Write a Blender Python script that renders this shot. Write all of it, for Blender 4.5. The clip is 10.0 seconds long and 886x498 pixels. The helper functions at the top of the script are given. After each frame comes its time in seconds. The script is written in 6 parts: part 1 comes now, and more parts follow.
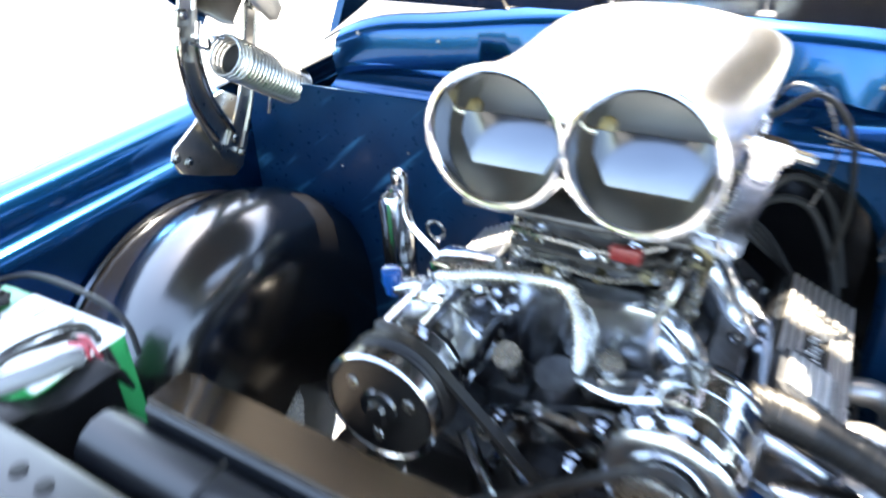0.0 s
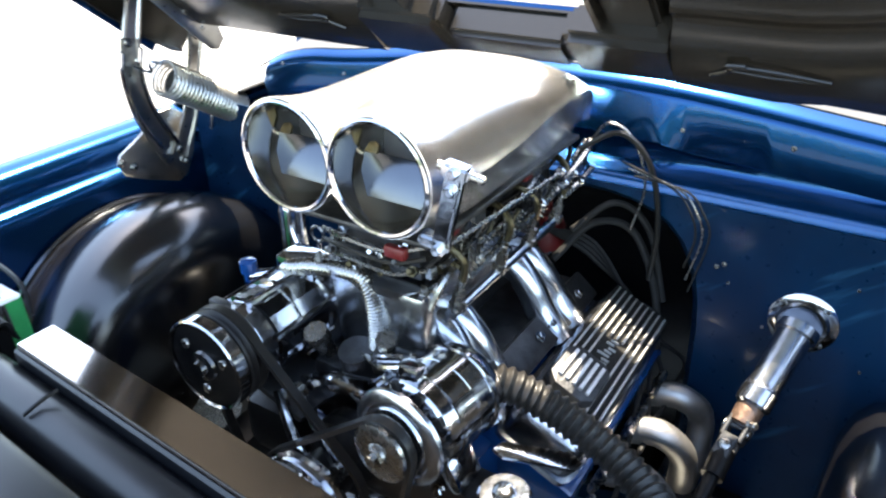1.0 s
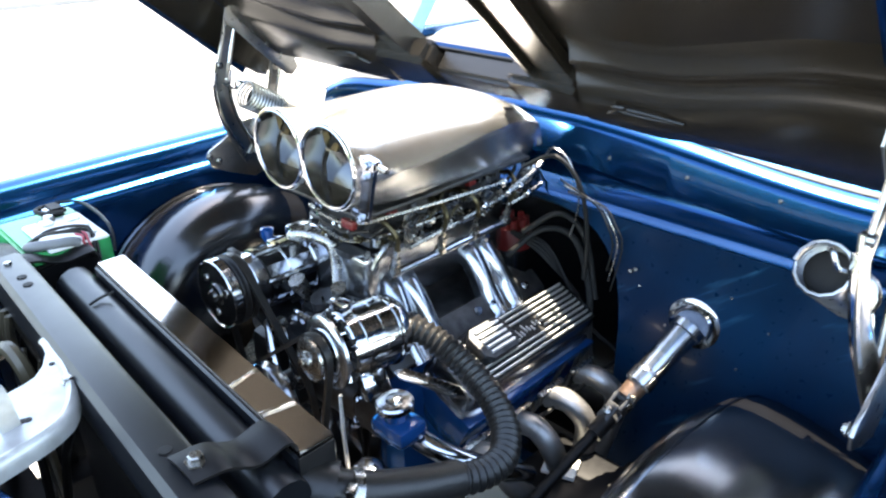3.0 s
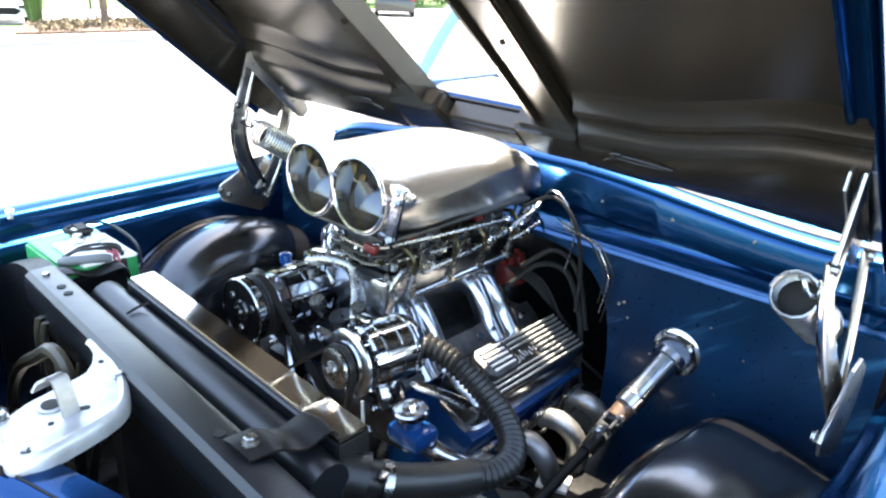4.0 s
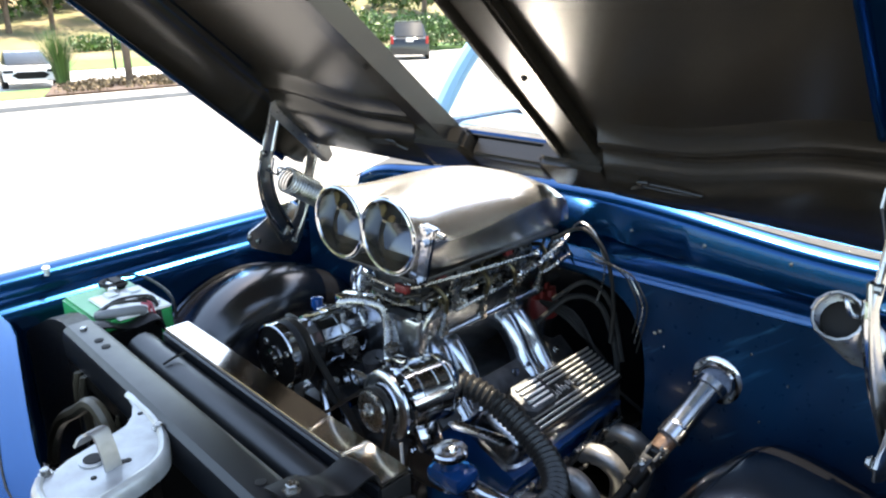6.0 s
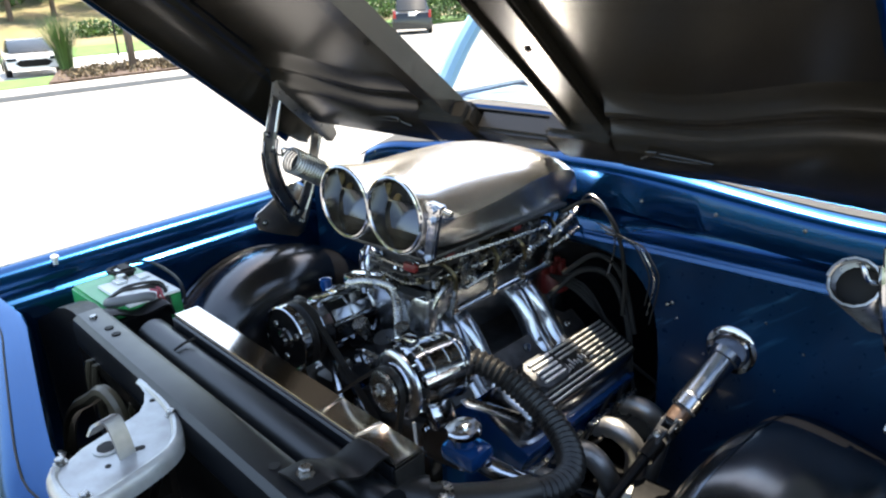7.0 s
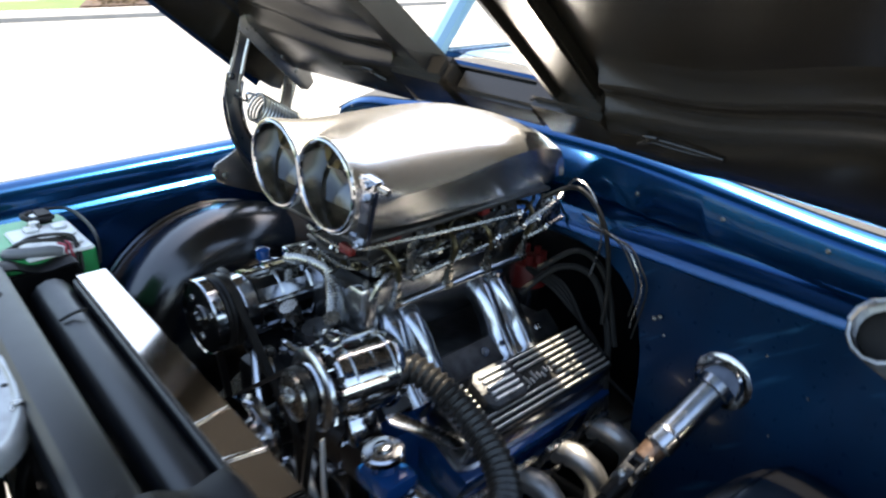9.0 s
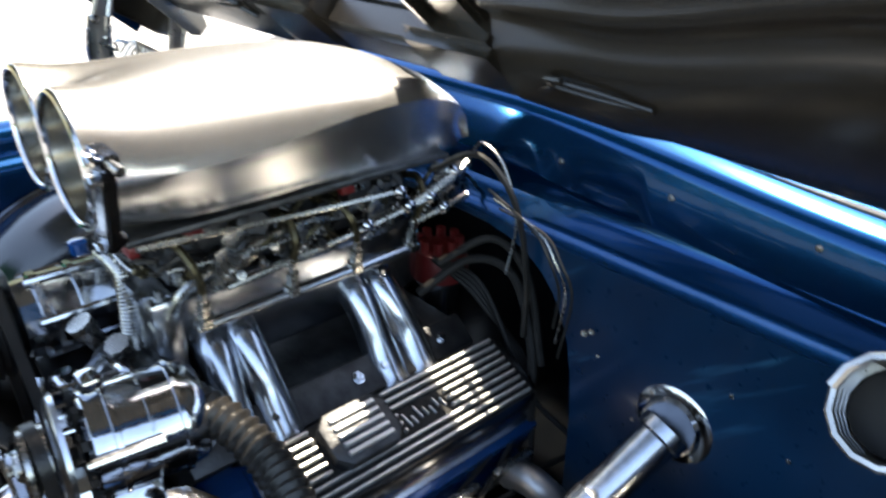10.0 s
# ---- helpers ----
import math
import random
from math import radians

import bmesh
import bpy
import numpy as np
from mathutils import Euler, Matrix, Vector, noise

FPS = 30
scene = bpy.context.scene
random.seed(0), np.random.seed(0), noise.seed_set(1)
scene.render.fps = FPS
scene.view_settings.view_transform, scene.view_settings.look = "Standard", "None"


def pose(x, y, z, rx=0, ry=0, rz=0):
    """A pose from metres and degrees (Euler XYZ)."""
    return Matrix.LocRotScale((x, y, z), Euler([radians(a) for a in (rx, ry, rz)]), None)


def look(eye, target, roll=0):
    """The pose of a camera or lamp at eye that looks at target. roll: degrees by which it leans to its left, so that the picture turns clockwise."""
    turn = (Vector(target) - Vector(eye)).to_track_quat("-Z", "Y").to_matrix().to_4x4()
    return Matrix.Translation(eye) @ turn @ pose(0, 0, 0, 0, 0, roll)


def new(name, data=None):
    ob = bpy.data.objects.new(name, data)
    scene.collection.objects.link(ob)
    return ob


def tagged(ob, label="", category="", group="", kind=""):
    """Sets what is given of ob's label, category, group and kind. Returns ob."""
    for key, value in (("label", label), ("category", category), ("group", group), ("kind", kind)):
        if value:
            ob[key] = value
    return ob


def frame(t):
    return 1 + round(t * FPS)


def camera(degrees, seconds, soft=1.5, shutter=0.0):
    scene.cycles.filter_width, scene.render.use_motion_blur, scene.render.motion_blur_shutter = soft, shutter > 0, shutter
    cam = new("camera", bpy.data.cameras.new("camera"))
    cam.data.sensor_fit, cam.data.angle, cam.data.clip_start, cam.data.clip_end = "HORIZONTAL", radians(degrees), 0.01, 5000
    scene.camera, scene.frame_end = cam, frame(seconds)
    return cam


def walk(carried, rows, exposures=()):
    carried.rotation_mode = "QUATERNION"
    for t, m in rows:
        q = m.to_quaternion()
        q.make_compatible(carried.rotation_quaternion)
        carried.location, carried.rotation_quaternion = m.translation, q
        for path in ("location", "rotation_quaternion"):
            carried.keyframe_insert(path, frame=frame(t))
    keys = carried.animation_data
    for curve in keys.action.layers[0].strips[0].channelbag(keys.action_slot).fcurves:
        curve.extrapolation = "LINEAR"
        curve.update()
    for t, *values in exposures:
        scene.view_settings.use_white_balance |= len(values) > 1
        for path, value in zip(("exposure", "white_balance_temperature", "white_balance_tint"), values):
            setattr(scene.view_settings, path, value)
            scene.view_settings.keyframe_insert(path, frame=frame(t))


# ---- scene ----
cam = camera(62.8, 10.0, soft=2.2, shutter=0.5)
PATH = [
    (0, (0.19, 0.047, 1.457), (-0.658, 1.549, 0.444), -2.4),
    (0.3, (0.328, -0.049, 1.464), (-0.546, 1.463, 0.488), -1.5),
    (0.4, (0.346, -0.027, 1.476), (-0.483, 1.493, 0.475), -1.3),
    (0.5, (0.353, -0.001, 1.497), (-0.461, 1.512, 0.472), -1.4),
    (1, (0.51, 0.041, 1.512), (-0.446, 1.514, 0.556), -1.0),
    (1.5, (0.607, 0.038, 1.522), (-0.539, 1.373, 0.571), -4.3),
    (2, (0.738, -0.034, 1.525), (-0.461, 1.23, 0.543), -2.8),
    (2.5, (0.838, -0.04, 1.563), (-0.38, 1.207, 0.583), -2.0),
    (2.7, (0.882, -0.001, 1.58), (-0.373, 1.243, 0.643), -1.7),
    (3.8, (0.956, -0.179, 1.578), (-0.274, 1.206, 0.826), 2.6),
    (4, (0.958, -0.186, 1.58), (-0.275, 1.211, 0.854), 2.9),
    (4.5, (0.961, -0.186, 1.58), (-0.295, 1.211, 0.894), 2.1),
    (5, (0.96, -0.198, 1.582), (-0.322, 1.195, 0.937), 2.1),
    (6.3, (0.943, -0.188, 1.579), (-0.364, 1.182, 0.935), -1.0),
    (6.5, (0.94, -0.184, 1.58), (-0.367, 1.171, 0.905), -0.8),
    (7, (0.941, -0.18, 1.578), (-0.371, 1.161, 0.884), -2.5),
    (7.5, (0.943, -0.171, 1.575), (-0.367, 1.161, 0.86), -2.6),
    (8, (0.947, -0.168, 1.575), (-0.359, 1.16, 0.847), -2.7),
    (8.5, (0.935, -0.132, 1.563), (-0.356, 1.201, 0.817), -0.4),
    (9, (0.87, 0.057, 1.537), (-0.453, 1.328, 0.74), 2.2),
    (9.1, (0.863, 0.107, 1.539), (-0.485, 1.344, 0.732), 2.7),
    (9.5, (0.8, 0.33, 1.495), (-0.611, 1.487, 0.676), 2.1),
    (10, (0.788, 0.44, 1.445), (-0.554, 1.62, 0.549), 0.5),
]
walk(cam, [(t, look(eye, target, roll)) for t, eye, target, roll in PATH], [(0, 4.35, 7600, 9), (0.5, 3.85, 7600, 9), (1, 3.5, 7600, 9), (2.5, 3.55, 7600, 9), (4, 3.65, 7600, 9), (4.5, 3.5, 7600, 9), (6.5, 2.6, 7600, 9), (7.5, 2.42, 7600, 9), (9.0, 2.5, 7600, 9), (9.5, 3.15, 7600, 9), (10, 2.85, 7600, 9)])

# ---- light ----
SUN = Vector((-0.2, 0.38, 1.0)).normalized()
world = bpy.data.worlds.new("world")
scene.world = world
world.use_nodes = True
sky = world.node_tree.nodes.new("ShaderNodeTexSky")
sky.sky_type, sky.sun_disc = "NISHITA", False
sky.sun_elevation = math.asin(SUN.z)
sky.sun_rotation = math.atan2(SUN.x, SUN.y)
world.node_tree.links.new(sky.outputs[0], world.node_tree.nodes["Background"].inputs[0])
world.node_tree.nodes["Background"].inputs[1].default_value = 0.15
sun = new("sun", bpy.data.lights.new("sun", "SUN"))
sun.data.energy, sun.data.angle, sun.data.color = 3.6, radians(0.53), (1.0, 0.95, 0.87)
sun.matrix_world = look(SUN * 30, (0, 0, 0))

# ---- materials ----


def material(name, color, rough=0.5, metal=0.0, color2=None, scale=20.0, bump=0.0, bump_scale=60.0, coat=0.0, mix=0.5,
             rough_var=0.0, island=0.0, stretch=(1, 1, 1), aniso=0.0, spec=0.5):
    """A surface: two tones by noise, fine relief, uneven gloss."""
    m = bpy.data.materials.new(name)
    m.use_nodes = True
    nt, nd = m.node_tree, m.node_tree.nodes
    b = nd["Principled BSDF"]
    b.inputs["Metallic"].default_value = metal
    b.inputs["Roughness"].default_value = rough
    b.inputs["Coat Weight"].default_value = coat
    b.inputs["Coat Roughness"].default_value = 0.03
    b.inputs["Anisotropic"].default_value = aniso
    b.inputs["Specular IOR Level"].default_value = spec
    co = nd.new("ShaderNodeTexCoord")
    mp = nd.new("ShaderNodeMapping")
    mp.inputs["Scale"].default_value = stretch
    nt.links.new(co.outputs["Object"], mp.inputs["Vector"])
    big = nd.new("ShaderNodeTexNoise")
    big.inputs["Scale"].default_value, big.inputs["Detail"].default_value = scale, 6
    nt.links.new(mp.outputs[0], big.inputs["Vector"])
    fine = nd.new("ShaderNodeTexNoise")
    fine.inputs["Scale"].default_value, fine.inputs["Detail"].default_value = bump_scale, 4
    nt.links.new(mp.outputs[0], fine.inputs["Vector"])
    ramp = nd.new("ShaderNodeMapRange")
    ramp.inputs["From Min"].default_value, ramp.inputs["From Max"].default_value = 0.5 - mix * 0.4, 0.5 + mix * 0.4
    nt.links.new(big.outputs["Fac"], ramp.inputs["Value"])
    mx = nd.new("ShaderNodeMix")
    mx.data_type = "RGBA"
    c2 = color2 or tuple(v * 0.8 for v in color)
    mx.inputs["A"].default_value, mx.inputs["B"].default_value = (*color, 1), (*c2, 1)
    nt.links.new(ramp.outputs[0], mx.inputs["Factor"])
    out = mx.outputs["Result"]
    if island:
        geo, hsv = nd.new("ShaderNodeNewGeometry"), nd.new("ShaderNodeHueSaturation")
        mr = nd.new("ShaderNodeMapRange")
        mr.inputs["To Min"].default_value, mr.inputs["To Max"].default_value = 1 - island, 1 + island
        nt.links.new(geo.outputs["Random Per Island"], mr.inputs["Value"])
        nt.links.new(mr.outputs[0], hsv.inputs["Value"])
        nt.links.new(out, hsv.inputs["Color"])
        out = hsv.outputs[0]
    nt.links.new(out, b.inputs["Base Color"])
    if rough_var:
        rr = nd.new("ShaderNodeMapRange")
        rr.inputs["To Min"].default_value, rr.inputs["To Max"].default_value = max(rough - rough_var, 0.01), rough + rough_var
        nt.links.new(fine.outputs["Fac"], rr.inputs["Value"])
        nt.links.new(rr.outputs[0], b.inputs["Roughness"])
    if bump:
        bp = nd.new("ShaderNodeBump")
        bp.inputs["Strength"].default_value, bp.inputs["Distance"].default_value = bump, 0.002
        nt.links.new(fine.outputs["Fac"], bp.inputs["Height"])
        nt.links.new(bp.outputs[0], b.inputs["Normal"])
    return m


BLUE = material("blue_metallic_paint", (0.0003, 0.034, 0.108), 0.18, 0.85, (0.0002, 0.026, 0.086), 3.0, 0.04, 900, coat=0.2, rough_var=0.05, spec=0.3)
BLUE.node_tree.nodes["Principled BSDF"].inputs["Specular Tint"].default_value = (0.55, 0.72, 1.0, 1)
# Darker than BLUE: shading over the firewall is put into this colour.
BLUE_SHADED = material("blue_firewall_shaded", (0.0002, 0.0125, 0.038), 0.31, 0.3, (0.0004, 0.022, 0.06), 6.0, 0.1, 70, coat=0.08, rough_var=0.12, spec=0.3, mix=0.3)


def scuff_and_sheen(m, color):
    """Faint slanting streaks: rubbed scuffs, plus reflections painted into the panel's colour."""
    nt, nd = m.node_tree, m.node_tree.nodes
    b = nd["Principled BSDF"]
    old = b.inputs["Base Color"].links[0].from_socket
    co, mp, no = nd.new("ShaderNodeTexCoord"), nd.new("ShaderNodeMapping"), nd.new("ShaderNodeTexNoise")
    mp.vector_type = "TEXTURE"
    mp.inputs["Rotation"].default_value = (0, radians(-40), 0)
    mp.inputs["Scale"].default_value = (0.22, 1, 0.03)
    no.inputs["Scale"].default_value, no.inputs["Detail"].default_value = 1.0, 3
    nt.links.new(co.outputs["Object"], mp.inputs["Vector"])
    nt.links.new(mp.outputs[0], no.inputs["Vector"])
    mr, mx = nd.new("ShaderNodeMapRange"), nd.new("ShaderNodeMix")
    mr.inputs["From Min"].default_value, mr.inputs["From Max"].default_value = 0.60, 0.74
    mr.inputs["To Max"].default_value = 0.7
    nt.links.new(no.outputs["Fac"], mr.inputs["Value"])
    mx.data_type = "RGBA"
    mx.inputs["B"].default_value = (*color, 1)
    nt.links.new(mr.outputs[0], mx.inputs["Factor"])
    nt.links.new(old, mx.inputs["A"])
    nt.links.new(mx.outputs["Result"], b.inputs["Base Color"])


scuff_and_sheen(BLUE_SHADED, (0.022, 0.115, 0.21))
ENGINE_BLUE = material("engine_enamel", (0.0015, 0.042, 0.16), 0.2, 0.1, (0.001, 0.028, 0.1), 12, 0.15, 150, coat=0.5)
BLACK = material("black_gloss_paint", (0.0025, 0.0025, 0.003), 0.2, 0.0, (0.004, 0.004, 0.004), 8, 0.01, 10, coat=0.0, rough_var=0.03, spec=0.9)
SATIN = material("black_satin_paint", (0.004, 0.004, 0.0042), 0.42, 0.0, (0.008, 0.0075, 0.0075), 5, 0.1, 120, rough_var=0.1, spec=0.16)
HOODBLACK = material("black_underhood_paint", (0.0115, 0.0095, 0.007), 0.26, 0.0, (0.0095, 0.008, 0.006), 2, spec=0.42)
RUBBER = material("black_rubber", (0.007, 0.0068, 0.0065), 0.36, 0.0, (0.014, 0.0125, 0.011), 30, 0.2, 300, rough_var=0.1, spec=0.35)
CHROME = material("chrome", (0.5, 0.51, 0.53), 0.12, 1.0, (0.36, 0.37, 0.39), 25, 0.12, 90, rough_var=0.07)
POLISHED = material("polished_aluminium", (0.48, 0.5, 0.54), 0.23, 1.0, (0.38, 0.4, 0.43), 14, 0.08, 70, rough_var=0.08)
SCOOP = material("polished_scoop_aluminium", (0.87, 0.87, 0.87), 0.27, 1.0, (0.83, 0.83, 0.835), 6)
BRUSHED = material("polished_sheet_aluminium", (0.74, 0.66, 0.58), 0.07, 1.0, (0.68, 0.6, 0.53), 8)
CAST = material("cast_alloy", (0.085, 0.087, 0.09), 0.48, 0.9, (0.04, 0.04, 0.042), 40, 0.4, 250, rough_var=0.12)
GOLD = material("yellow_zinc_dichromate", (0.1, 0.082, 0.045), 0.4, 0.9, (0.04, 0.034, 0.02), 45, 0.3, 200, rough_var=0.12)
STEEL = material("zinc_steel", (0.36, 0.355, 0.34), 0.27, 1.0, (0.24, 0.23, 0.21), 30, 0.04, 120, rough_var=0.08)
RUSTY = material("heat_stained_steel", (0.26, 0.17, 0.12), 0.42, 0.8, (0.12, 0.075, 0.055), 90, 0.4, 200)
THROAT = material("polished_throat_aluminium", (0.62, 0.6, 0.55), 0.16, 1.0, (0.54, 0.52, 0.47), 12, 0.05, 60)
SILVER = material("silver_painted_steel", (0.4, 0.41, 0.41), 0.36, 0.35, (0.28, 0.28, 0.27), 30, 0.2, 150, coat=0.25, rough_var=0.1)
GREEN = material("green_plastic", (0.02, 0.34, 0.1), 0.35, 0.0, (0.015, 0.26, 0.08), 15, 0.1, 200)
WHITE = material("white_plastic", (0.72, 0.73, 0.7), 0.4, 0.0, (0.6, 0.6, 0.57), 15, 0.1, 200)
RED = material("red_plastic", (0.12, 0.006, 0.006), 0.45, 0.0, (0.08, 0.004, 0.004), 25)
PINK = material("red_wire_sheath", (0.4, 0.06, 0.08), 0.4, 0.0, (0.3, 0.03, 0.05), 40)
DARK = material("matt_black", (0.006, 0.006, 0.006), 0.6, 0.0, (0.012, 0.011, 0.01), 20, 0.2, 120, spec=0.2)
ASPHALT = material("pale_worn_asphalt", (0.2, 0.195, 0.185), 0.9, 0.0, (0.26, 0.25, 0.24), 0.6, 0.5, 60)
CONCRETE = material("kerb_concrete", (0.24, 0.235, 0.225), 0.9, 0.0, (0.19, 0.185, 0.175), 2, 0.4, 40)
SIDEWALK = material("pale_pavement_concrete", (0.42, 0.41, 0.395), 0.9, 0.0, (0.36, 0.35, 0.335), 1.5, 0.3, 40)
MULCH = material("bark_mulch", (0.032, 0.017, 0.01), 0.95, 0.0, (0.07, 0.04, 0.024), 4, 0.9, 12)
GRASS = material("lawn", (0.04, 0.11, 0.012), 0.9, 0.0, (0.075, 0.15, 0.022), 1.5, 0.8, 30)
DIRT = material("dry_earth", (0.17, 0.125, 0.07), 0.95, 0.0, (0.085, 0.1, 0.03), 0.3, 0.8, 3)
LEAF = material("leaf", (0.03, 0.07, 0.014), 0.55, 0.0, (0.075, 0.14, 0.03), 1.5, island=0.6)
BARK = material("bark", (0.13, 0.09, 0.06), 0.95, 0.0, (0.07, 0.05, 0.035), 6, 0.8, 20)
CARWHITE = material("white_car_paint", (0.75, 0.75, 0.74), 0.25, 0.0, (0.7, 0.7, 0.69), 3, coat=1.0)
CARBLACK = material("black_car_paint", (0.006, 0.0065, 0.007), 0.3, 0.1, (0.005, 0.005, 0.006), 3, coat=0.4)
CARGLASS = material("tinted_glass", (0.015, 0.02, 0.025), 0.12, 0.0, (0.02, 0.025, 0.03), 2, spec=0.2)
TAIL = material("red_lens", (0.4, 0.02, 0.015), 0.15, 0.0, (0.3, 0.01, 0.01), 9)
FIN = material("machined_fin_aluminium", (0.72, 0.72, 0.71), 0.42, 0.92, (0.6, 0.6, 0.59), 30, 0.1, 200, rough_var=0.06)
PLATE = material("bright_plate_steel", (0.085, 0.094, 0.11), 0.2, 1.0, (0.07, 0.077, 0.09), 12)
SUPPORT = material("black_semi_gloss_paint", (0.0035, 0.0042, 0.0055), 0.33, 0.0, (0.006, 0.0068, 0.0085), 6, 0.03, 40, rough_var=0.05, spec=0.36)
OLIVE = material("aged_olive_hose", (0.075, 0.06, 0.035), 0.4, 0.0, (0.04, 0.032, 0.02), 20, 0.2, 120)
# Darker copy of the LEDGE grey: the vent's half-shade is put into the colour.
VENT_SHADED = material("grey_vent_shaded", (0.07, 0.072, 0.075), 0.85, 0.0, (0.056, 0.057, 0.06), 10, 0.1, 120, spec=0.1)
HEADER = material("coated_header_steel", (0.34, 0.335, 0.33), 0.42, 0.9, (0.2, 0.195, 0.19), 25, 0.15, 120, rough_var=0.1)
HINGE = material("plated_hinge_steel", (0.5, 0.485, 0.455), 0.3, 1.0, (0.34, 0.33, 0.31), 22, 0.15, 90, rough_var=0.08)
WEB = material("black_gloss_web_paint", (0.008, 0.0068, 0.0055), 0.2, 0.0, (0.005, 0.0045, 0.004), 6, 0.03, 30, rough_var=0.05, spec=0.6)
LEDGE = material("pale_grey_ledge_paint", (0.13, 0.135, 0.14), 0.5, 0.1, (0.1, 0.102, 0.105), 10, 0.1, 120)
# Paler copy of the truck's blue: strong sunlight is put into the colour.
CAB_LIT = material("pale_blue_cab_lit", (0.2, 0.36, 0.46), 0.35, 0.0, (0.17, 0.32, 0.42), 5, coat=0.3)


def glass_material():
    m = bpy.data.materials.new("clear_glass")
    m.use_nodes = True
    b = m.node_tree.nodes["Principled BSDF"]
    b.inputs["Base Color"].default_value = (0.95, 0.98, 0.98, 1)
    b.inputs["Roughness"].default_value = 0.0
    b.inputs["Transmission Weight"].default_value = 1.0
    b.inputs["IOR"].default_value = 1.35
    return m


GLASS = glass_material()

# ---- building helpers ----
ORIGIN = {}


def thing(name, loc, label, category, group="", kind=""):
    ob = new(name)
    ob.empty_display_size = 0.05
    ob.location = loc
    ORIGIN[ob] = Vector(loc)
    return tagged(ob, label, category, group, kind)


def finish(bm, name, mat, sharp=35):
    bmesh.ops.recalc_face_normals(bm, faces=bm.faces)
    me = bpy.data.meshes.new(name)
    bm.to_mesh(me)
    bm.free()
    me.polygons.foreach_set("use_smooth", [True] * len(me.polygons))
    me.set_sharp_from_angle(angle=radians(sharp))
    me.materials.append(mat)
    return me


def part(name, bm, mat, parent, label="", sharp=35):
    """Links bm (in world metres) as one mesh under a thing or a part."""
    o = ORIGIN[parent]
    bm.transform(Matrix.Translation(-o))
    ob = new(name, finish(bm, name, mat, sharp))
    ob.parent = parent
    ORIGIN[ob] = o
    if label:
        ob["label"] = label
    return ob


def part_split(name, bm, mat, parent, label="", sharp=35):
    """As part(), but each connected piece of bm becomes a part of its own."""
    bm.verts.index_update()
    left = set(bm.verts)
    made = []
    while left:
        v = left.pop()
        island, stack = {v}, [v]
        while stack:
            for e in stack.pop().link_edges:
                for w in e.verts:
                    if w in left:
                        left.discard(w)
                        island.add(w)
                        stack.append(w)
        piece = bmesh.new()
        twin = {w: piece.verts.new(w.co) for w in island}
        for f in {f for w in island for f in w.link_faces}:
            piece.faces.new([twin[w] for w in f.verts])
        made.append(part(name, piece, mat, parent, label, sharp))
    bm.free()
    return made


def solid(name, bm, mat, label, category, kind="", group="", sharp=35):
    """Links bm as a top-level thing of one mesh."""
    ob = new(name, finish(bm, name, mat, sharp))
    ORIGIN[ob] = Vector((0, 0, 0))
    return tagged(ob, label, category, group, kind)


def box(bm, c, size, bevel=0.0, rot=(0, 0, 0), seg=2):
    m = pose(*c, *rot) @ Matrix.Diagonal((*size, 1))
    g = bmesh.ops.create_cube(bm, size=1, matrix=m)
    if bevel:
        es = {e for v in g["verts"] for e in v.link_edges}
        bmesh.ops.bevel(bm, geom=list(es), offset=bevel, segments=seg, profile=0.5, affect="EDGES")
    return bm


def frame_of(axis):
    return Vector(axis).normalized().to_track_quat("Z", "Y").to_matrix()


def ring(bm, c, rot, r, n, sx=1.0, sy=1.0):
    return [bm.verts.new(Vector(c) + rot @ Vector((r * sx * math.cos(2 * math.pi * k / n), r * sy * math.sin(2 * math.pi * k / n), 0))) for k in range(n)]


def skin(bm, rings, closed=True, cap0=True, cap1=True):
    n = len(rings[0])
    for a, b in zip(rings, rings[1:]):
        for k in range(n if closed else n - 1):
            bm.faces.new((a[k], a[(k + 1) % n], b[(k + 1) % n], b[k]))
    if cap0 and closed:
        bm.faces.new(rings[0][::-1])
    if cap1 and closed:
        bm.faces.new(rings[-1])
    return bm


def lathe(bm, base, axis, profile, n=24, cap0=True, cap1=True):
    """profile: (distance along axis, radius)."""
    rot = frame_of(axis)
    base, ax = Vector(base), Vector(axis).normalized()
    return skin(bm, [ring(bm, base + ax * d, rot, max(r, 1e-4), n) for d, r in profile], True, cap0, cap1)


def rod(bm, a, b, r, r2=None, n=12):
    a, b = Vector(a), Vector(b)
    return lathe(bm, a, b - a, [(0, r), ((b - a).length, r if r2 is None else r2)], n)


def spline(pts, steps=8):
    """Catmull-Rom through the points."""
    p = [Vector(q) for q in pts]
    p = [2 * p[0] - p[1]] + p + [2 * p[-1] - p[-2]]
    out = []
    for i in range(1, len(p) - 2):
        for s in range(steps):
            t = s / steps
            a, b, c, d = p[i - 1], p[i], p[i + 1], p[i + 2]
            out.append(0.5 * (2 * b + (c - a) * t + (2 * a - 5 * b + 4 * c - d) * t * t + (3 * b - 3 * c + d - a) * t ** 3))
    out.append(p[-2])
    return out


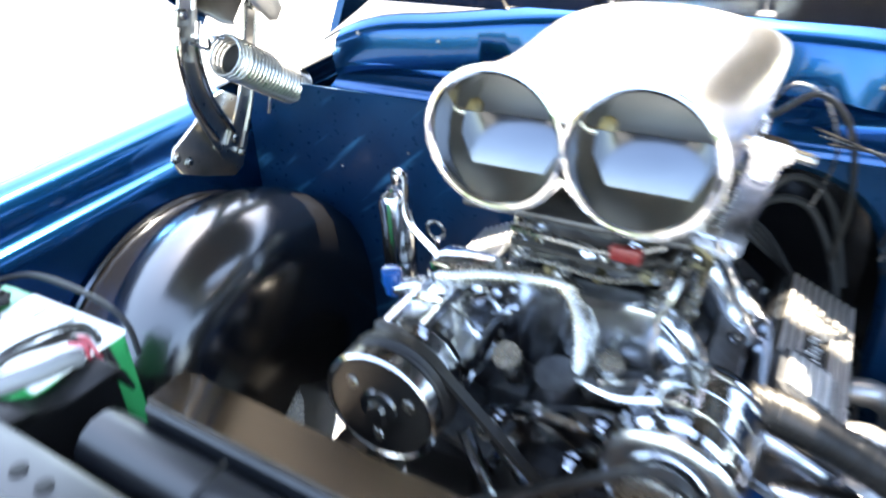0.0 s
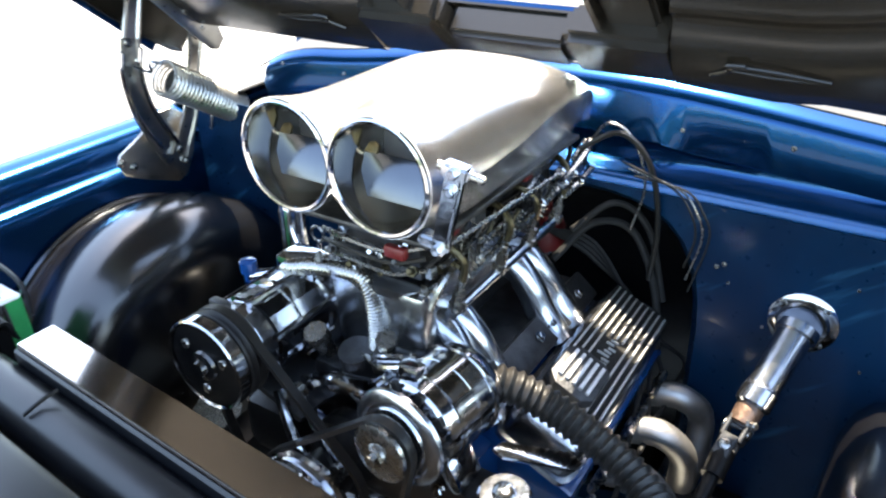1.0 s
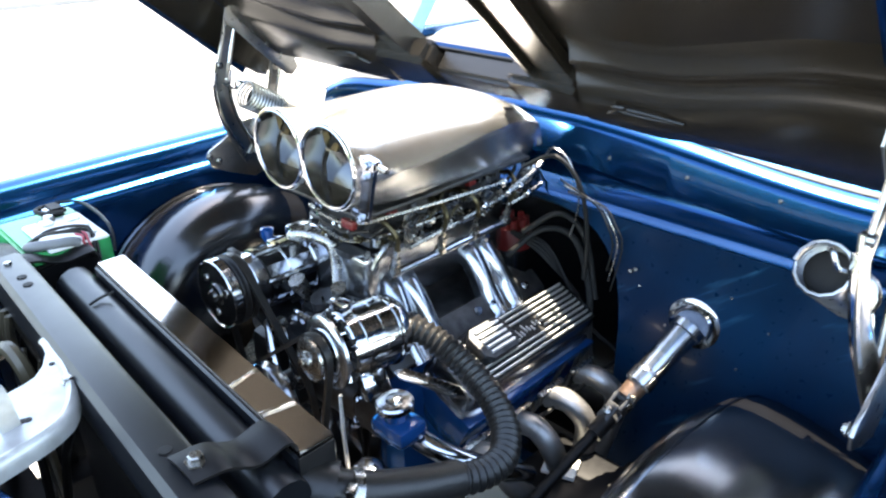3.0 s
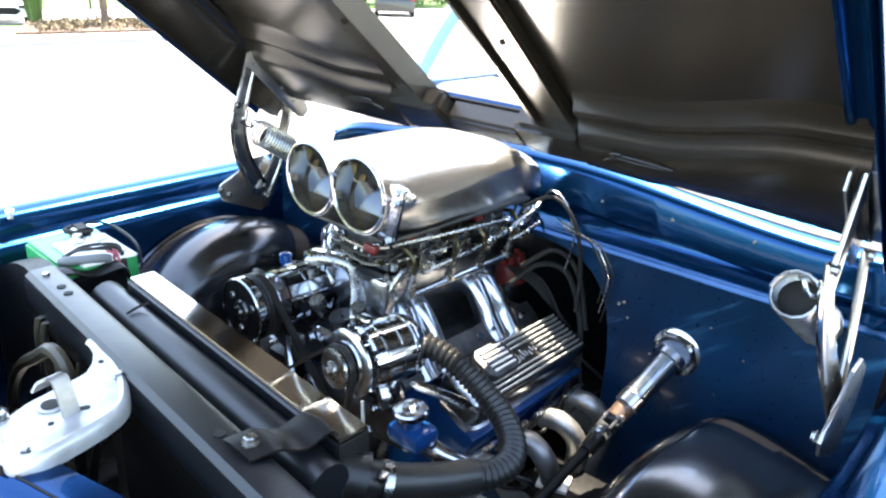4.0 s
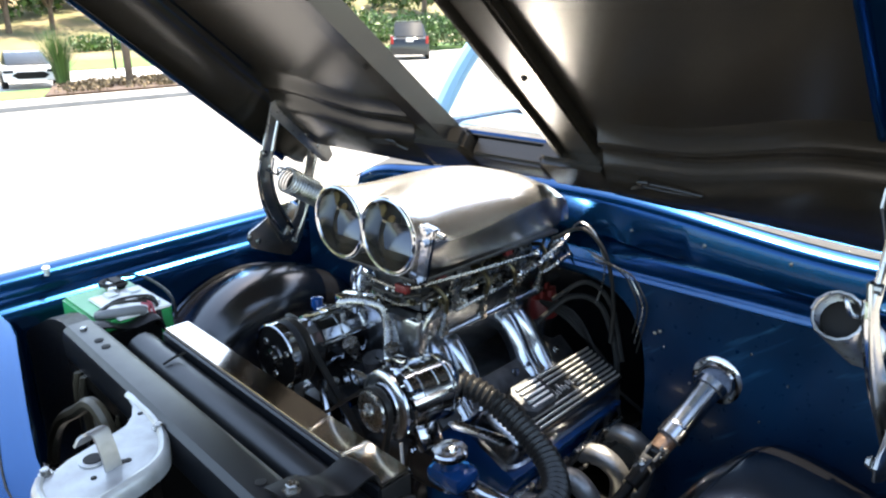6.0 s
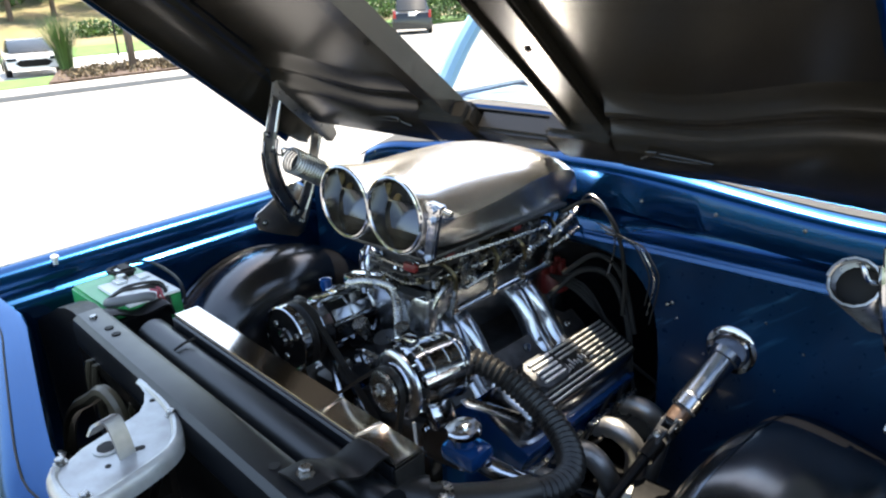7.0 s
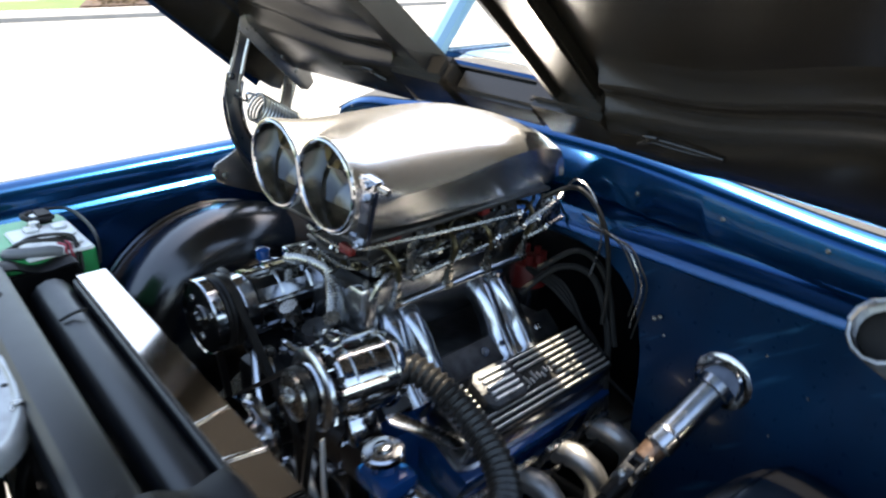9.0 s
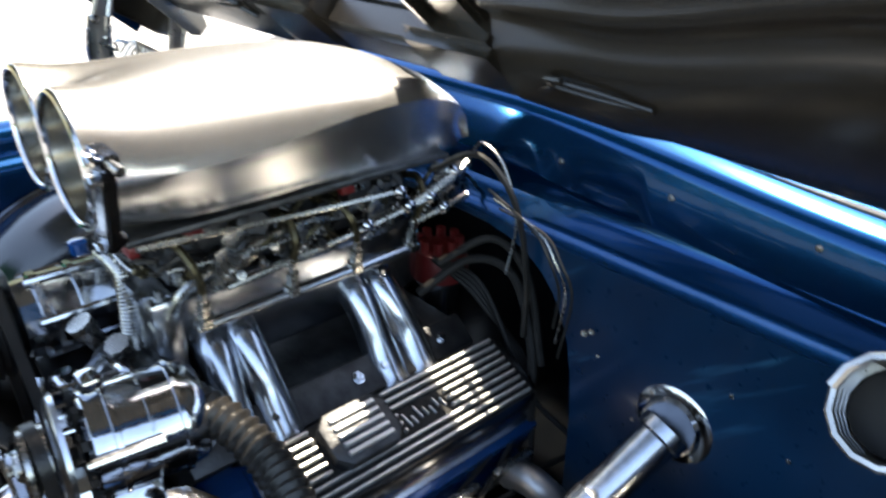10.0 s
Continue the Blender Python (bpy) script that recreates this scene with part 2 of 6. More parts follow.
def tube(bm, pts, r, n=12, steps=8, smooth=True, ribs=None, sx=1.0, sy=1.0, caps=True):
    """A round bar along the points. r: a number or a function of 0..1. ribs: (pitch, depth)."""
    path = spline(pts, steps) if smooth else [Vector(q) for q in pts]
    if ribs:
        length = sum((b - a).length for a, b in zip(path, path[1:]))
        count = max(2, int(length / ribs[0]) * 6)
        fine, acc, seg, run = [], [0.0], 0, 0.0
        for a, b in zip(path, path[1:]):
            acc.append(acc[-1] + (b - a).length)
        for k in range(count + 1):
            d = acc[-1] * k / count
            while seg < len(path) - 2 and acc[seg + 1] < d:
                seg += 1
            f = (d - acc[seg]) / max(acc[seg + 1] - acc[seg], 1e-9)
            fine.append(path[seg].lerp(path[seg + 1], min(f, 1)))
        path = fine
    rings, up = [], None
    total = len(path) - 1
    for i, q in enumerate(path):
        d = (path[min(i + 1, total)] - path[max(i - 1, 0)]).normalized()
        if up is None:
            up = d.orthogonal()
        up = (up - d * up.dot(d)).normalized()
        side = d.cross(up)
        rr = r(i / total) if callable(r) else r
        if ribs:
            rr += ribs[1] * (0.5 + 0.5 * math.cos(2 * math.pi * i / 6))
        rings.append([bm.verts.new(q + (up * math.cos(2 * math.pi * k / n) * sx + side * math.sin(2 * math.pi * k / n) * sy) * rr) for k in range(n)])
    return skin(bm, rings, True, caps, caps)


def coil(bm, a, b, radius, wire, turns, n=6):
    a, b = Vector(a), Vector(b)
    rot = frame_of(b - a)
    k = int(turns * 14)
    pts = [a + (b - a) * (i / k) + rot @ Vector((radius * math.cos(2 * math.pi * turns * i / k), radius * math.sin(2 * math.pi * turns * i / k), 0)) for i in range(k + 1)]
    return tube(bm, pts, wire, n, smooth=False)


def extrude_x(bm, profile, x0, x1, n=1, shift=None, closed=False):
    """A profile of (y, z) drawn along x; shift(x) gives (dy, dz)."""
    rings = []
    for i in range(n + 1):
        x = x0 + (x1 - x0) * i / n
        dy, dz = shift(x, ) if shift else (0, 0)
        rings.append([bm.verts.new((x, y + dy, z + dz)) for y, z in profile])
    return skin(bm, rings, closed, closed, closed)


def extrude_y(bm, profile, y0, y1, n=1, shift=None, closed=False):
    rings = []
    for i in range(n + 1):
        y = y0 + (y1 - y0) * i / n
        dx, dz = shift(y) if shift else (0, 0)
        rings.append([bm.verts.new((x + dx, y, z + dz)) for x, z in profile])
    return skin(bm, rings, closed, closed, closed)


def plate(bm, outline, thick, m=None, bevel=0.0):
    """A flat plate from an outline of (u, v), thick along w, placed by the matrix m."""
    m = m or Matrix()
    lo = [bm.verts.new(m @ Vector((u, v, 0))) for u, v in outline]
    hi = [bm.verts.new(m @ Vector((u, v, thick))) for u, v in outline]
    fs = [bm.faces.new(lo[::-1]), bm.faces.new(hi)]
    n = len(outline)
    for k in range(n):
        fs.append(bm.faces.new((lo[k], lo[(k + 1) % n], hi[(k + 1) % n], hi[k])))
    if bevel:
        es = {e for f in fs[:2] for e in f.edges}
        bmesh.ops.bevel(bm, geom=list(es), offset=bevel, segments=2, profile=0.5, affect="EDGES")
    return bm


def thicken(bm, t):
    bmesh.ops.recalc_face_normals(bm, faces=bm.faces)
    bm.normal_update()
    bmesh.ops.solidify(bm, geom=list(bm.faces), thickness=t)
    return bm


def bolt(bm, c, axis, r=0.007, h=0.006):
    a = Vector(axis).normalized()
    lathe(bm, c, a, [(0, r * 1.5), (h * 0.25, r * 1.5), (h * 0.26, r), (h, r), (h * 1.15, r * 0.8)], 6)
    return bm


def mirror_x(bm):
    bm.transform(Matrix.Diagonal((-1, 1, 1, 1)))
    bmesh.ops.reverse_faces(bm, faces=bm.faces)
    return bm


B = bmesh.new


def slope(x, y):
    """The height of the lot, which falls away to the truck's right."""
    return 0.03 * x - 0.003 * y


# ---- ground and distance ----
bm = B()
N = 40
grid = [[bm.verts.new((-400 + 800 * i / N, -400 + 800 * j / N, slope(-400 + 800 * i / N, -400 + 800 * j / N) if abs(-400 + 800 * i / N) < 61 else slope(math.copysign(60, -400 + 800 * i / N), 0))) for j in range(N + 1)] for i in range(N + 1)]
for i in range(N):
    for j in range(N):
        bm.faces.new((grid[i][j], grid[i + 1][j], grid[i + 1][j + 1], grid[i][j + 1]))
solid("ground", bm, ASPHALT, "pale sunlit asphalt parking lot", "ground", "structure")


def strip(name, x0, x1, y0, y1, h, mat, label, cat):
    """A raised strip; an end may be given as two figures, for the two long sides."""
    b = B()
    rings = []
    for end in (y0, y1):
        ya, yb = end if isinstance(end, tuple) else (end, end)
        rings.append([b.verts.new((x, y, slope(x, y) + z)) for x, y, z in ((x0, ya, 0), (x0, ya, h), (x1, yb, h), (x1, yb, 0))])
    skin(b, rings)
    return solid(name, b, mat, label, cat, "structure")


strip("kerb", -17.24, -17.02, -30, 17, 0.11, CONCRETE, "grey concrete kerb along the lot", "kerb")
strip("pavement", -19.1, -17.25, -30, 17, 0.1, SIDEWALK, "pale concrete pavement behind the kerb", "pavement")
strip("planting_bed", -24.6, -19.11, (8.6, 6.4), 17, 0.16, MULCH, "brown bark mulch bed with low dry plants", "bed")
strip("grass_verge", -22.4, -19.11, -30, (7.7, 6.38), 0.12, GRASS, "bright green mown grass verge", "lawn")
strip("path", -35.3, -24.7, -20, 17, 0.03, SIDEWALK, "pale footpath beyond the planting bed", "path")
bm = B()
rings = [[bm.verts.new((x, y, z - 0.003 * y)) for x, z in ((-35.2, -1.3), (-35.3, -0.99), (-38.0, -0.95), (-42.5, -0.98), (-42.6, -1.35))] for y in (-30, 0, 30, 60)]
skin(bm, rings, False)
solid("lawn", bm, GRASS, "bright green sunlit lawn", "lawn", "structure")


bm = B()
rings = []
for y in range(-120, 161, 20):
    rings.append([bm.verts.new((x, y, z - 0.003 * y + 0.012 * (-42 - x) * math.sin(y * 0.05 + x * 0.1))) for x, z in ((-42.7, -1.35), (-46, -1.2), (-50, -1.15), (-56, -0.85), (-62, -0.1), (-68, 1.0), (-76, 3.4), (-88, 8.0), (-124, 20.0))])
skin(bm, rings, False)
thicken(bm, 0.3)
solid("hillside", bm, DIRT, "dry tan earth bank rising behind the lawn", "bank", "structure")


def leaves(bm, c, size, count, leaf, rng, flat=0.6):
    """Many small leaf quads inside a lumpy volume."""
    for _ in range(count):
        while True:
            p = Vector((rng.uniform(-1, 1), rng.uniform(-1, 1), rng.uniform(-1, 1)))
            if 0.25 < p.length < 1:
                break
        p = Vector((c[0] + p.x * size[0], c[1] + p.y * size[1], c[2] + p.z * size[2]))
        q = Euler((rng.uniform(0, 6.3), rng.uniform(0, 6.3), rng.uniform(0, 6.3))).to_matrix()
        s = leaf * rng.uniform(0.6, 1.4)
        vs = [bm.verts.new(p + q @ Vector(v)) for v in ((-s, 0, 0), (0, -s * flat, s * 0.2), (s, 0, 0), (0, s * flat, s * 0.2))]
        bm.faces.new(vs)
    return bm


rng = random.Random(5)
# clipped hedge, shrubs and trees beyond the lot
bm = B()
for k in range(60):
    y = 18.5 + k * 0.62
    x = -48.5 + rng.uniform(-0.5, 0.5) + 0.02 * (y - 20)
    leaves(bm, (x, y, -0.6 + 0.02 * (y - 18.5) + rng.uniform(-0.12, 0.15)), (1.1, 0.8, 0.62), 260, 0.11, rng)
solid("hedge", bm, LEAF, "dense green clipped hedge behind the lawn", "hedge", "stuff")
bm = B()
for k in range(64):
    x, y = -66 - rng.uniform(0, 5), -2 + k * 1.15 + rng.uniform(-0.4, 0.4)
    for z in (3.0, 5.0, 7.5):
        leaves(bm, (x, y, z + rng.uniform(-0.8, 0.8)), (1.7, 1.4, 1.5), 110, 0.3, rng)
solid("far_trees", bm, LEAF, "dark green belt of trees beyond the lawn", "trees", "stuff")
bm = B()
for k in range(70):
    x, y = -34 - rng.uniform(0, 4), 27 + rng.uniform(0, 28)
    leaves(bm, (x, y, slope(x, y) + 0.8 + rng.uniform(0, 1.2)), (1.2, 1.2, 1.0), 170, 0.13, rng)
solid("shrubs", bm, LEAF, "mixed sunlit green shrubs edging the lot", "shrub", "stuff")
bm = B()
for k in range(190):
    x = -21.8 + rng.uniform(-2.5, 2.4)
    y = 6.9 + 0.4 * (-19.1 - x) + rng.uniform(0, 8.0)
    leaves(bm, (x, y, slope(x, y) + 0.19), (0.42, 0.42, 0.1), 30, 0.055, rng)
DRY = material("dry_leaf", (0.09, 0.055, 0.03), 0.8, 0.0, (0.13, 0.1, 0.045), 3, island=0.5)
solid("ground_cover", bm, DRY, "low reddish brown ground cover plants", "plants", "stuff")


# Unseen planting ahead of the nose, added to darken what the chrome reflects.
bm = B()
for k in range(46):
    x, y = -34 + k * 1.5 + rng.uniform(-0.5, 0.5), -17 + rng.uniform(-1.0, 1.0)
    leaves(bm, (x, y, slope(x, y) + 1.0), (1.5, 1.2, 1.1), 120, 0.3, rng)
solid("unseen_reflected_planting", bm, LEAF, "unseen green planting added to darken the chrome's reflections", "hedge", "stuff")


def grassy_bush(x, y):
    t = thing("ornamental_grass", (x, y, slope(x, y) + 0.14), "tall arching green ornamental grass clump", "bush")
    b = B()
    for _ in range(460):
        a, lean, h = rng.uniform(0, 6.3), rng.uniform(0.05, 0.75), rng.uniform(1.1, 1.9)
        d = Vector((math.cos(a), math.sin(a), 0))
        s = d.orthogonal().normalized() * 0.018
        base = Vector((x, y, slope(x, y) + 0.14)) + d * rng.uniform(0, 0.2)
        prev = None
        for q in (0, 0.5, 1.0):
            p = base + d * lean * q * q * 0.9 + Vector((0, 0, h * (q - 0.18 * q * q * lean)))
            w = s * (1 - 0.85 * q)
            cur = (b.verts.new(p - w), b.verts.new(p + w))
            if prev:
                b.faces.new((prev[0], prev[1], cur[1], cur[0]))
            prev = cur
    part("blades", b, LEAF, t)


grassy_bush(-23.6, 8.5)


def tree(x, y, h, r, spread):
    t = thing("tree", (x, y, slope(x, y)), "broad green tree with a brown trunk", "tree", "trees beyond the lot")
    b = B()
    z = slope(x, y)
    tube(b, [(x, y, z - 0.2), (x + 0.1, y, z + h * 0.3), (x - 0.1, y + 0.1, z + h * 0.65)], lambda f: r * (1.25 - 0.6 * f), 10)
    tips = []
    for k in range(6):
        a = k * 1.05 + rng.uniform(-0.3, 0.3)
        e = (x + math.cos(a) * spread * 0.7, y + math.sin(a) * spread * 0.7, z + h * rng.uniform(0.7, 0.95))
        tube(b, [(x, y, z + h * 0.45), (x + math.cos(a) * spread * 0.3, y + math.sin(a) * spread * 0.3, z + h * 0.62), e], lambda f: r * 0.45 * (1.1 - f), 7)
        tips.append(e)
    part("trunk", b, BARK, t)
    b = B()
    for e in tips:
        for _ in range(3):
            leaves(b, (e[0] + rng.uniform(-0.8, 0.8), e[1] + rng.uniform(-0.8, 0.8), e[2] + rng.uniform(-0.7, 0.9)), (1.3, 1.3, 0.9), 240, 0.13, rng)
    part("crown", b, LEAF, t)


for x, y, h in ((-60, 18.2, 8), (-61, 21.6, 8), (-38, 39, 7.5), (-41, 48, 8), (-63, 27, 8), (-60, 13, 7)):
    tree(x, y, h, 0.22, 2.6)

t = thing("sign_post", (-21.0, 9.45, slope(-21.0, 9.45) + 0.1), "weathered square timber post in the planting", "post")
bm = B()
box(bm, (-21.0, 9.45, slope(-21.0, 9.45) + 1.5), (0.17, 0.17, 2.9), 0.01)
part("post", bm, BARK, t)
t = thing("lamp_post", (-33.0, 14.15, slope(-33, 14.15)), "thin dark metal pole beside the footpath", "pole")
bm = B()
rod(bm, (-33.0, 14.15, slope(-33, 14.15)), (-33.0, 14.15, slope(-33, 14.15) + 4.5), 0.05, 0.035)
part("pole", bm, SATIN, t)


def wheel(parent, c, axis, r, w):
    b = B()
    lathe(b, Vector(c) - Vector(axis) * w / 2, axis, [(0, r * 0.62), (0, r * 0.9), (w * 0.12, r), (w * 0.88, r), (w, r * 0.9), (w, r * 0.62)], 28)
    tyre = part("wheel", b, RUBBER, parent, "black tyre")
    b = B()
    lathe(b, Vector(c) - Vector(axis) * w * 0.52, axis, [(0, 0.05), (0, r * 0.5), (w * 0.1, r * 0.6), (w * 0.94, r * 0.6), (w * 1.04, r * 0.5), (w * 1.04, 0.05)], 20)
    part("rim", b, STEEL, tyre)


def car(name, x, y, yaw, sec, paint, label, width, size, lift, cat, tall=1.0):
    """sec: (along, z of bonnet or roof line, half width, z of glass foot)."""
    z0 = slope(x, y)
    t = thing(name, (0, 0, 0), label, cat)
    m = pose(x, y, z0 + lift, 0, 0, yaw) @ Matrix.Diagonal((size, size, size * tall, 1))
    b = B()
    rings = []
    for a, top, hw in sec["body"]:
        prof = [(-hw, 0.3), (-hw * 1.02, 0.6), (-hw * 0.97, top - 0.08), (-hw * 0.85, top), (hw * 0.85, top), (hw * 0.97, top - 0.08), (hw * 1.02, 0.6), (hw, 0.3)]
        rings.append([b.verts.new(m @ Vector((a, w, z))) for w, z in prof])
    skin(b, rings)
    body = part("body", b, paint, t)
    b = B()
    rings = []
    for a, top, hw, foot in sec["cabin"]:
        prof = [(-hw, foot), (-hw * 0.84, top - 0.05), (-hw * 0.72, top), (hw * 0.72, top), (hw * 0.84, top - 0.05), (hw, foot)]
        rings.append([b.verts.new(m @ Vector((a, w, z))) for w, z in prof])
    skin(b, rings)
    part("cabin_glass", b, CARGLASS, t, "dark tinted windows")
    b = B()
    r0, r1 = sec["roof"]
    hw = sec["cabin"][1][2]
    rt = sec["cabin"][1][1]
    b2 = m @ pose((r0 + r1) / 2, 0, rt + 0.012)
    g = bmesh.ops.create_cube(b, size=1, matrix=b2 @ Matrix.Diagonal((abs(r1 - r0), hw * 1.62, 0.05, 1)))
    bmesh.ops.bevel(b, geom=list({e for v in g["verts"] for e in v.link_edges}), offset=0.02, segments=2, affect="EDGES")
    part("roof", b, paint, t)
    for f, side in ((0.2, 1), (0.2, -1), (0.8, 1), (0.8, -1)):
        length = sec["body"][-1][0] - sec["body"][0][0]
        a = sec["body"][0][0] + length * f
        c = m @ Vector((a, side * width * 0.46, 0.33))
        wheel(t, c, (m.to_3x3() @ Vector((0, 1, 0))).normalized(), 0.34 * size, 0.2)
    return t, m


SEDAN = {"body": [(-2.2, 0.62, 0.7), (-2.1, 0.78, 0.85), (-0.9, 0.9, 0.9), (0.9, 0.95, 0.9), (2.0, 0.95, 0.84), (2.2, 0.7, 0.75)],
         "cabin": [(-1.0, 0.93, 0.8, 0.88), (-0.25, 1.42, 0.78, 0.88), (0.9, 1.42, 0.78, 0.9), (1.7, 0.98, 0.75, 0.92)], "roof": (-0.2, 0.85)}
SUVB = {"body": [(-2.4, 0.85, 0.85), (-2.3, 1.05, 0.95), (-1.2, 1.12, 0.97), (1.2, 1.15, 0.97), (2.3, 1.15, 0.95), (2.4, 0.7, 0.9)],
        "cabin": [(-1.3, 1.15, 0.9, 1.08), (-0.5, 1.8, 0.86, 1.08), (2.0, 1.8, 0.86, 1.08), (2.32, 1.15, 0.88, 1.08)], "roof": (-0.45, 1.98)}
t, m = car("parked_car", -26.2, 8.3, -14, {k: ([(-q[0], *q[1:]) for q in v][::-1] if k != "roof" else (-v[1], -v[0])) for k, v in SEDAN.items()}, CARWHITE, "white sedan parked nose towards the lot", 1.8, 0.88, 0.12, "car", 0.8)
bm = B()
bm2 = m @ pose(2.16, 0, 0.55)
plate(bm, [(-0.42, -0.16), (0.42, -0.16), (0.6, 0.0), (0.42, 0.14), (-0.42, 0.14), (-0.6, 0.0)], 0.05, bm2 @ Matrix(((0, 0, 1, 0), (1, 0, 0, 0), (0, 1, 0, 0), (0, 0, 0, 1))))
part("grille", bm, SATIN, t, "black wide front grille")
for s in (-1, 1):
    bm = B()
    box(bm, m @ Vector((2.12, s * 0.68, 0.72)), (0.16, 0.28, 0.09), 0.02, (0, 0, -14))
    part("headlight", bm, CARGLASS, t, "slim dark headlight")
t, m = car("parked_suv", -27.4, 27.2, 137, SUVB, CARBLACK, "dark grey boxy off-road vehicle seen from behind", 1.95, 1.0, 0.0, "car")
bm = B()
box(bm, m @ Vector((-2.46, 0.0, 1.02)), (0.05, 0.36, 0.2), 0.005, (0, 0, 137))
part("number_plate", bm, WHITE, t, "blank white number plate")
for s in (-1, 1):
    bm = B()
    box(bm, m @ Vector((-2.36, s * 0.86, 1.0)), (0.1, 0.14, 0.36), 0.02, (0, 0, 137))
    part("tail_light", bm, TAIL, t, "red tail light")

# ---- the truck's body ----
truck = thing("pickup_truck", (0, 1.2, 0.0), "blue classic pickup truck with its bonnet raised", "truck")


def rise(y):
    """Fender tops climb a little towards the cab."""
    return (0, 0.02 * (y - 0.4))


FENDER = [(-0.815, 0.30), (-0.815, 0.80), (-0.815, 0.905), (-0.818, 0.918), (-0.822, 0.927), (-0.828, 0.931), (-0.837, 0.9335), (-0.844, 0.942), (-0.847, 0.958),
          (-0.850, 0.974), (-0.857, 0.986), (-0.872, 0.994), (-0.90, 0.997), (-0.94, 0.99), (-0.975, 0.965), (-0.995, 0.925), (-1.0, 0.86), (-1.005, 0.72), (-0.99, 0.5)]
for s in (1, -1):
    bm = B()
    extrude_y(bm, FENDER, 0.02, 1.5, 12, rise)
    thicken(bm, 0.004)
    if s < 0:
        mirror_x(bm)
    f = part("fender", bm, BLUE, truck, "glossy metallic blue front fender", 40)
    bm = B()
    for y in (0.335,):
        lathe(bm, (-0.856 * s, y, 0.982), (0.1 * s, 0, 1), [(0, 0.006), (0.010, 0.006), (0.011, 0.009), (0.020, 0.009), (0.023, 0.005)], 10)
    part_split("rubber_bumper", bm, WHITE, f, "small pale rubber bonnet stop")


def header_back(x):
    return min(0.031 + 0.262 * math.sqrt(x * x + 0.0025), 0.186)


bm = B()
rings = []
for i in range(25):
    x = -0.93 + 1.86 * i / 24
    yb = header_back(x)
    prof = [(yb, 0.93), (yb, 0.972), (yb - 0.006, 0.98), (yb - 0.04, 0.983), (yb - 0.07, 0.976), (yb - 0.09, 0.95), (yb - 0.098, 0.89), (yb - 0.09, 0.82)]
    rings.append([bm.verts.new((x, y, z)) for y, z in prof])
skin(bm, rings, False)
thicken(bm, 0.004)
header = part("header_panel", bm, BLUE, truck, "blue panel above the grille", 40)
bm = B()
tube(bm, [(-0.9 + 0.09 * k, header_back(-0.9 + 0.09 * k) - 0.05, 0.9822) for k in range(21)], 0.0016, 6, 3)
part("seam", bm, DARK, header, "dark seam across the panel")
bm = B()
for k in range(9):
    x = -0.72 + 1.44 * k / 8
    box(bm, (x, header_back(x) - 0.06, 0.66), (0.02, 0.02, 0.3), 0.004)
for k in range(5):
    extrude_x(bm, [(0.02, 0.52 + k * 0.07), (0.0, 0.53 + k * 0.07), (0.0, 0.545 + k * 0.07), (0.02, 0.555 + k * 0.07)], -0.74, 0.74, 12, lambda x: (header_back(x) - 0.085, 0), True)
part("grille", bm, CHROME, truck, "chrome grille")
bm = B()
box(bm, (0, -0.09, 0.42), (1.8, 0.1, 0.16), 0.03)
part("bumper", bm, CHROME, truck, "chrome bumper")

def askew(x):
    """The radiator and its support stand a little skewed across the nose."""
    return (-0.06 * x, 0)


# radiator core support: a folded black panel across the nose
bm = B()
prof = [(0.194, 0.952), (0.192, 0.985), (0.196, 1.004), (0.205, 1.012), (0.244, 1.012), (0.254, 1.006), (0.256, 0.99), (0.256, 0.955)]
extrude_x(bm, prof, -0.44, 0.62, 8, askew)
thicken(bm, 0.003)
support = part("core_support", bm, SUPPORT, truck, "black folded steel radiator support")
# its front web has a large opening on the passenger side
bm = B()
loops = ([(-0.44, 0.30), (0.62, 0.30), (0.62, 0.9515), (-0.44, 0.9515)], [(-0.40, 0.40), (-0.03, 0.40), (-0.03, 0.925), (-0.385, 0.925)])
rings = [[bm.verts.new((x, y - 0.06 * x, z)) for x, z in loops[k]] for k, y in ((0, 0.1945), (1, 0.1945), (1, 0.2025), (0, 0.1975))]
skin(bm, rings + [rings[0]], True, False, False)
part("front_web", bm, WEB, support, "black web with a rectangular opening", 20)
bm = B()
for x in (-0.372, -0.345):
    tube(bm, [(x, 0.214, 0.945), (x + 0.004, 0.206, 0.90), (x + 0.012, 0.208, 0.78), (x + 0.02, 0.214, 0.5)], 0.012, 8, 5, sx=0.5)
part_split("stiffener", bm, OLIVE, support, "upright pressed stiffener")
bm = B()
for prof in ([(0.60, 0.40), (0.60, 1.0), (0.74, 0.99), (0.80, 0.93), (0.815, 0.4)],
             [(-0.44, 0.40), (-0.44, 1.008), (-0.475, 1.008), (-0.52, 1.0), (-0.58, 0.982), (-0.65, 0.95), (-0.73, 0.915), (-0.80, 0.88), (-0.815, 0.4)]):
    rings = [[bm.verts.new((x, y - 0.06 * x, z)) for x, z in prof] for y in (0.205, 0.25)]
    skin(bm, rings)
part_split("side_panel", bm, SATIN, support)
bm = B()
for x in (-0.33, -0.295, 0.245):
    lathe(bm, (x, 0.226 - 0.06 * x, 1.0125), (0, 0, 1), [(0, 0.008), (0.001, 0.008), (0.0012, 0.005)], 10)
part_split("slot", bm, DARK, support, "dark punched holes")

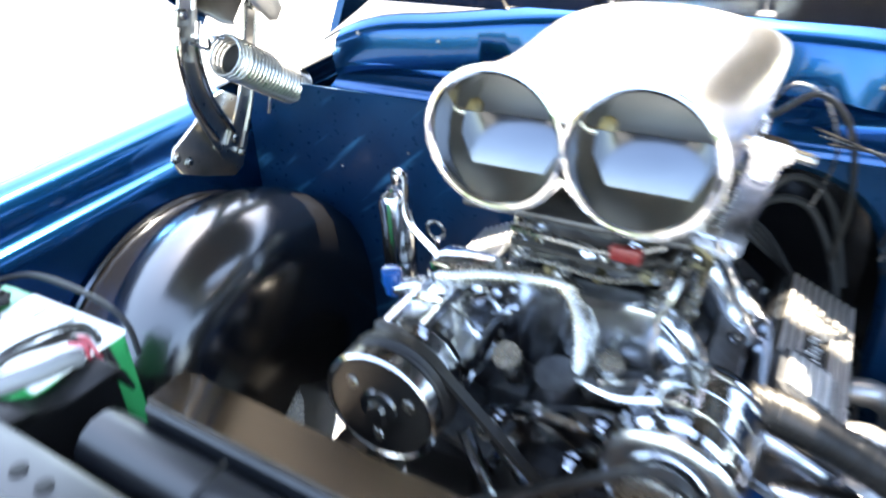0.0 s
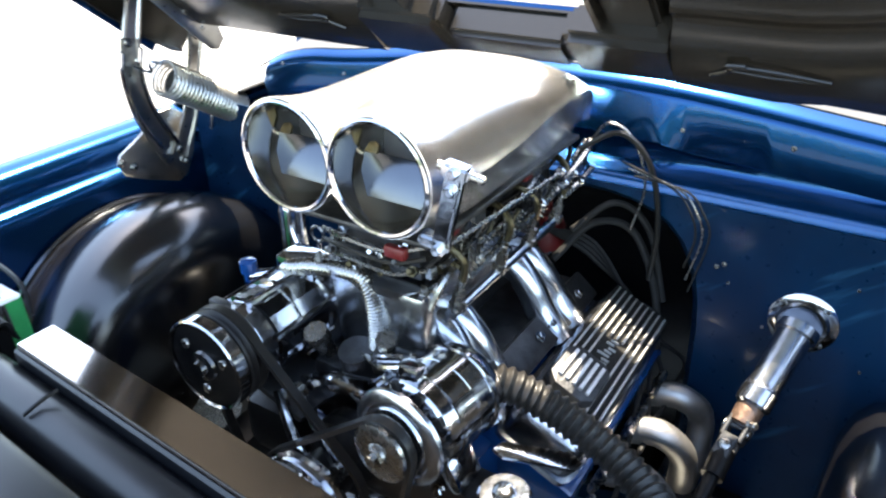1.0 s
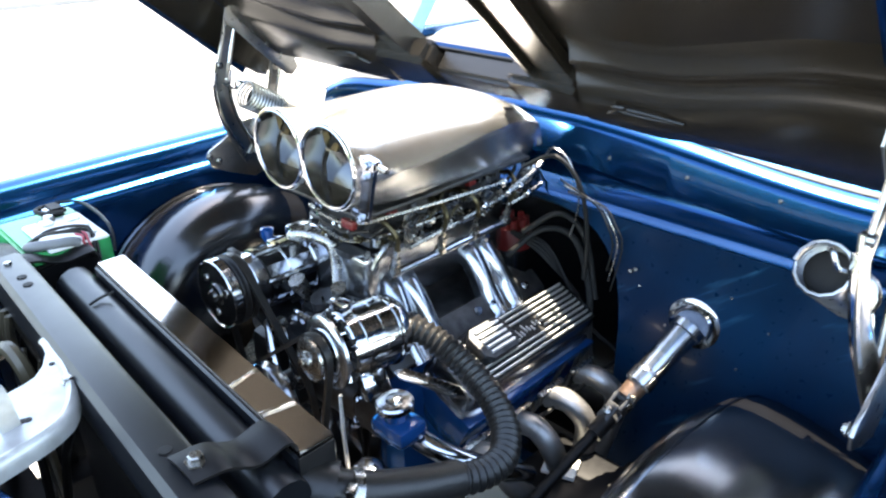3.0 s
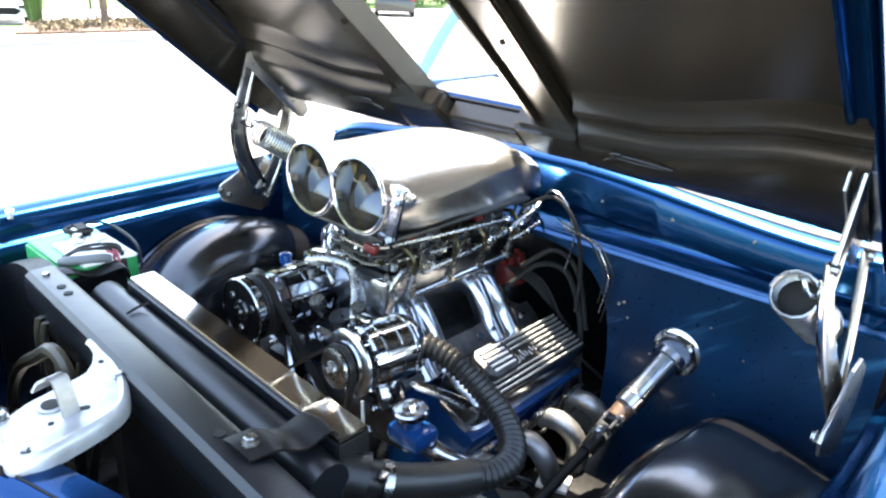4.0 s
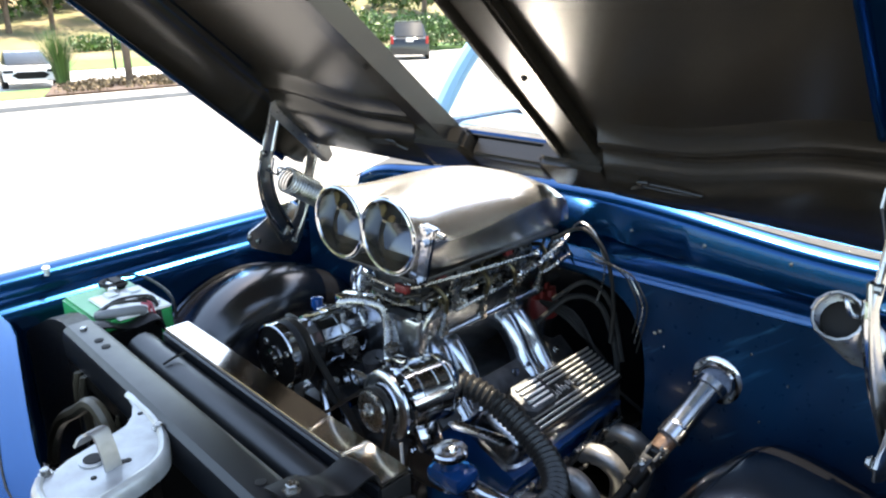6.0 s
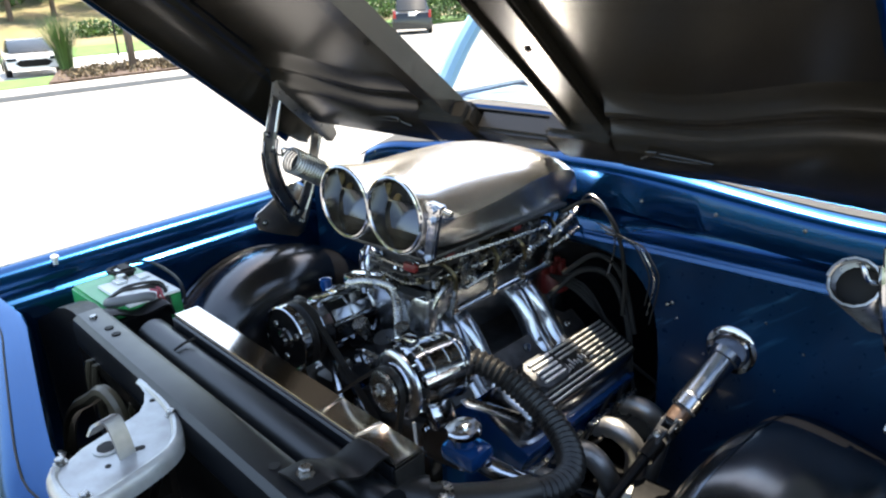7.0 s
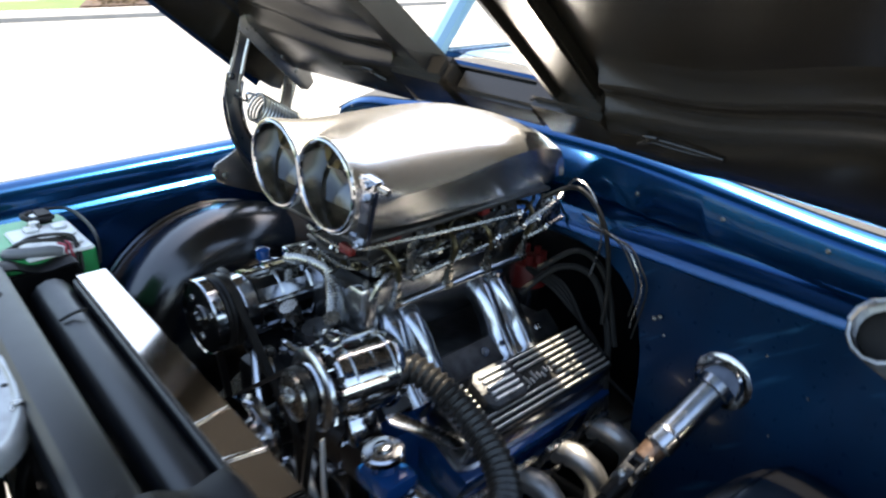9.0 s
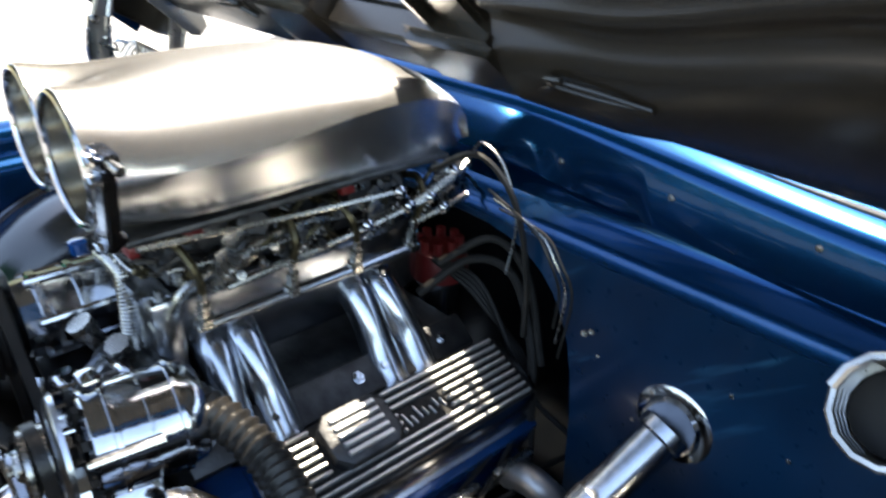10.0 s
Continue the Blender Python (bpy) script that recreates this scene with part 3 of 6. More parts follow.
bm = B()
extrude_x(bm, [(-0.03, 0.60), (0.10, 0.56), (0.19, 0.56), (0.19, 0.553), (0.10, 0.553), (-0.03, 0.593)], -0.78, 0.78, 4, None, True)
part_grille = B()
rings = [[part_grille.verts.new((-0.78 + 0.13 * k, header_back(-0.78 + 0.13 * k) - 0.045 + d, z)) for d, z in ((0, 0.58), (0, 0.925), (0.004, 0.925), (0.004, 0.58))] for k in range(13)]
skin(part_grille, rings)
for s in (-1, 1):
    apron = B()
    extrude_y(apron, [(0.64 * s, 0.30), (0.645 * s, 0.70), (0.66 * s, 0.74), (0.664 * s, 0.738), (0.649 * s, 0.70), (0.644 * s, 0.30)], 0.25, 0.56, 3, None, True)
    part("inner_apron", apron, SATIN, truck, "black inner fender apron")
part("grille_backing", part_grille, SATIN, truck, "black backing behind the grille")
part("splash_panel", bm, SATIN, truck, "black splash panel behind the grille")
# wheelhouses
for s in (1, -1):
    bm = B()
    rings = []
    prof = [(-0.812, 0.318), (-0.79, 0.323), (-0.75, 0.331), (-0.71, 0.338), (-0.675, 0.343), (-0.64, 0.3455), (-0.612, 0.344), (-0.59, 0.336), (-0.57, 0.316), (-0.558, 0.285), (-0.552, 0.23), (-0.552, 0.12), (-0.56, 0.0)] if s < 0 else [(-0.812, 0.312), (-0.79, 0.318), (-0.75, 0.333), (-0.71, 0.346), (-0.675, 0.352), (-0.64, 0.349), (-0.60, 0.335), (-0.572, 0.31), (-0.556, 0.275), (-0.55, 0.23), (-0.552, 0.12), (-0.56, 0.0)]
    cy, cz, tail = (0.815, 0.568, 1.0) if s > 0 else (0.70, 0.558, 1.58)
    for k in range(29):
        a = math.pi * (-0.16 + 1.32 * k / 28)
        rings.append([bm.verts.new((x, cy - r * math.cos(a) * (tail if math.cos(a) < 0 else 1.0), cz + r * math.sin(a))) for x, r in prof])
    skin(bm, rings, False)
    bmesh.ops.remove_doubles(bm, verts=bm.verts, dist=0.0005)
    if s < 0:
        mirror_x(bm)
    w = part("wheelhouse", bm, BLACK, truck, "gloss black rounded inner wheelhouse", 50)
    # Black seam drawn in brighter metal, which stands in for its highlight.
    bm = B()
    pts = []
    for k in range(25):
        a = math.pi * (0.02 + 0.96 * k / 24)
        pts.append((-0.805, cy - 0.317 * math.cos(a), cz + 0.317 * math.sin(a)) if s > 0 else (0.606, cy - 0.3425 * math.cos(a) * (tail if math.cos(a) < 0 else 1.0), cz + 0.3425 * math.sin(a)))
    tube(bm, pts, 0.006 if s > 0 else 0.0025, 6, smooth=False)
    part("seam", bm, PLATE, w, "thin wheelhouse seam, its highlight put in as bright metal")

# cowl and firewall
COWL = [(1.165, 1.2125), (1.120, 1.2065), (1.111, 1.200), (1.106, 1.188), (1.106, 1.116), (1.108, 1.110), (1.121, 1.103), (1.124, 1.096),
        (1.1235, 1.086), (1.119, 1.078), (1.110, 1.069), (1.104, 1.062), (1.094, 1.054), (1.080, 1.049), (1.0755, 1.044)]


def bulge(x):
    q = max(0.0, min(1.0, (0.30 - abs(x)) / 0.12))
    q = q * q * (3 - 2 * q)
    return (-0.01 * q, 0.012 * q)


def cowl_fall(x):
    """How far the cowl's edge drops towards its ends, and how broad its blue top is."""
    q = max(0.0, min(1.0, (-x - 0.12) / 0.4 if x < 0 else (x - 0.14) / 0.56))
    q = q * q * (3 - 2 * q)
    return (-0.036 * q if x < 0 else -0.042 * q, 1 - q)


def corner(x):
    """The drop of the cowl's rounded passenger end."""
    q = max(0.0, min(1.0, (-x - 0.46) / 0.225))
    return 0.075 * q ** 2


bm = B()
rings = []
for i in range(61):
    x = -0.615 + 1.435 * i / 60
    dy, dz = bulge(x)
    row = []
    for k, (y, z) in enumerate(COWL):
        f = 1.0 if 5 <= k <= 7 else (0.5 if k in (4, 8) else 0.0)
        if k == 0:
            y = 1.131 + 0.006 * cowl_fall(x)[1] + (0.012 * (1 - cowl_fall(x)[1]) if x > 0 else 0.0)
        g = 1.0 if k < 4 else max(0.0, 1 - (k - 3) * 0.25)
        row.append(bm.verts.new((x, y + dy * f, z + dz * f + (cowl_fall(x)[0] - corner(x)) * g)))
    rings.append(row)
skin(bm, rings, False)
thicken(bm, 0.004)
part("cowl", bm, BLUE, truck, "blue metallic cowl with rolled top edge", 40)
bm = B()
rings = []
for i in range(33):
    x = -0.66 + 1.46 * i / 32
    fall, broad = cowl_fall(x)
    y0 = 1.134 + 0.006 * broad + (0.012 * (1 - broad) if x > 0 else 0.0)
    c = corner(x)
    rings.append([bm.verts.new((x, y, z)) for y, z in ((y0, 1.2145 + fall - c), (1.25, 1.226 + fall * 0.6 - c), (1.36, 1.234 + fall * 0.2 - c * 0.9), (1.505, 1.238 - c * 0.5))])
skin(bm, rings, False)
thicken(bm, 0.004)
vent = part("vent_panel", bm, VENT_SHADED, truck, "grey cowl vent panel under the windscreen, half-shade put into its colour")
bm = B()
rings = [[bm.verts.new((x, y, z + 0.03 * (y - 1.1))) for x, z in ((-0.68, 1.078), (-0.70, 1.066), (-0.78, 1.05), (-0.86, 1.035), (-0.91, 1.012))] for y in (1.085, 1.2, 1.35, 1.5)]
skin(bm, rings, False)
thicken(bm, 0.004)
part("cowl_ledge", bm, LEDGE, truck, "pale sunlit ledge between cowl and fender")
bm = B()
for k in range(26):
    box(bm, (-0.62 + k * 0.0496, 1.33, 1.2335), (0.02, 0.07, 0.003), 0.001, seg=1)
part_split("vent_slot", bm, DARK, vent)
# the firewall has a wide opening, closed by a black recessed pan
FW = 1.074
hole = []
for k in range(40):
    a = 2 * math.pi * k / 40
    e = 0.55
    hole.append((0.06 + 0.27 * math.copysign(abs(math.cos(a)) ** e, math.cos(a)), 0.70 + 0.345 * math.copysign(abs(math.sin(a)) ** e, math.sin(a))))
bm = B()
outer = []
for k in range(40):
    a = 2 * math.pi * k / 40
    c, s2 = math.cos(a), math.sin(a)
    q = max(abs(c), abs(s2))
    outer.append((0.0 + 0.815 * c / q, 0.665 + 0.385 * s2 / q))
mid = [((h[0] * 0.6 + o[0] * 0.4), (h[1] * 0.6 + o[1] * 0.4)) for h, o in zip(hole, outer)]
rings = [[bm.verts.new((x, y, z)) for x, z in loop] for loop, y in ((outer, FW), (mid, FW), (hole, FW), ([(0.045 + (x - 0.045) * 0.96, 0.7 + (z - 0.7) * 0.96) for x, z in hole], FW + 0.02))]
skin(bm, rings, True, False, False)
thicken(bm, 0.003)
firewall = part("firewall", bm, BLUE_SHADED, truck, "blue firewall, shade and reflected streaks painted in, with faint scuffs")
bm = B()
rings = [[bm.verts.new((0.045 + (x - 0.045) * f, y, 0.7 + (z - 0.7) * f)) for x, z in hole] for f, y in ((0.97, FW + 0.012), (0.9, FW + 0.16), (0.05, FW + 0.17))]
skin(bm, rings, True, False, True)
part("recess_pan", bm, BLACK, firewall, "black recessed firewall pan")
# screws on the firewall
bm = B()
for x, z in ((0.36, 0.93), (0.53, 0.97), (0.60, 0.93), (0.56, 0.84), (0.42, 0.87), (-0.45, 0.95), (-0.6, 0.9)):
    bolt(bm, (x, FW - 0.002, z), (0, -1, 0), 0.0026, 0.003)
for x in (-0.56, -0.4, 0.25, 0.405, 0.564, 0.70):
    bolt(bm, (x, 1.1055, 1.144), (0, -1, 0), 0.0028, 0.003)
part_split("screw", bm, STEEL, firewall, "small bright screws")
# sticker low on the passenger side
bm = B()
box(bm, (-0.29, FW - 0.003, 1.0), (0.17, 0.002, 0.075), 0)
st = part("sticker", bm, WHITE, firewall, "white service sticker with dark print bars")
for k in range(5):
    bm = B()
    box(bm, (-0.275, FW - 0.0052, 0.974 + 0.010 * k), (0.12, 0.0015, 0.005), 0)
    part("print_bar", bm, SATIN, st)
bm = B()
box(bm, (-0.32, FW - 0.0052, 1.027), (0.09, 0.0015, 0.012), 0)
part("print_bar", bm, RED, st, "red heading bar")

# floor pan shadow side and frame rails
for s in (-1, 1):
    bm = B()
    box(bm, (0.42 * s, 0.75, 0.45), (0.075, 1.7, 0.15), 0.01)
    part("frame_rail", bm, SATIN, truck, "black chassis rail")
bm = B()
box(bm, (0, 0.62, 0.40), (0.77, 0.2, 0.12), 0.02)
part("crossmember", bm, SATIN, truck)
for x, y in ((-0.82, 0.8), (0.82, 0.8), (-0.82, 3.7), (0.82, 3.7)):
    wheel(truck, (x, y, slope(x, y) + 0.355), (1, 0, 0), 0.35, 0.2)

# cab: pillars, roof, doors, windscreen, dash, bed behind
bm = B()
for s in (-1, 1):
    tube(bm, [(0.70 * s, 1.50, 1.235), (0.685 * s, 1.64, 1.42), (0.64 * s, 1.86, 1.66)], 0.02, 8, 4, sx=1.3)
    tube(bm, [(0.68 * s, 2.75, 1.2), (0.64 * s, 2.72, 1.45), (0.60 * s, 2.62, 1.66)], 0.06, 8, 4)
part_split("pillar", bm, BLUE, truck, "sunlit blue windscreen pillar")
bm = B()
for s in (-1, 1):
    tube(bm, [(0.668 * s, 1.478, 1.238), (0.655 * s, 1.612, 1.42), (0.612 * s, 1.832, 1.66)], 0.03, 10, 4)
part_split("windscreen_post", bm, CAB_LIT, truck, "windscreen post, sunlit pale blue put into its colour")
bm = B()
rings = []
for y, z, w in ((1.84, 1.655, 0.62), (1.92, 1.69, 0.64), (2.3, 1.72, 0.65), (2.6, 1.69, 0.63), (2.68, 1.62, 0.6)):
    rings.append([bm.verts.new((w * x, y, z - d)) for x, d in ((-1.05, 0.06), (-0.98, 0.02), (-0.7, 0.0), (0, -0.012), (0.7, 0.0), (0.98, 0.02), (1.05, 0.06))])
skin(bm, rings, False)
thicken(bm, 0.02)
part("roof", bm, BLUE, truck)
for s in (-1, 1):
    bm = B()
    prof = [(0.90 * s, 0.40), (0.93 * s, 0.75), (0.92 * s, 1.0), (0.86 * s, 1.14), (0.76 * s, 1.2), (0.72 * s, 1.2)]
    rings = [[bm.verts.new((x, y, z)) for x, z in prof] for y in (1.51, 1.8, 2.2, 2.8)]
    skin(bm, rings, False)
    thicken(bm, 0.02 * s)
    part("door", bm, BLUE, truck, "blue cab door")
bm = B()
rings = []
for f, (y, z) in enumerate(((1.505, 1.235), (1.68, 1.45), (1.86, 1.655))):
    w = (0.68, 0.655, 0.61)[f]
    rings.append([bm.verts.new((w * q, y - 0.03 * (1 - q * q), z)) for q in (-1, -0.6, -0.2, 0.2, 0.6, 1)])
skin(bm, rings, False)
thicken(bm, 0.005)
ws = part("windscreen", bm, GLASS, truck, "clear glass windscreen")
ws.visible_shadow = False
bm = B()
box(bm, (0, 1.70, 1.15), (1.36, 0.34, 0.16), 0.05)
part("dashboard", bm, CAB_LIT, truck, "dashboard, sunlit pale blue put into its colour")
bm = B()
box(bm, (0, 2.62, 0.95), (1.3, 0.14, 0.7), 0.06)
box(bm, (0, 2.35, 0.65), (1.3, 0.55, 0.2), 0.06)
part("bench_seat", bm, SATIN, truck)
bm = B()
box(bm, (0, 2.80, 0.85), (1.7, 0.03, 0.72), 0.01)
box(bm, (-0.88, 3.75, 0.8), (0.05, 1.9, 0.6), 0.02)
box(bm, (0.88, 3.75, 0.8), (0.05, 1.9, 0.6), 0.02)
box(bm, (0, 4.7, 0.8), (1.8, 0.04, 0.55), 0.02)
box(bm, (0, 3.75, 0.6), (1.74, 1.9, 0.04), 0.01)
part("bed", bm, BLUE, truck, "blue truck bed")
bm = B()
box(bm, (0, 2.0, 0.42), (1.7, 1.7, 0.04), 0.01)
part("cab_floor", bm, SATIN, truck)

# ---- the raised bonnet ----
HO, HU, HN = Vector((0, 1.05, 1.29)), Vector((0, -0.769, 0.639)), Vector((0, -0.639, -0.769))


def hood_pt(x, u, w):
    return HO + Vector((x, 0, 0)) + HU * u + HN * w


def hood_box(bm, x0, x1, u0, u1, w0, w1, bevel=0.0):
    m = Matrix.Translation(hood_pt((x0 + x1) / 2, (u0 + u1) / 2, (w0 + w1) / 2)) @ Matrix(((1, 0, 0), (0, HU.y, HN.y), (0, HU.z, HN.z))).to_4x4()
    g = bmesh.ops.create_cube(bm, size=1, matrix=m @ Matrix.Diagonal((x1 - x0, u1 - u0, w1 - w0, 1)))
    if bevel:
        bmesh.ops.bevel(bm, geom=list({e for v in g["verts"] for e in v.link_edges}), offset=bevel, segments=2, affect="EDGES")


def side_depth(u):
    """How deep the bonnet's sides hang, shallower at the nose."""
    return min(1.0, 1.0 + (u + 0.03) * 3) if u < 0.9 else 1 - (u - 0.9) * 1.2


HL, CU0, CU1 = 1.12, 0.035, 0.52


def fold_line(x):
    """How far forward the bonnet's rear fold lies, across its width."""
    q = max(0.0, min(1.0, (x - 0.38) / 0.3))
    return 0.07 + 0.07 * q * q * (3 - 2 * q)


def hood_sheet(x1, u0, u1, hx, h0, h1, w0, w1):
    """A sheet with the scoop's opening cut through it."""
    b = B()
    outer = [(-x1, u0), (x1, u0), (x1, u1), (-x1, u1)]
    inner = [(-hx, h0), (hx, h0), (hx, h1), (-hx, h1)]
    rings = [[b.verts.new(hood_pt(x, u, w)) for x, u in loop] for loop, w in ((outer, w0), (inner, w0), (inner, w1), (outer, w1))]
    return skin(b, rings + [rings[0]], True, False, False)


hood = part("hood", hood_sheet(0.74, 0.0, HL, 0.155, CU0, CU1, -0.004, 0.0), HOODBLACK, truck, "raised bonnet, satin black underside, cut out for the scoop", 20)
part("outer_skin", hood_sheet(0.75, -0.026, HL + 0.02, 0.157, CU0 - 0.002, CU1 + 0.002, -0.012, -0.005), BLUE, hood, "blue painted bonnet top", 20)
bm = B()
for x in (-0.156, 0.156):
    hood_box(bm, x - 0.004, x + 0.004, CU0, CU1, -0.013, 0.038)
part_split("cutout_edge", bm, HOODBLACK, hood, "black turned edge of the cut-out")
for s in (-1, 1):
    bm = B()
    prof = [(0.72, -0.010), (0.755, -0.004), (0.785, 0.02), (0.80, 0.06), (0.806, 0.10), (0.806, 0.138)]
    rings = [[bm.verts.new(hood_pt(s * x, u, w * side_depth(u))) for x, w in prof] for u in (-0.03, 0.02, 0.25, 0.5, 0.75, 1.0, HL)]
    skin(bm, rings, False)
    thicken(bm, 0.003)
    part("side_roll", bm, BLUE, hood, "blue rolled bonnet edge", 50)
    bm = B()
    prof = [(0.745, 0.003), (0.772, 0.010), (0.788, 0.03), (0.795, 0.065), (0.799, 0.12), (0.793, 0.130)]
    rings = [[bm.verts.new(hood_pt(s * x, u, w * side_depth(u))) for x, w in prof] for u in (-0.088, -0.06, 0.03, 0.25, 0.5, 0.75, 1.0, HL - 0.01)]
    skin(bm, rings, False)
    thicken(bm, 0.002)
    part("side_lining", bm, BLUE if s > 0 else HOODBLACK, hood, "painted inner side of the bonnet edge", 50)
bm = B()
rings = [[bm.verts.new(hood_pt(x, u, w)) for x, w in ((0.706, 0.0), (0.709, 0.006), (0.714, 0.008), (0.720, 0.006), (0.724, 0.003), (0.736, 0.003), (0.741, 0.007), (0.746, 0.008), (0.752, 0.005), (0.756, 0.0))] for u in (0.0, 0.3, 0.6, 0.9, HL - 0.01)]
skin(bm, rings, False)
part("painted_edge", bm, BLUE, hood, "blue painted bonnet edge with two raised beads")
# rear box section, rails beside the cut-out, pressed beads
for s in (-1, 1):
    bm = B()
    hood_box(bm, min(s * 0.16, s * 0.235), max(s * 0.16, s * 0.235), 0.02, HL - 0.02, -0.002, 0.026, 0.006)
    part("rail", bm, HOODBLACK, hood, "boxed bonnet rail beside the cut-out")
    bm = B()
    x0, x1 = sorted((s * 0.10, s * 0.26))
    hood_box(bm, x0, x1, -0.05 if s < 0 else -0.034, 0.07, -0.002, 0.054, 0.012)
    part("rear_box", bm, HOODBLACK, hood, "boxed corner of the bonnet rail")
    # rear panel: two pressed folds, then a deep boxed section down to the trailing lip
    bm = B()
    rings = []
    for k in range(25):
        x = 0.25 + 0.498 * k / 24
        f = fold_line(x)
        e = -0.032 if s < 0 else (-0.006 - 0.13 * (x - 0.25) if x < 0.38 else -0.023 + 0.22 * (x - 0.38) if x < 0.44 else -0.010 - 0.12 * (x - 0.44))
        row = ((f + 0.085, 0.0), (f + 0.055, 0.005), (f + 0.044, 0.017), (f + 0.036, 0.0225), (f + 0.028, 0.021), (f + 0.017, 0.018), (f + 0.008, 0.022), (f, 0.031), (f - 0.009, 0.040), (f - 0.022, 0.047),
               (0.6 * f + 0.4 * e - 0.012, 0.053), (0.3 * f + 0.7 * e - 0.012, 0.056), (e - 0.008, 0.058), (e - 0.016, 0.056), (e - 0.02, 0.049), (e - 0.021, 0.0))
        rings.append([bm.verts.new(hood_pt(s * x, u, w)) for u, w in row])
    skin(bm, rings, False)
    part("rear_panel", bm, HOODBLACK, hood, "black boxed rear panel with two pressed folds", 60)
    bm = B()
    tube(bm, [hood_pt(s * x, u, 0.055) for x, u in ((0.345, 0.05), (0.322, 0.046), (0.325, 0.034), (0.30, 0.016))], 0.0035, 8)
    tube(bm, [hood_pt(s * x, u, 0.0545) for x, u in ((0.322, 0.046), (0.38, 0.042), (0.44, 0.032))], 0.003, 8)
    tube(bm, [hood_pt(s * x, u, 0.0545) for x, u in ((0.325, 0.033), (0.38, 0.027), (0.44, 0.03))], 0.003, 8)
    part_split("pressed_bead", bm, HOODBLACK, hood)
bm = B()
hood_box(bm, -0.098, 0.098, -0.035, 0.033, -0.002, 0.048, 0.008)
part("rear_bridge", bm, HOODBLACK, hood)
bm = B()
hood_box(bm, -0.73, 0.73, HL - 0.06, HL, -0.002, 0.06, 0.02)
part("front_box", bm, HOODBLACK, hood)
bm = B()
bolt(bm, hood_pt(0.2, 0.31, 0.026), HN, 0.005, 0.004)
bolt(bm, hood_pt(-0.2, 0.31, 0.026), HN, 0.005, 0.004)
part_split("rail_hole", bm, DARK, hood)


# ---- hinges ----
def strap(bm, x, pts, widths, thick, lean=0.0):
    """A flat pressed bar lying in the plane of x, along points of (y, z), its edges folded in."""
    path = spline([(x + lean * i / (len(pts) - 1), y, z) for i, (y, z) in enumerate(pts)], 6)
    n = len(path) - 1
    rings = []
    for i, p in enumerate(path):
        d = (path[min(i + 1, n)] - path[max(i - 1, 0)]).normalized()
        side = Vector((0, -d.z, d.y))
        f = i / n * (len(widths) - 1)
        k = min(int(f), len(widths) - 2)
        w = widths[k] + (widths[k + 1] - widths[k]) * (f - k)
        t2 = thick / 2
        rings.append([bm.verts.new(p + side * (w / 2 * u) + Vector((t2 * v, 0, 0))) for u, v in ((-1, 0.6), (-1, -0.6), (-0.85, -1.6), (0.85, -1.6), (1, -0.6), (1, 0.6), (0.7, 1), (0.5, 0.1), (-0.5, 0.1), (-0.7, 1))])
    return skin(bm, rings)


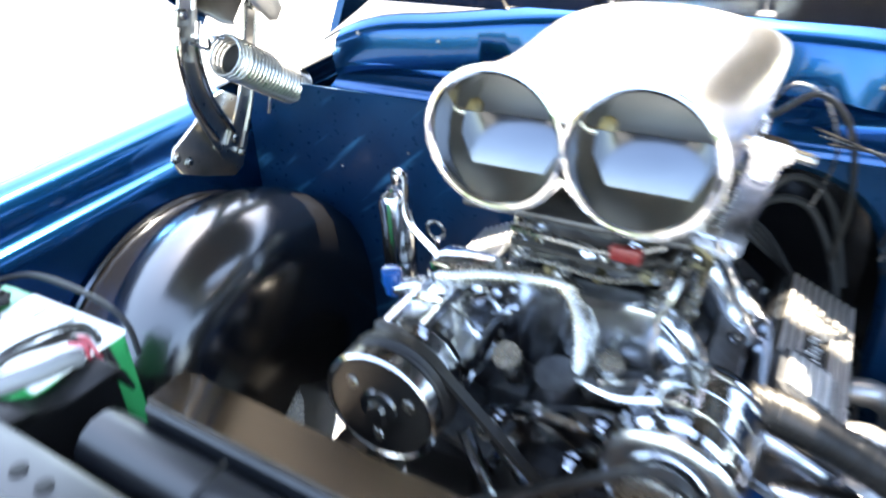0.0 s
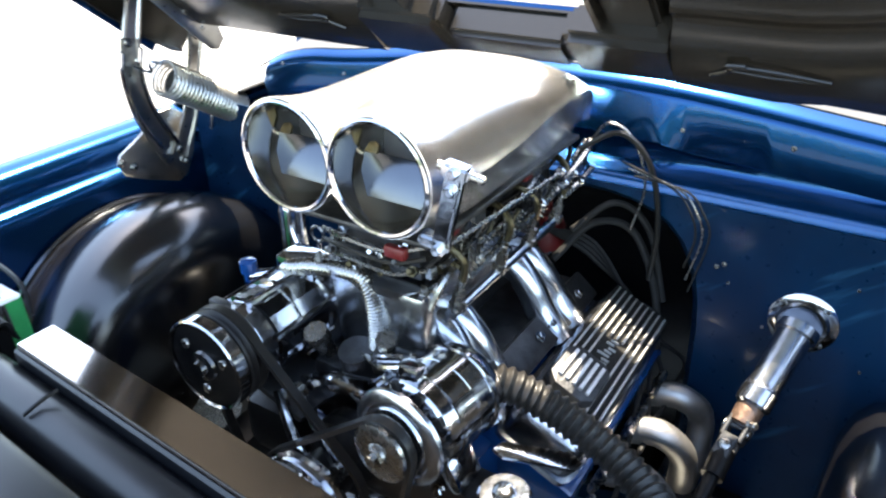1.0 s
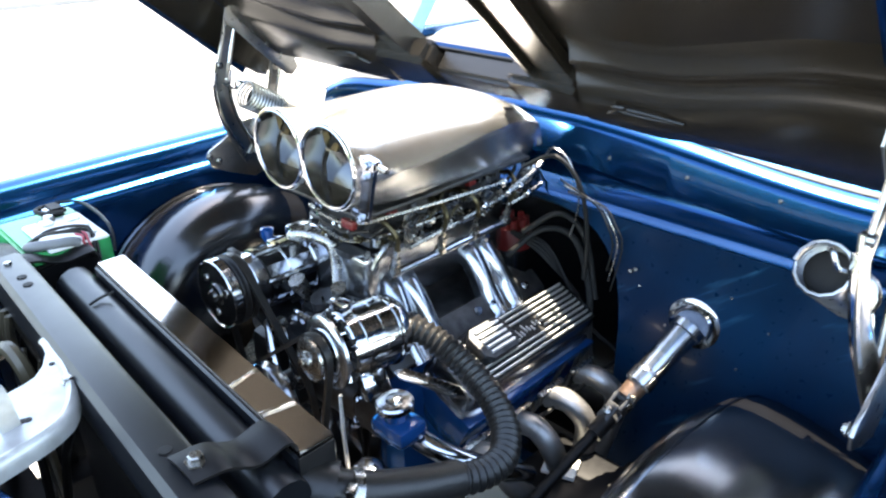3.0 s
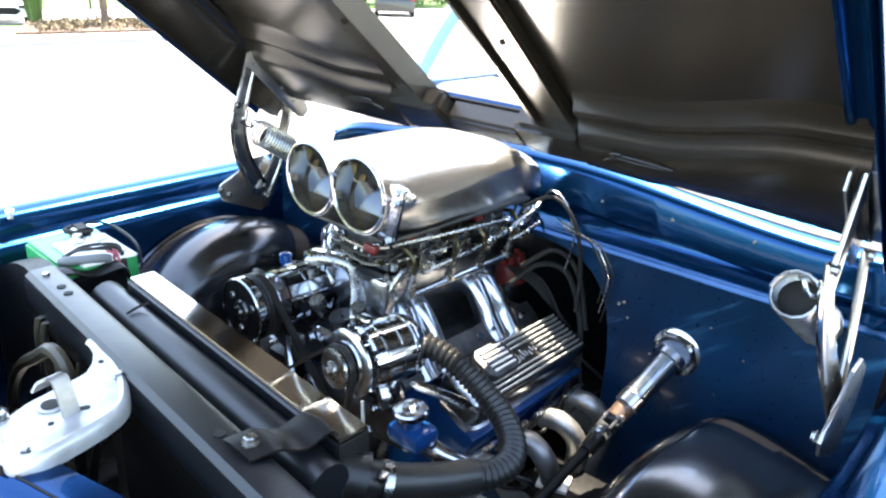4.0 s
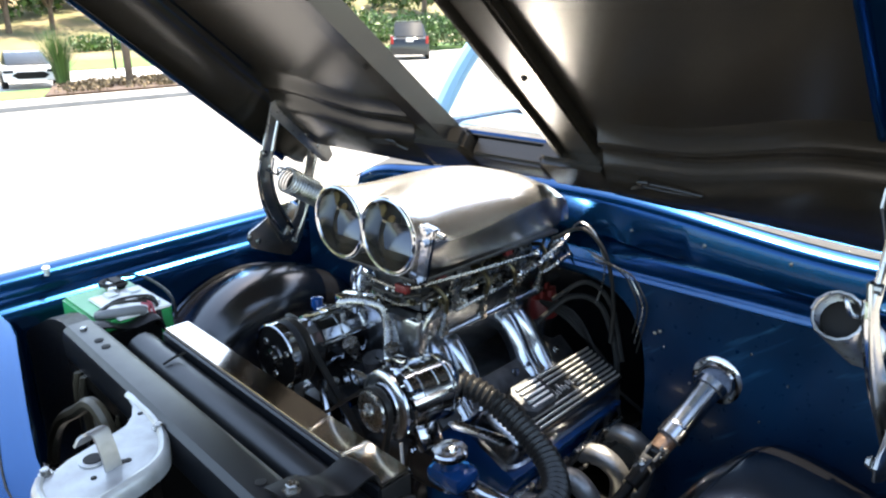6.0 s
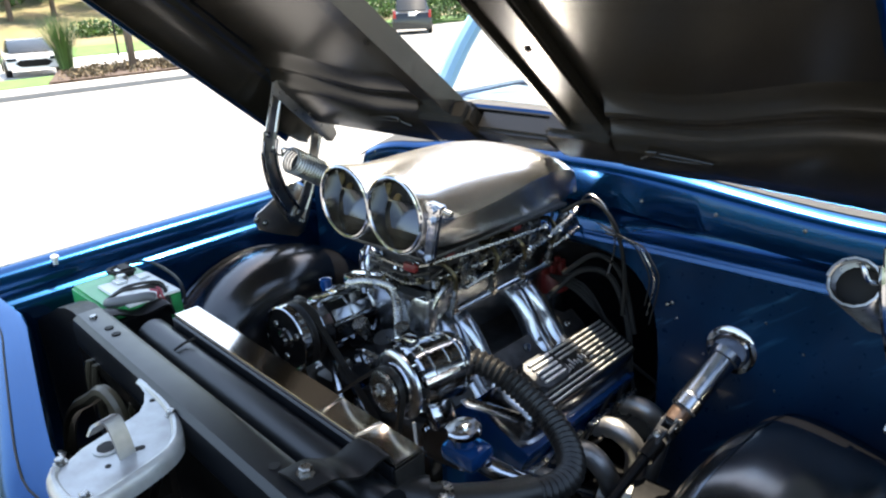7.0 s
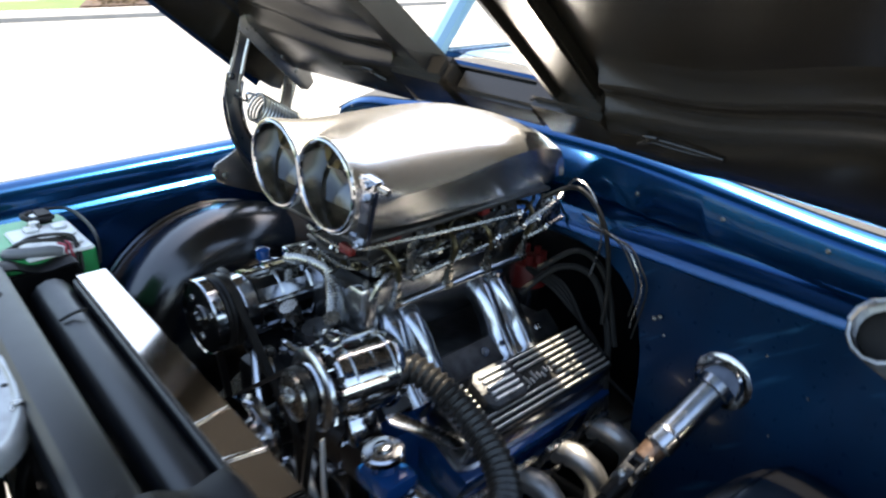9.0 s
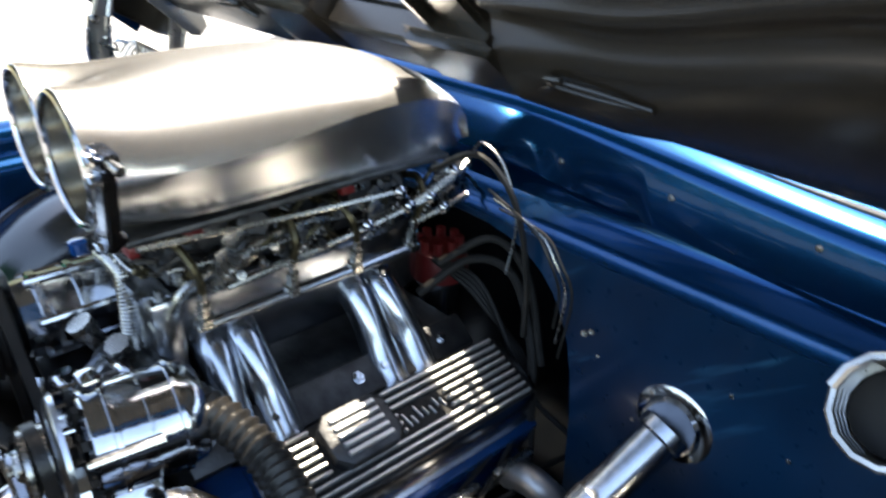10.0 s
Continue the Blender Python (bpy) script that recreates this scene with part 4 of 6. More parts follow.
for s in (-1, 1):
    X = 0.79 * s
    XH = 0.755 * s
    XI = 0.782 * s
    SY, SZ = (0.868, 0.0) if s > 0 else (0.922, 0.025)
    bm = B()
    out = [(0.838, 0.968), (0.848, 0.986), (0.875, 0.998), (0.905, 1.012), (0.94, 1.045), (0.985, 1.05), (1.03, 1.02), (1.04, 0.985), (1.022, 0.935), (1.0, 0.895), (0.975, 0.885), (0.90, 0.915), (0.85, 0.94)]
    rot = Matrix(((0, 0, 1, X - 0.002), (1, 0, 0, 0), (0, 1, 0, 0), (0, 0, 0, 1)))
    plate(bm, out, 0.006, rot, 0.0015)
    hinge = part("hood_hinge", bm, HINGE, truck, "chromed bonnet hinge with coil spring")
    # long outer arm, bowed forward
    bm = B()
    strap(bm, XI, [(0.975, 0.95), (0.93, 1.02), (0.899, 1.085), (0.886, 1.15), (0.894, 1.215)], (0.066, 0.056, 0.05, 0.048, 0.042), 0.007, -0.045 * s)
    arm = part("lower_arm", bm, HINGE, hinge)
    for o in (-0.021, 0.021):
        bm = B()
        tube(bm, [(XI - 0.0045 * s - 0.045 * s * f, y + o, z) for f, y, z in ((0.1, 0.958, 0.975), (0.28, 0.924, 1.03), (0.5, 0.899, 1.085), (0.75, 0.886, 1.15), (0.92, 0.89, 1.195))], 0.0055, 8, 6)
        part("arm_flange", bm, CHROME, arm, "bright folded edge of the arm")
    bm = B()
    strap(bm, XI - 0.038 * s, [(0.888, 1.175), (0.914, 1.255), (0.942, 1.338)], (0.04, 0.035, 0.038), 0.007)
    part("upper_arm", bm, HINGE, hinge)
    bm = B()
    rot = Matrix(((0, 0, 1, XH - 0.030 * s), (1, 0, 0, 0), (0, 1, 0, 0), (0, 0, 0, 1)))
    plate(bm, [(0.902, 1.318), (0.910, 1.344), (0.934, 1.354), (1.096, 1.203), (1.104, 1.176), (1.086, 1.158), (1.066, 1.162)], 0.004, rot, 0.001)
    box(bm, (XH - 0.012 * s, 1.012, 1.275), (0.036, 0.2, 0.004), 0.001, (-43.5, 0, 0))
    part("hood_arm", bm, HINGE, hinge, "steel bonnet arm with bolt slots")
    bm = B()
    for q in (0.15, 0.35, 0.6, 0.85):
        c = Vector((XH - 0.031 * s, 0.925 + 0.15 * q, 1.336 - 0.15 * q))
        bolt(bm, c, (-s, 0, 0), 0.005, 0.005)
    part_split("bolt", bm, STEEL, hinge)
    bm = B()
    strap(bm, XH - 0.008 * s, [(1.055, 1.195), (1.04, 1.12), (1.02, 1.03), (0.98, 0.945)], (0.038, 0.034, 0.038, 0.046), 0.007, 0.03 * s)
    part("link", bm, HINGE, hinge)
    bm = B()
    coil(bm, (XH - 0.05 * s, SY, 1.165 - SZ), (XH - 0.045 * s, SY + 0.18, 1.055 - SZ), 0.034, 0.0032, 22, 6)
    part("spring", bm, HINGE, hinge, "close-wound coil spring")
    # Added dark plug: stands in for the shade inside the hollow coil.
    bm = B()
    rod(bm, (XH - 0.0495 * s, SY + 0.03, 1.147 - SZ), (XH - 0.0455 * s, SY + 0.165, 1.064 - SZ), 0.0295, None, 18)
    part("spring_shade_plug", bm, DARK, hinge, "dark plug standing for the shade inside the spring")
    bm = B()
    tube(bm, [(XH - 0.05 * s, SY + 0.008, 1.19 - SZ), (XH - 0.04 * s, SY - 0.012, 1.195 - SZ), (XH - 0.03 * s, SY - 0.01, 1.175 - SZ), (XH - 0.015 * s, 0.888, 1.165)], 0.0034, 6)
    tube(bm, [(XH - 0.045 * s, SY + 0.18, 1.055 - SZ), (XH - 0.02 * s, 1.06, 1.03), (XH - 0.01 * s, 1.05, 0.99)], 0.0034, 6)
    part_split("spring_hook", bm, POLISHED, hinge)
    bm = B()
    for x, y, z in ((0.742 * s, 0.885, 1.21), (0.786 * s, 0.945, 0.955), (0.752 * s, 1.055, 1.19), (0.78 * s, 0.98, 0.96)):
        lathe(bm, (x - 0.004 * s, y, z), (-s, 0, 0), [(-0.012, 0.009), (0.004, 0.009), (0.006, 0.006)], 10)
    part_split("pivot", bm, STEEL, hinge)
    bm = B()
    for y, z in ((0.845, 0.972), (0.87, 0.955), (1.0, 0.925)):
        bolt(bm, (X - 0.006 * s, y, z), (-s, 0, 0), 0.007, 0.006)
    part_split("bolt", bm, STEEL, hinge)

# ---- radiator, shroud, battery, latch at the nose ----
radiator = thing("radiator", (0.02, 0.31, 0.45), "black radiator with a long rounded top tank", "radiator")
bm = B()
prof = [(0.268, 0.93), (0.267, 0.962), (0.271, 0.974), (0.281, 0.984), (0.295, 0.990), (0.308, 0.990), (0.320, 0.985), (0.329, 0.974), (0.332, 0.962), (0.332, 0.93)]
extrude_x(bm, [(y + 0.009, z) for y, z in prof], -0.35, 0.37, 6, askew, True)
part("top_tank", bm, SUPPORT, radiator)
bm = B()
box(bm, (0.02, 0.308, 0.68), (0.66, 0.04, 0.5), 0.004)
part("core", bm, DARK, radiator)
bm = B()
tube(bm, [(-0.2, 0.30, 0.988), (-0.194, 0.318, 0.997), (-0.192, 0.338, 1.0)], 0.0025, 6)
part("tie_rod", bm, SATIN, radiator)
bm = B()
lathe(bm, (0.335, 0.305, 0.93), (0.62, 0.42, -0.1), [(-0.02, 0.024), (0.03, 0.024)], 16)
part("outlet", bm, SATIN, radiator)
# hold-down strap over the tank: a bent black pressing
for x0, x1, y1 in ((0.292, 0.308, 0.322), (-0.43, -0.405, 0.375)):
    bm = B()
    w = 0.023 if x0 > 0 else 0.018
    g = (y1 - 0.205) / 0.117
    path = [(x0, 0.205, 1.018), (x0 + 0.01, 0.205 + 0.035 * g, 1.022), (x0 + 0.006, 0.205 + 0.057 * g, 1.008), (x0 + 0.012, 0.205 + 0.077 * g, 1.004), (x1, 0.205 + 0.105 * g, 1.014), (x1 + 0.004, y1, 1.012), (x1 + 0.006, y1 + 0.008, 0.985)]
    if x0 < 0:
        path = [(x, 0.248 + (y - 0.205) * 0.82, z - 0.017) for x, y, z in path]
    pts = spline(path, 4)
    rings = [[bm.verts.new(p + Vector((q * w, 0.0, 0.004 * (1 - abs(q))))) for q in (-1.3, -1, -0.4, 0.4, 1, 1.3)] for p in pts]
    skin(bm, rings, False)
    thicken(bm, 0.004)
    h = part("hold_down", bm, SATIN, radiator, "black radiator hold-down bracket")
    bm = B()
    bolt(bm, (x0 + 0.006, 0.222, 1.022) if x0 > 0 else (-0.40, 0.246, 1.006), (0, 0, 1), 0.009 if x0 > 0 else 0.007, 0.009)
    part("bolt", bm, STEEL, h, "bright hex bolt")

shroud = thing("fan_shroud", (0.02, 0.38, 0.5), "brushed aluminium fan shroud behind the radiator", "shroud")
bm = B()
extrude_x(bm, [(0.343, 0.990), (0.3425, 0.9995), (0.344, 1.002), (0.390, 1.002), (0.3905, 1.0015), (0.390, 0.996), (0.347, 0.996), (0.346, 0.990)], -0.312, 0.348, 8, askew, True)
part("top_panel", bm, BRUSHED, shroud, "polished sheet aluminium top panel")
bm = B()
extrude_x(bm, [(0.337, 0.93), (0.337, 0.994), (0.3405, 0.997), (0.342, 0.995), (0.342, 0.93)], -0.312, 0.348, 8, askew, True)
part("front_flange", bm, SUPPORT, shroud, "dark front flange of the shroud")
bm = B()
extrude_x(bm, [(0.391, 0.9985), (0.394, 0.996), (0.394, 0.52), (0.390, 0.52), (0.390, 0.994)], -0.312, 0.348, 8, askew, True)
part("rear_panel", bm, BRUSHED, shroud)
bm = B()
box(bm, (0.3505, 0.344, 0.93), (0.003, 0.052, 0.13), 0.001)
part("end_panel", bm, SATIN, shroud, "black folded end")
bm = B()
box(bm, (0.262, 0.3495, 1.0035), (0.006, 0.048, 0.002), 0.0006, (0, 0, -12))
box(bm, (0.175, 0.355, 1.0032), (0.004, 0.048, 0.0016), 0.0005, (0, 0, 10))
part_split("joint_strip", bm, BRUSHED, shroud)

battery = thing("battery", (-0.45, 0.335, 0.84), "car battery, green case, white top, grey handle, on a black tray", "battery")
RB = pose(-0.525, 0.362, -0.014, 0, 0, -1)


def rbox(bm, c, size, bevel=0.0):
    g = bmesh.ops.create_cube(bm, size=1, matrix=RB @ pose(*c) @ Matrix.Diagonal((*size, 1)))
    if bevel:
        bmesh.ops.bevel(bm, geom=list({e for v in g["verts"] for e in v.link_edges}), offset=bevel, segments=2, affect="EDGES")


bm = B()
rbox(bm, (-0.008, 0, 0.93), (0.21, 0.148, 0.165), 0.006)
part("case", bm, GREEN, battery, "green plastic case")
bm = B()
rbox(bm, (0.028, 0.014, 1.0145), (0.158, 0.11, 0.006), 0.0025)
top = part("top", bm, WHITE, battery, "white battery top with raised caps")
for x, y in ((-0.022, 0.045), (0.022, 0.048), (0.066, 0.045), (-0.03, 0.0), (0.018, 0.002)):
    bm = B()
    rbox(bm, (x, y, 1.019), (0.034, 0.026, 0.006), 0.003)
    part("vent_cap", bm, WHITE, top)
bm = B()
for x, y in ((-0.082, 0.02), (-0.045, 0.01)):
    lathe(bm, RB @ Vector((x, y, 1.012)), (0, 0, 1), [(0, 0.013), (0.01, 0.012), (0.016, 0.009)], 12)
part_split("terminal", bm, STEEL, battery, "lead battery terminals")
bm = B()
rbox(bm, (-0.085, 0.035, 1.022), (0.05, 0.034, 0.018), 0.006)
tube(bm, [RB @ Vector((-0.105, 0.02, 1.026)), RB @ Vector((-0.085, 0.0, 1.028)), RB @ Vector((-0.06, 0.012, 1.026)), RB @ Vector((-0.05, 0.04, 1.026))], 0.005, 8)
part("clamp_cover", bm, DARK, battery, "dark terminal clamp")
bm = B()
tube(bm, [RB @ Vector((0.062, -0.064, 1.018)), RB @ Vector((0.078, -0.056, 1.023)), RB @ Vector((0.096, -0.024, 1.024)), RB @ Vector((0.102, 0.0, 1.023)), RB @ Vector((0.103, 0.014, 1.017))], 0.0095, 12)
part("handle", bm, LEDGE, battery, "grey moulded carrying handle")
for pts in ([(0.045, -0.055, 1.018), (0.052, -0.035, 1.03), (0.066, -0.005, 1.032), (0.075, 0.03, 1.03), (0.092, 0.045, 1.018), (0.118, 0.04, 0.98)],
            [(0.04, -0.045, 1.018), (0.05, -0.022, 1.034), (0.064, 0.012, 1.038), (0.082, 0.04, 1.034), (0.10, 0.04, 1.015), (0.118, 0.03, 0.985)],
            [(0.05, -0.06, 1.02), (0.062, -0.03, 1.034), (0.078, 0.0, 1.035), (0.09, 0.025, 1.028), (0.112, 0.025, 1.0)]):
    bm = B()
    tube(bm, [RB @ Vector(q) for q in pts], 0.0034, 6)
    part("cable", bm, RUBBER, battery)
for k in range(2):
    bm = B()
    o = 0.008 * k
    tube(bm, [RB @ Vector((0.082 + o, 0.022 - o, 1.03)), RB @ Vector((0.096 + o, 0.03 - o, 1.028)), RB @ Vector((0.106, 0.03 - o, 1.014)), RB @ Vector((0.108, 0.036, 0.99))], 0.0024, 6)
    part("cable", bm, PINK, battery, "faded red lead")
bm = B()
tube(bm, [RB @ Vector((-0.10, 0.045, 1.03)), RB @ Vector((-0.06, 0.078, 1.034)), RB @ Vector((0.03, 0.084, 1.03)), RB @ Vector((0.09, 0.08, 1.016)), RB @ Vector((0.115, 0.07, 0.985))], 0.0034, 6)
part("cable", bm, SATIN, battery, "black battery cable")
bm = B()
rbox(bm, (0.04, -0.082, 0.897), (0.14, 0.012, 0.2), 0.004)
rbox(bm, (0.106, -0.02, 0.895), (0.014, 0.12, 0.2), 0.004)
part("box_wall", bm, SATIN, battery, "black battery box walls")
bm = B()
rbox(bm, (0, 0, 0.83), (0.28, 0.2, 0.02), 0.005)
part("tray", bm, SATIN, battery)
bm = B()
rbox(bm, (-0.02, 0.1, 0.80), (0.02, 0.02, 0.05), 0.003)
part_split("tray_bracket", bm, SATIN, battery)

latch = thing("hood_latch_support", (0.03, 0.12, 0.95), "silver painted hood latch support plate with a safety hook", "latch support")
OUTER = [(0.008, 0.019), (0.03, 0.008), (0.065, 0.004), (0.098, 0.006), (0.116, 0.015), (0.126, 0.04), (0.120, 0.074), (0.112, 0.107), (0.104, 0.133), (0.094, 0.153), (0.079, 0.170), (0.056, 0.184), (0.021, 0.198), (-0.019, 0.206), (-0.074, 0.212), (-0.12, 0.212)]
INNER = [(-0.113, 0.199), (-0.085, 0.195), (-0.054, 0.18), (-0.034, 0.163), (-0.027, 0.147), (-0.022, 0.122), (-0.015, 0.098), (-0.008, 0.07)]
chain = spline([(x, y, 1.0) for x, y in OUTER], 4)
outward = []
for i, p in enumerate(chain):
    d = (chain[min(i + 1, len(chain) - 1)] - chain[max(i - 1, 0)]).normalized()
    outward.append(Vector((d.y, -d.x, 0)))
bm = B()
plate(bm, [(p - n * 0.014).to_2d() for p, n in zip(chain, outward)] + INNER, 0.003, Matrix.Translation((0, 0, 0.997)), 0.0008)
plate_ob = part("plate", bm, SILVER, latch)
bm = B()
rings = [[bm.verts.new(p - n * q + Vector((0, 0, dz))) for q, dz in ((0.0155, 0.0005), (0.012, 0.005), (0.008, 0.006), (0.004, 0.003), (0.001, -0.003), (0.0, -0.010), (0.0, -0.022))] for p, n in zip(chain, outward)]
skin(bm, rings, False)
thicken(bm, 0.002)
part("flange", bm, SILVER, latch, "beaded and turned-down plate edge")
bm = B()
for x, y, r in ((0.061, 0.076, 0.004), (0.055, 0.124, 0.005), (0.053, 0.118, 0.005), (-0.05, 0.19, 0.004)):
    lathe(bm, (x, y, 1.0), (0, 0, 1), [(0, r), (0.0011, r), (0.0013, r * 0.7)], 12)
part_split("hole", bm, DARK, plate_ob, "dark punched hole")
bm = B()
ring_pts = [(0.020 + 0.019 * math.cos(a), 0.092 + 0.019 * math.sin(a)) for a in [k * math.pi / 12 for k in range(24)]]
plate(bm, ring_pts, 0.0025, Matrix.Translation((0, 0, 1.0)), 0.0008)
part("boss", bm, SILVER, plate_ob)
bm = B()
lathe(bm, (0.020, 0.092, 1.0025), (0, 0, 1), [(0, 0.013), (0.0012, 0.013), (0.0014, 0.009)], 18)
part("pin_hole", bm, DARK, plate_ob, "dark latch pin hole")
bm = B()
pts = spline([(0.060, 0.104, 1.0), (0.053, 0.103, 1.025), (0.044, 0.101, 1.048), (0.039, 0.096, 1.055), (0.034, 0.086, 1.052), (0.032, 0.078, 1.040)], 5)
rings = [[bm.verts.new(p + Vector((dx * -0.2, dx, 0))) for dx in (-0.0115, -0.010, 0.010, 0.0115)] for p in pts]
skin(bm, rings, False)
thicken(bm, 0.004)
part("safety_hook", bm, HEADER, latch, "bent grey steel safety hook")
for x, y in ((0.006, 0.036), (0.103, 0.03), (0.010, 0.19)):
    bm = B()
    bolt(bm, (x, y, 1.0), (0, 0, 1), 0.0065, 0.008)
    part("bolt", bm, STEEL, latch, "bright hex bolt")
bm = B()
tube(bm, [(0.085, 0.01, 0.99), (0.10, 0.03, 0.90), (0.11, 0.08, 0.72), (0.11, 0.15, 0.5)], 0.016, 6, 5, sx=0.3)
tube(bm, [(0.02, 0.03, 0.99), (0.02, 0.035, 0.9), (0.02, 0.04, 0.55)], 0.014, 6, 5, sx=0.3)
part_split("brace", bm, SATIN, latch, "black brace under the latch plate")
t = thing("wiring_loom", (-0.25, 0.14, 0.8), "dark wiring and hoses behind the grille", "wiring")
for pts, r, mt in (([(-0.16, 0.185, 0.86), (-0.165, 0.178, 0.94), (-0.20, 0.172, 0.965), (-0.26, 0.168, 0.93), (-0.36, 0.165, 0.865), (-0.44, 0.165, 0.76), (-0.48, 0.165, 0.6)], 0.012, OLIVE),
                   ([(-0.30, 0.21, 0.90), (-0.27, 0.20, 0.87), (-0.23, 0.20, 0.86), (-0.20, 0.205, 0.90), (-0.19, 0.21, 0.93)], 0.006, OLIVE),
                   ([(-0.10, 0.21, 0.93), (-0.09, 0.20, 0.86), (-0.13, 0.19, 0.78), (-0.16, 0.18, 0.66)], 0.007, RUBBER),
                   ([(-0.36, 0.22, 0.91), (-0.34, 0.20, 0.84), (-0.30, 0.19, 0.74), (-0.28, 0.18, 0.6)], 0.008, RUBBER)):
    bm = B()
    tube(bm, pts, r, 8)
    part("hose", bm, mt, t)
t = thing("horn", (-0.42, 0.12, 0.62), "dark disc horn behind the grille", "horn")
bm = B()
lathe(bm, (-0.38, 0.17, 0.72), (0, -1, 0.1), [(0, 0.03), (0.02, 0.05), (0.045, 0.06), (0.055, 0.058), (0.058, 0.02)], 20)
part("body", bm, STEEL, t)

# ---- the engine ----
engine = thing("engine", (0, 0.84, 0.42), "chromed and blue V8 engine with finned covers", "engine")
bm = B()
box(bm, (0, 0.86, 0.64), (0.34, 0.44, 0.36), 0.03)
block = part("block", bm, ENGINE_BLUE, engine, "blue enamelled engine block")
bm = B()
box(bm, (0, 0.62, 0.66), (0.26, 0.05, 0.26), 0.02)
part("timing_cover", bm, CHROME, engine, "chromed timing cover")
bm = B()
box(bm, (0, 0.84, 0.845), (0.26, 0.44, 0.06), 0.015)
valley = part("valley_plate", bm, CAST, engine)
VA = radians(25.3)
for s in (1, -1):
    M = Matrix(((math.cos(VA), 0, math.sin(VA), 0.240), (0, 0.84, 0, 0.881), (-math.sin(VA), 0, math.cos(VA), 0.863), (0, 0, 0, 1)))

    def loc(bm):
        bm.transform(M)
        if s < 0:
            mirror_x(bm)
        return bm

    bm = B()
    box(bm, (0.0, 0, -0.105), (0.15, 0.45, 0.085), 0.008)
    box(bm, (0.03, 0, -0.17), (0.12, 0.45, 0.06), 0.01)
    part("cylinder_head", loc(bm), ENGINE_BLUE, engine, "blue enamelled cylinder head")
    bm = B()
    # cover: a crowned box on a flange
    rings = []
    for w, l, n in ((0.128, 0.456, -0.063), (0.128, 0.456, -0.054), (0.116, 0.444, -0.052), (0.112, 0.44, -0.02), (0.106, 0.432, -0.006), (0.094, 0.42, 0.0)):
        ringv = []
        for k in range(32):
            a = 2 * math.pi * k / 32
            c, d = math.cos(a), math.sin(a)
            ringv.append(bm.verts.new((w / 2 * math.copysign(abs(c) ** 0.22, c), l / 2 * math.copysign(abs(d) ** 0.22, d), n)))
        rings.append(ringv)
    skin(bm, rings)
    cover = part("valve_cover", loc(bm), POLISHED, engine, "polished finned aluminium valve cover", 40)
    bm = B()
    box(bm, (0, 0.0, 0.0005), (0.098, 0.40, 0.003), 0.001)
    part("inlay", loc(bm), DARK, cover, "black paint between the fins")
    for k in range(9):
        bm = B()
        x = -0.043 + 0.086 * k / 8
        spans = ((-0.19, -0.155), (-0.033, 0.19)) if k < 6 else ((-0.19, 0.19),)
        if k in (3, 4, 5):
            spans = ((-0.19, -0.155), (-0.033, -0.028), (0.058, 0.19))
        for a, b in spans:
            box(bm, (x, (a + b) / 2, 0.003), (0.0032, b - a, 0.012), 0.0008, seg=1)
        part_split("fin", loc(bm), FIN, cover)
    bm = B()
    o = [(-0.048, -0.132), (-0.034, -0.149), (0.008, -0.149), (0.022, -0.132), (0.022, -0.057), (0.008, -0.04), (-0.034, -0.04), (-0.048, -0.057)]
    plate(bm, o, 0.022, Matrix.Translation((0, 0, 0.001)), 0.005)
    badge = part("badge", loc(bm), CAST, cover, "raised octagonal ribbed boss")
    for k in range(5):
        bm = B()
        box(bm, (-0.035 + 0.011 * k, -0.0946, 0.0245), (0.0055, 0.074, 0.006), 0.001, seg=1)
        part("badge_rib", loc(bm), FIN, badge)
    for k in range(7):
        bm = B()
        box(bm, (0.0 + 0.004 * math.sin(k * 2.1), -0.019 + 0.0113 * k, 0.0035), (0.012 + 0.007 * (k in (0, 2)), 0.003, 0.004), 0.0008, (0, 0, 12))
        part("script_stroke", loc(bm), FIN, cover, "raised bright stroke of a script emblem")
    for y in (-0.2, 0.2):
        for x in (-0.052, 0.052):
            bm = B()
            bolt(bm, (x, y * 0.6, -0.052), (0, 0, 1), 0.005, 0.008)
            part("bolt", loc(bm), CHROME, cover)
    # exhaust header: four primaries sweep out and down into a collector
    for k, y in enumerate((0.69, 0.80, 0.90, 1.0)):
        bm = B()
        pts = [(0.29 * s, y, 0.735), (0.335 * s, y + 0.005, 0.742), (0.37 * s, y + 0.015, 0.70), (0.365 * s, y * 0.6 + 0.37, 0.60), (0.33 * s, y * 0.3 + 0.68, 0.48)]
        tube(bm, pts, 0.021, 12, 6)
        part("header_tube", bm, HEADER, engine, "polished exhaust header tube")
        bm = B()
        box(bm, (0.288 * s, y, 0.738), (0.012, 0.075, 0.055), 0.006, (0, 25 * s, 0))
        part("header_flange", bm, STEEL, engine)
    # plug leads
    for k, y in enumerate((0.72, 0.83, 0.93, 1.03)):
        bm = B()
        tube(bm, [(0.06 * s, 1.06, 0.95), (0.14 * s, 1.085, 0.90 + 0.01 * k), (0.24 * s, 1.085, 0.80), (0.31 * s, y + 0.08, 0.735), (0.31 * s, y, 0.73)], 0.004, 6)
        part("plug_lead", bm, DARK, engine)

